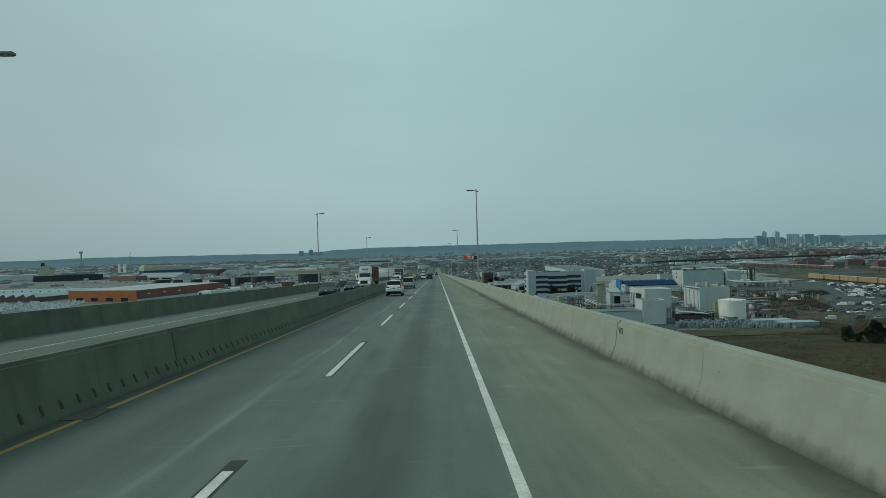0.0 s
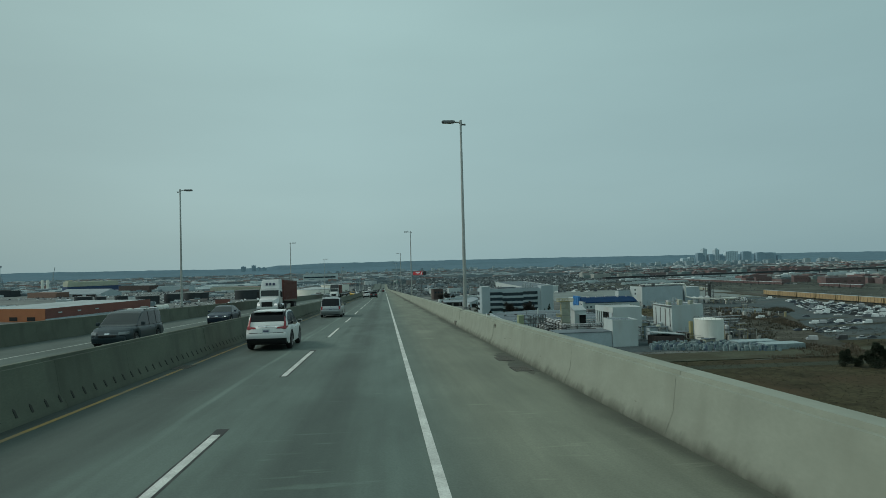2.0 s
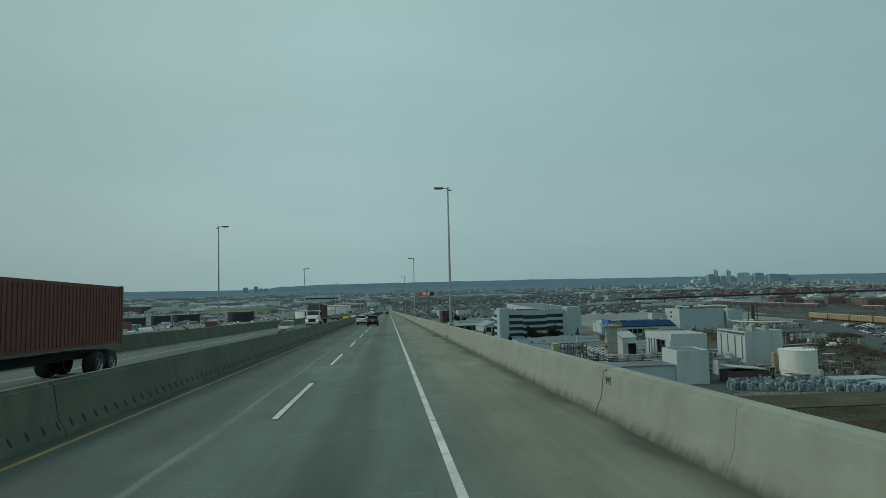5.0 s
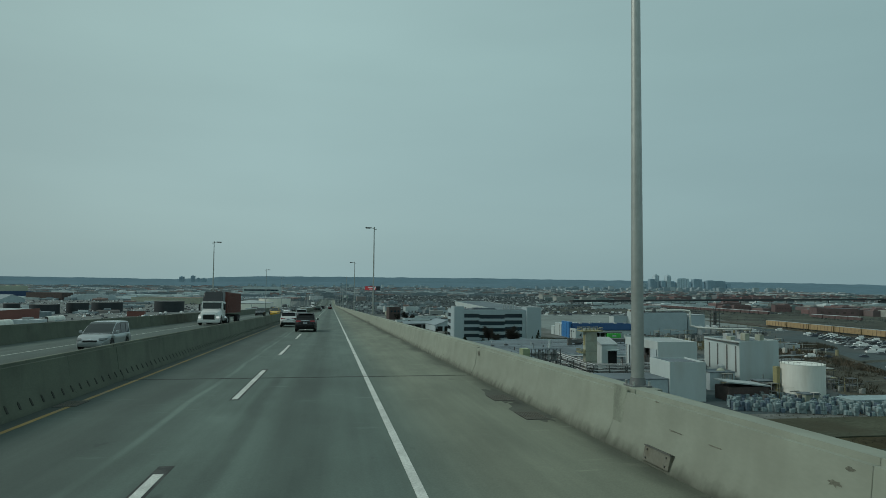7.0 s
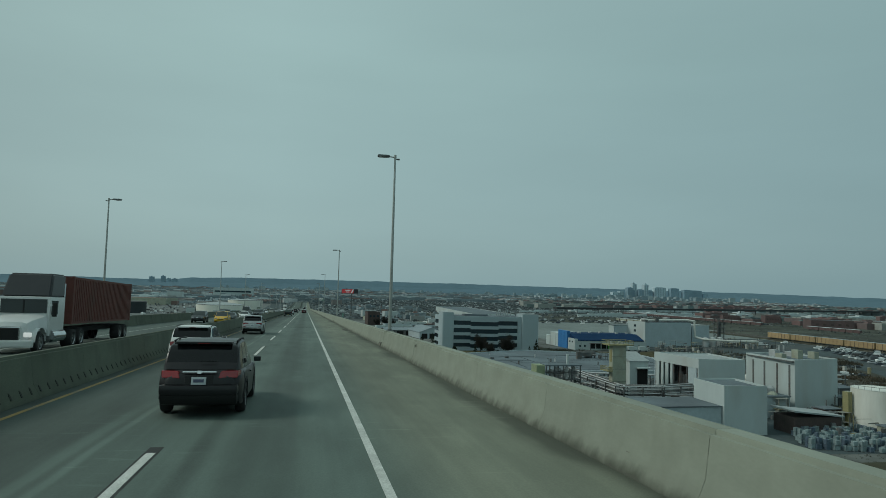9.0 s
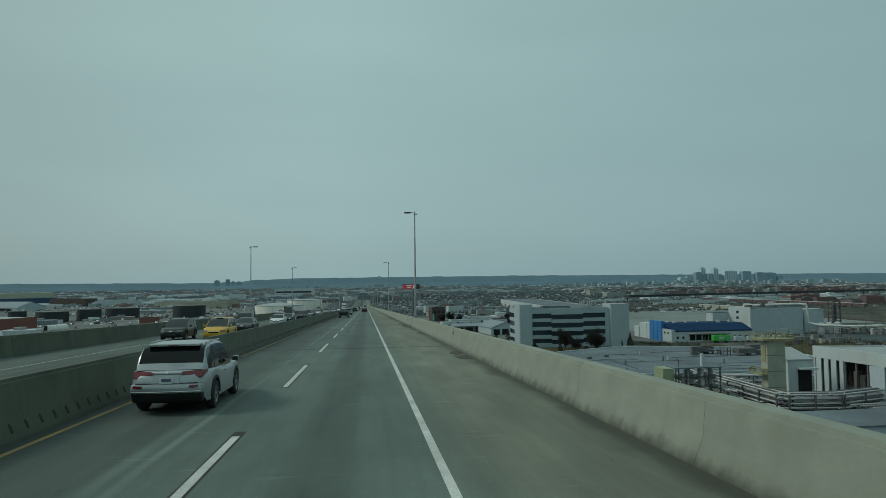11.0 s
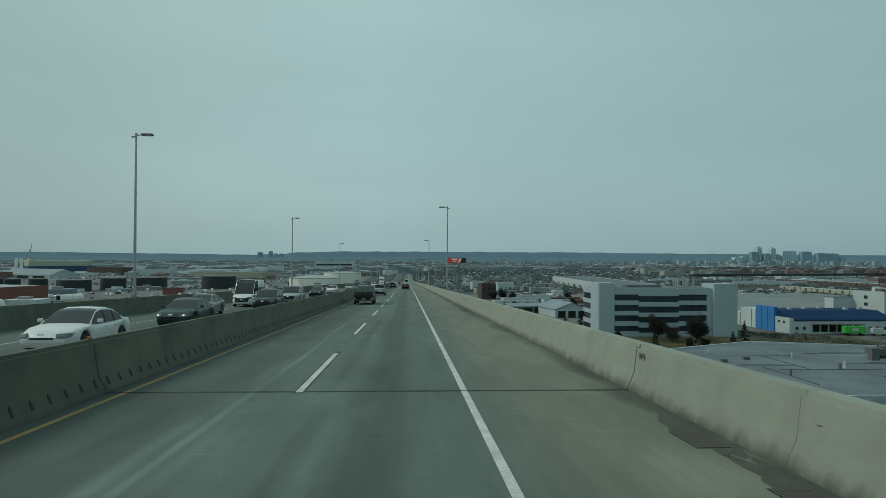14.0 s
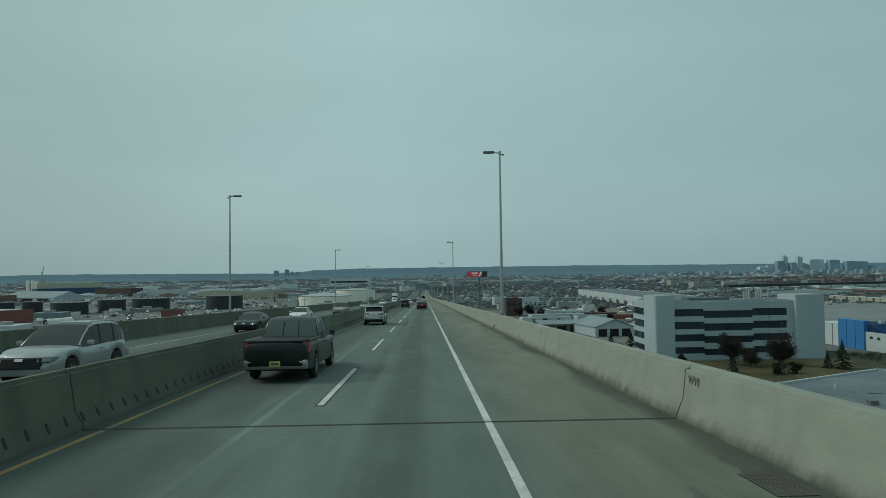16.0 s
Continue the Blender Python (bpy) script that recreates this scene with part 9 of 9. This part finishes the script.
for i, (x, y, p) in enumerate(((-11.9, 478, P_SILVER), (-14.4, 505, P_BLACK), (-11.8, 530, P_WHITE), (-14.2, 566, P_GREY), (-12.0, 605, P_WHITE), (-4.4, 610, P_GREY), (-0.6, 700, P_BLACK), (-12.0, 690, P_SILVER), (-4.3, 760, P_WHITE))):
    if x > -8:
        car("sedan", "small car far ahead on the motorway", "sedan", p, on_road(x, y), "car", lower_trim=False)
    else:
        car("sedan", "small oncoming car far ahead on the motorway", "sedan", p, oncoming("sedan", x, y), "car", lower_trim=False)

# ---- articulated lorries ----
M_CONTAINER = surf("faded_red_container", (0.145, 0.048, 0.038), 0.75, var=0.15, scale=0.3, grain=3, gvar=0.1, stain=(0.085, 0.05, 0.04), stain_amt=0.6, stain_scale=0.5, bump=0.0)
M_CAB_WHITE = paint("white_cab_paint", (0.62, 0.63, 0.62))
M_CAB_DARK = paint("black_fairing_paint", (0.025, 0.026, 0.030))


def lorry(name, label, m, cab=M_CAB_WHITE, fairing=None, box_m=M_CONTAINER, letters=""):
    """A bonneted tractor with sleeper fairing and a container trailer. Nose at y = 0, tail along -y; built facing +y."""
    t = thing(name, label, "lorry", m)
    fairing = fairing or cab
    w = 1.2
    rows = []
    for y, zb, zt, hw in ((0.0, 0.62, 1.30, 0.80), (-0.12, 0.58, 1.50, 0.95), (-0.5, 0.9, 1.62, 1.02), (-1.4, 1.1, 1.74, 1.08), (-2.0, 0.9, 1.86, 1.12)):
        ring = [(0, zb), (hw, zb), (hw, zt - 0.25), (hw * 0.93, zt - 0.06), (hw * 0.7, zt), (0, zt + 0.03)]
        rows.append([Vector((-x, y, z)) for x, z in ring[::-1]] + [Vector((x, y, z)) for x, z in ring[1:]])
    grid_parts(rows, lambda i, j: "hood", {"hood": cab}, {}, t)
    bm = bmesh.new()
    bmesh.ops.recalc_face_normals(bm, faces=bm.faces[:])
    f = bm.faces.new([bm.verts.new(v) for v in rows[0][:-1]])
    bmesh.ops.triangulate(bm, faces=[f])
    part("nose_panel", bm, cab, t)
    part("grille", box(-0.62, 0.62, -0.06, 0.04, 0.66, 1.24, 0.05), M_TRIM, t, "black grille with bright frame")
    part("grille_frame", box(-0.68, 0.68, -0.05, 0.02, 0.62, 1.30, 0.05), M_CHROME, t)
    part("bumper", box(-1.22, 1.22, -0.25, 0.12, 0.30, 0.66, 0.08), cab, t)
    for s in (-1, 1):
        bm = bmesh.new()
        for i in range(9):
            a, b = math.pi * i / 8, math.pi * (i + 1) / 8
            if i < 8:
                vs = [(s * 0.85, -0.95 + 0.68 * math.cos(q), 0.55 + 0.68 * math.sin(q)) for q in (a, b)] + [(s * 1.25, -0.95 + 0.68 * math.cos(q), 0.55 + 0.68 * math.sin(q)) for q in (b, a)]
                bm.faces.new([bm.verts.new(v) for v in vs])
        part("fender", bm, cab, t)
        part("headlight", box(s * 0.98 - 0.17, s * 0.98 + 0.17, -0.16, 0.0, 0.80, 1.02, 0.04), M_HEAD_ON, t)
        mir = part("side_mirror", box(s * 1.42 - 0.1, s * 1.42 + 0.1, -2.05, -1.93, 1.75, 2.45, 0.03), M_TRIM, t)
        part("mirror_arm", box(s * 1.30 - 0.14, s * 1.30 + 0.14, -2.02, -1.97, 2.3, 2.35), M_CHROME, mir)
        bm = bmesh.new()
        tube(bm, (s * 1.02, -4.35, 0.9), (s * 1.02, -4.35, 3.5), 0.075, n=10)
        part("exhaust_stack", bm, M_CHROME, t, smooth=True)
        bm = bmesh.new()
        tube(bm, (s * 1.1, -2.2, 0.75), (s * 1.1, -3.9, 0.75), 0.32, n=14)
        part("fuel_tank", bm, M_CHROME, t, smooth=True)
    bm = box(-w, w, -4.1, -2.0, 0.75, 2.75, 0.10)
    part("cab_shell", bm, cab, t, smooth=True)
    bm = bmesh.new()
    vs = bx(bm, -1.05, 1.05, -2.06, -1.96, 1.92, 2.62)
    part("windscreen", bm, M_CAR_GLASS, t)
    part("windscreen_post", box(-0.03, 0.03, -1.97, -1.94, 1.92, 2.62), M_TRIM, t)
    for s in (-1, 1):
        part("side_window", box(s * 1.21 - 0.015, s * 1.21 + 0.015, -3.0, -2.2, 1.85, 2.55), M_CAR_GLASS, t)
        part("step", box(s * 1.1 - 0.12, s * 1.1 + 0.12, -3.2, -2.3, 0.42, 0.50), M_CHROME, t)
    bm = bmesh.new()
    vs = bx(bm, -1.15, 1.15, -4.1, -2.1, 2.72, 3.95)
    for v in vs:
        if v.co.z > 3.5 and v.co.y > -3:
            v.co.y -= 0.55
            v.co.x *= 0.9
    bmesh.ops.bevel(bm, geom=bm.edges[:], offset=0.10, segments=3, affect="EDGES")
    part("roof_fairing", bm, fairing, t, "tall rounded roof fairing", smooth=True)
    if letters:
        for i in range(3):
            part("logo_bar", box(-0.55 + 0.42 * i, -0.30 + 0.42 * i, -2.40, -2.28, 3.22, 3.52), M_INK_BAR, t)
    part("chassis", box(-0.45, 0.45, -17.5, -0.4, 0.75, 1.05), M_UNDER, t)
    bm = box(-1.22, 1.22, -17.2, -5.0, 1.30, 3.90)
    body = part("container", bm, box_m, t, "corrugated steel container")
    for s in (-1, 1):
        for i in range(40):
            y = -17.0 + 0.30 * i
            part("corrugation", box(s * 1.235 - 0.015, s * 1.235 + 0.015, y, y + 0.14, 1.42, 3.78), box_m, body)
        for y in (-17.15, -5.12):
            part("corner_post", box(s * 1.18 - 0.08, s * 1.18 + 0.08, y - 0.08, y + 0.10, 1.28, 3.93), box_m, body)
    part("top_rail", box(-1.25, 1.25, -5.06, -4.98, 3.78, 3.92), box_m, body)
    for y in (-0.95, -5.6, -6.9, -14.9, -16.2):
        for s in (-1, 1):
            wheel(t, s * 1.24, y, 0.52, 0.30 if y > -2 else 0.55, s)
    return t


lorry("container_lorry", "white bonneted lorry hauling a faded red container", on_road(-13.6, 121.5, -1), letters="x")
lorry("container_lorry", "white lorry with black fairing hauling a red container", on_road(-14.0, 229.0, -1), fairing=M_CAB_DARK)
lorry("white_lorry", "plain white lorry with a pale box trailer", on_road(-13.6, 640.0, -1), box_m=M_WHITE_WALL)
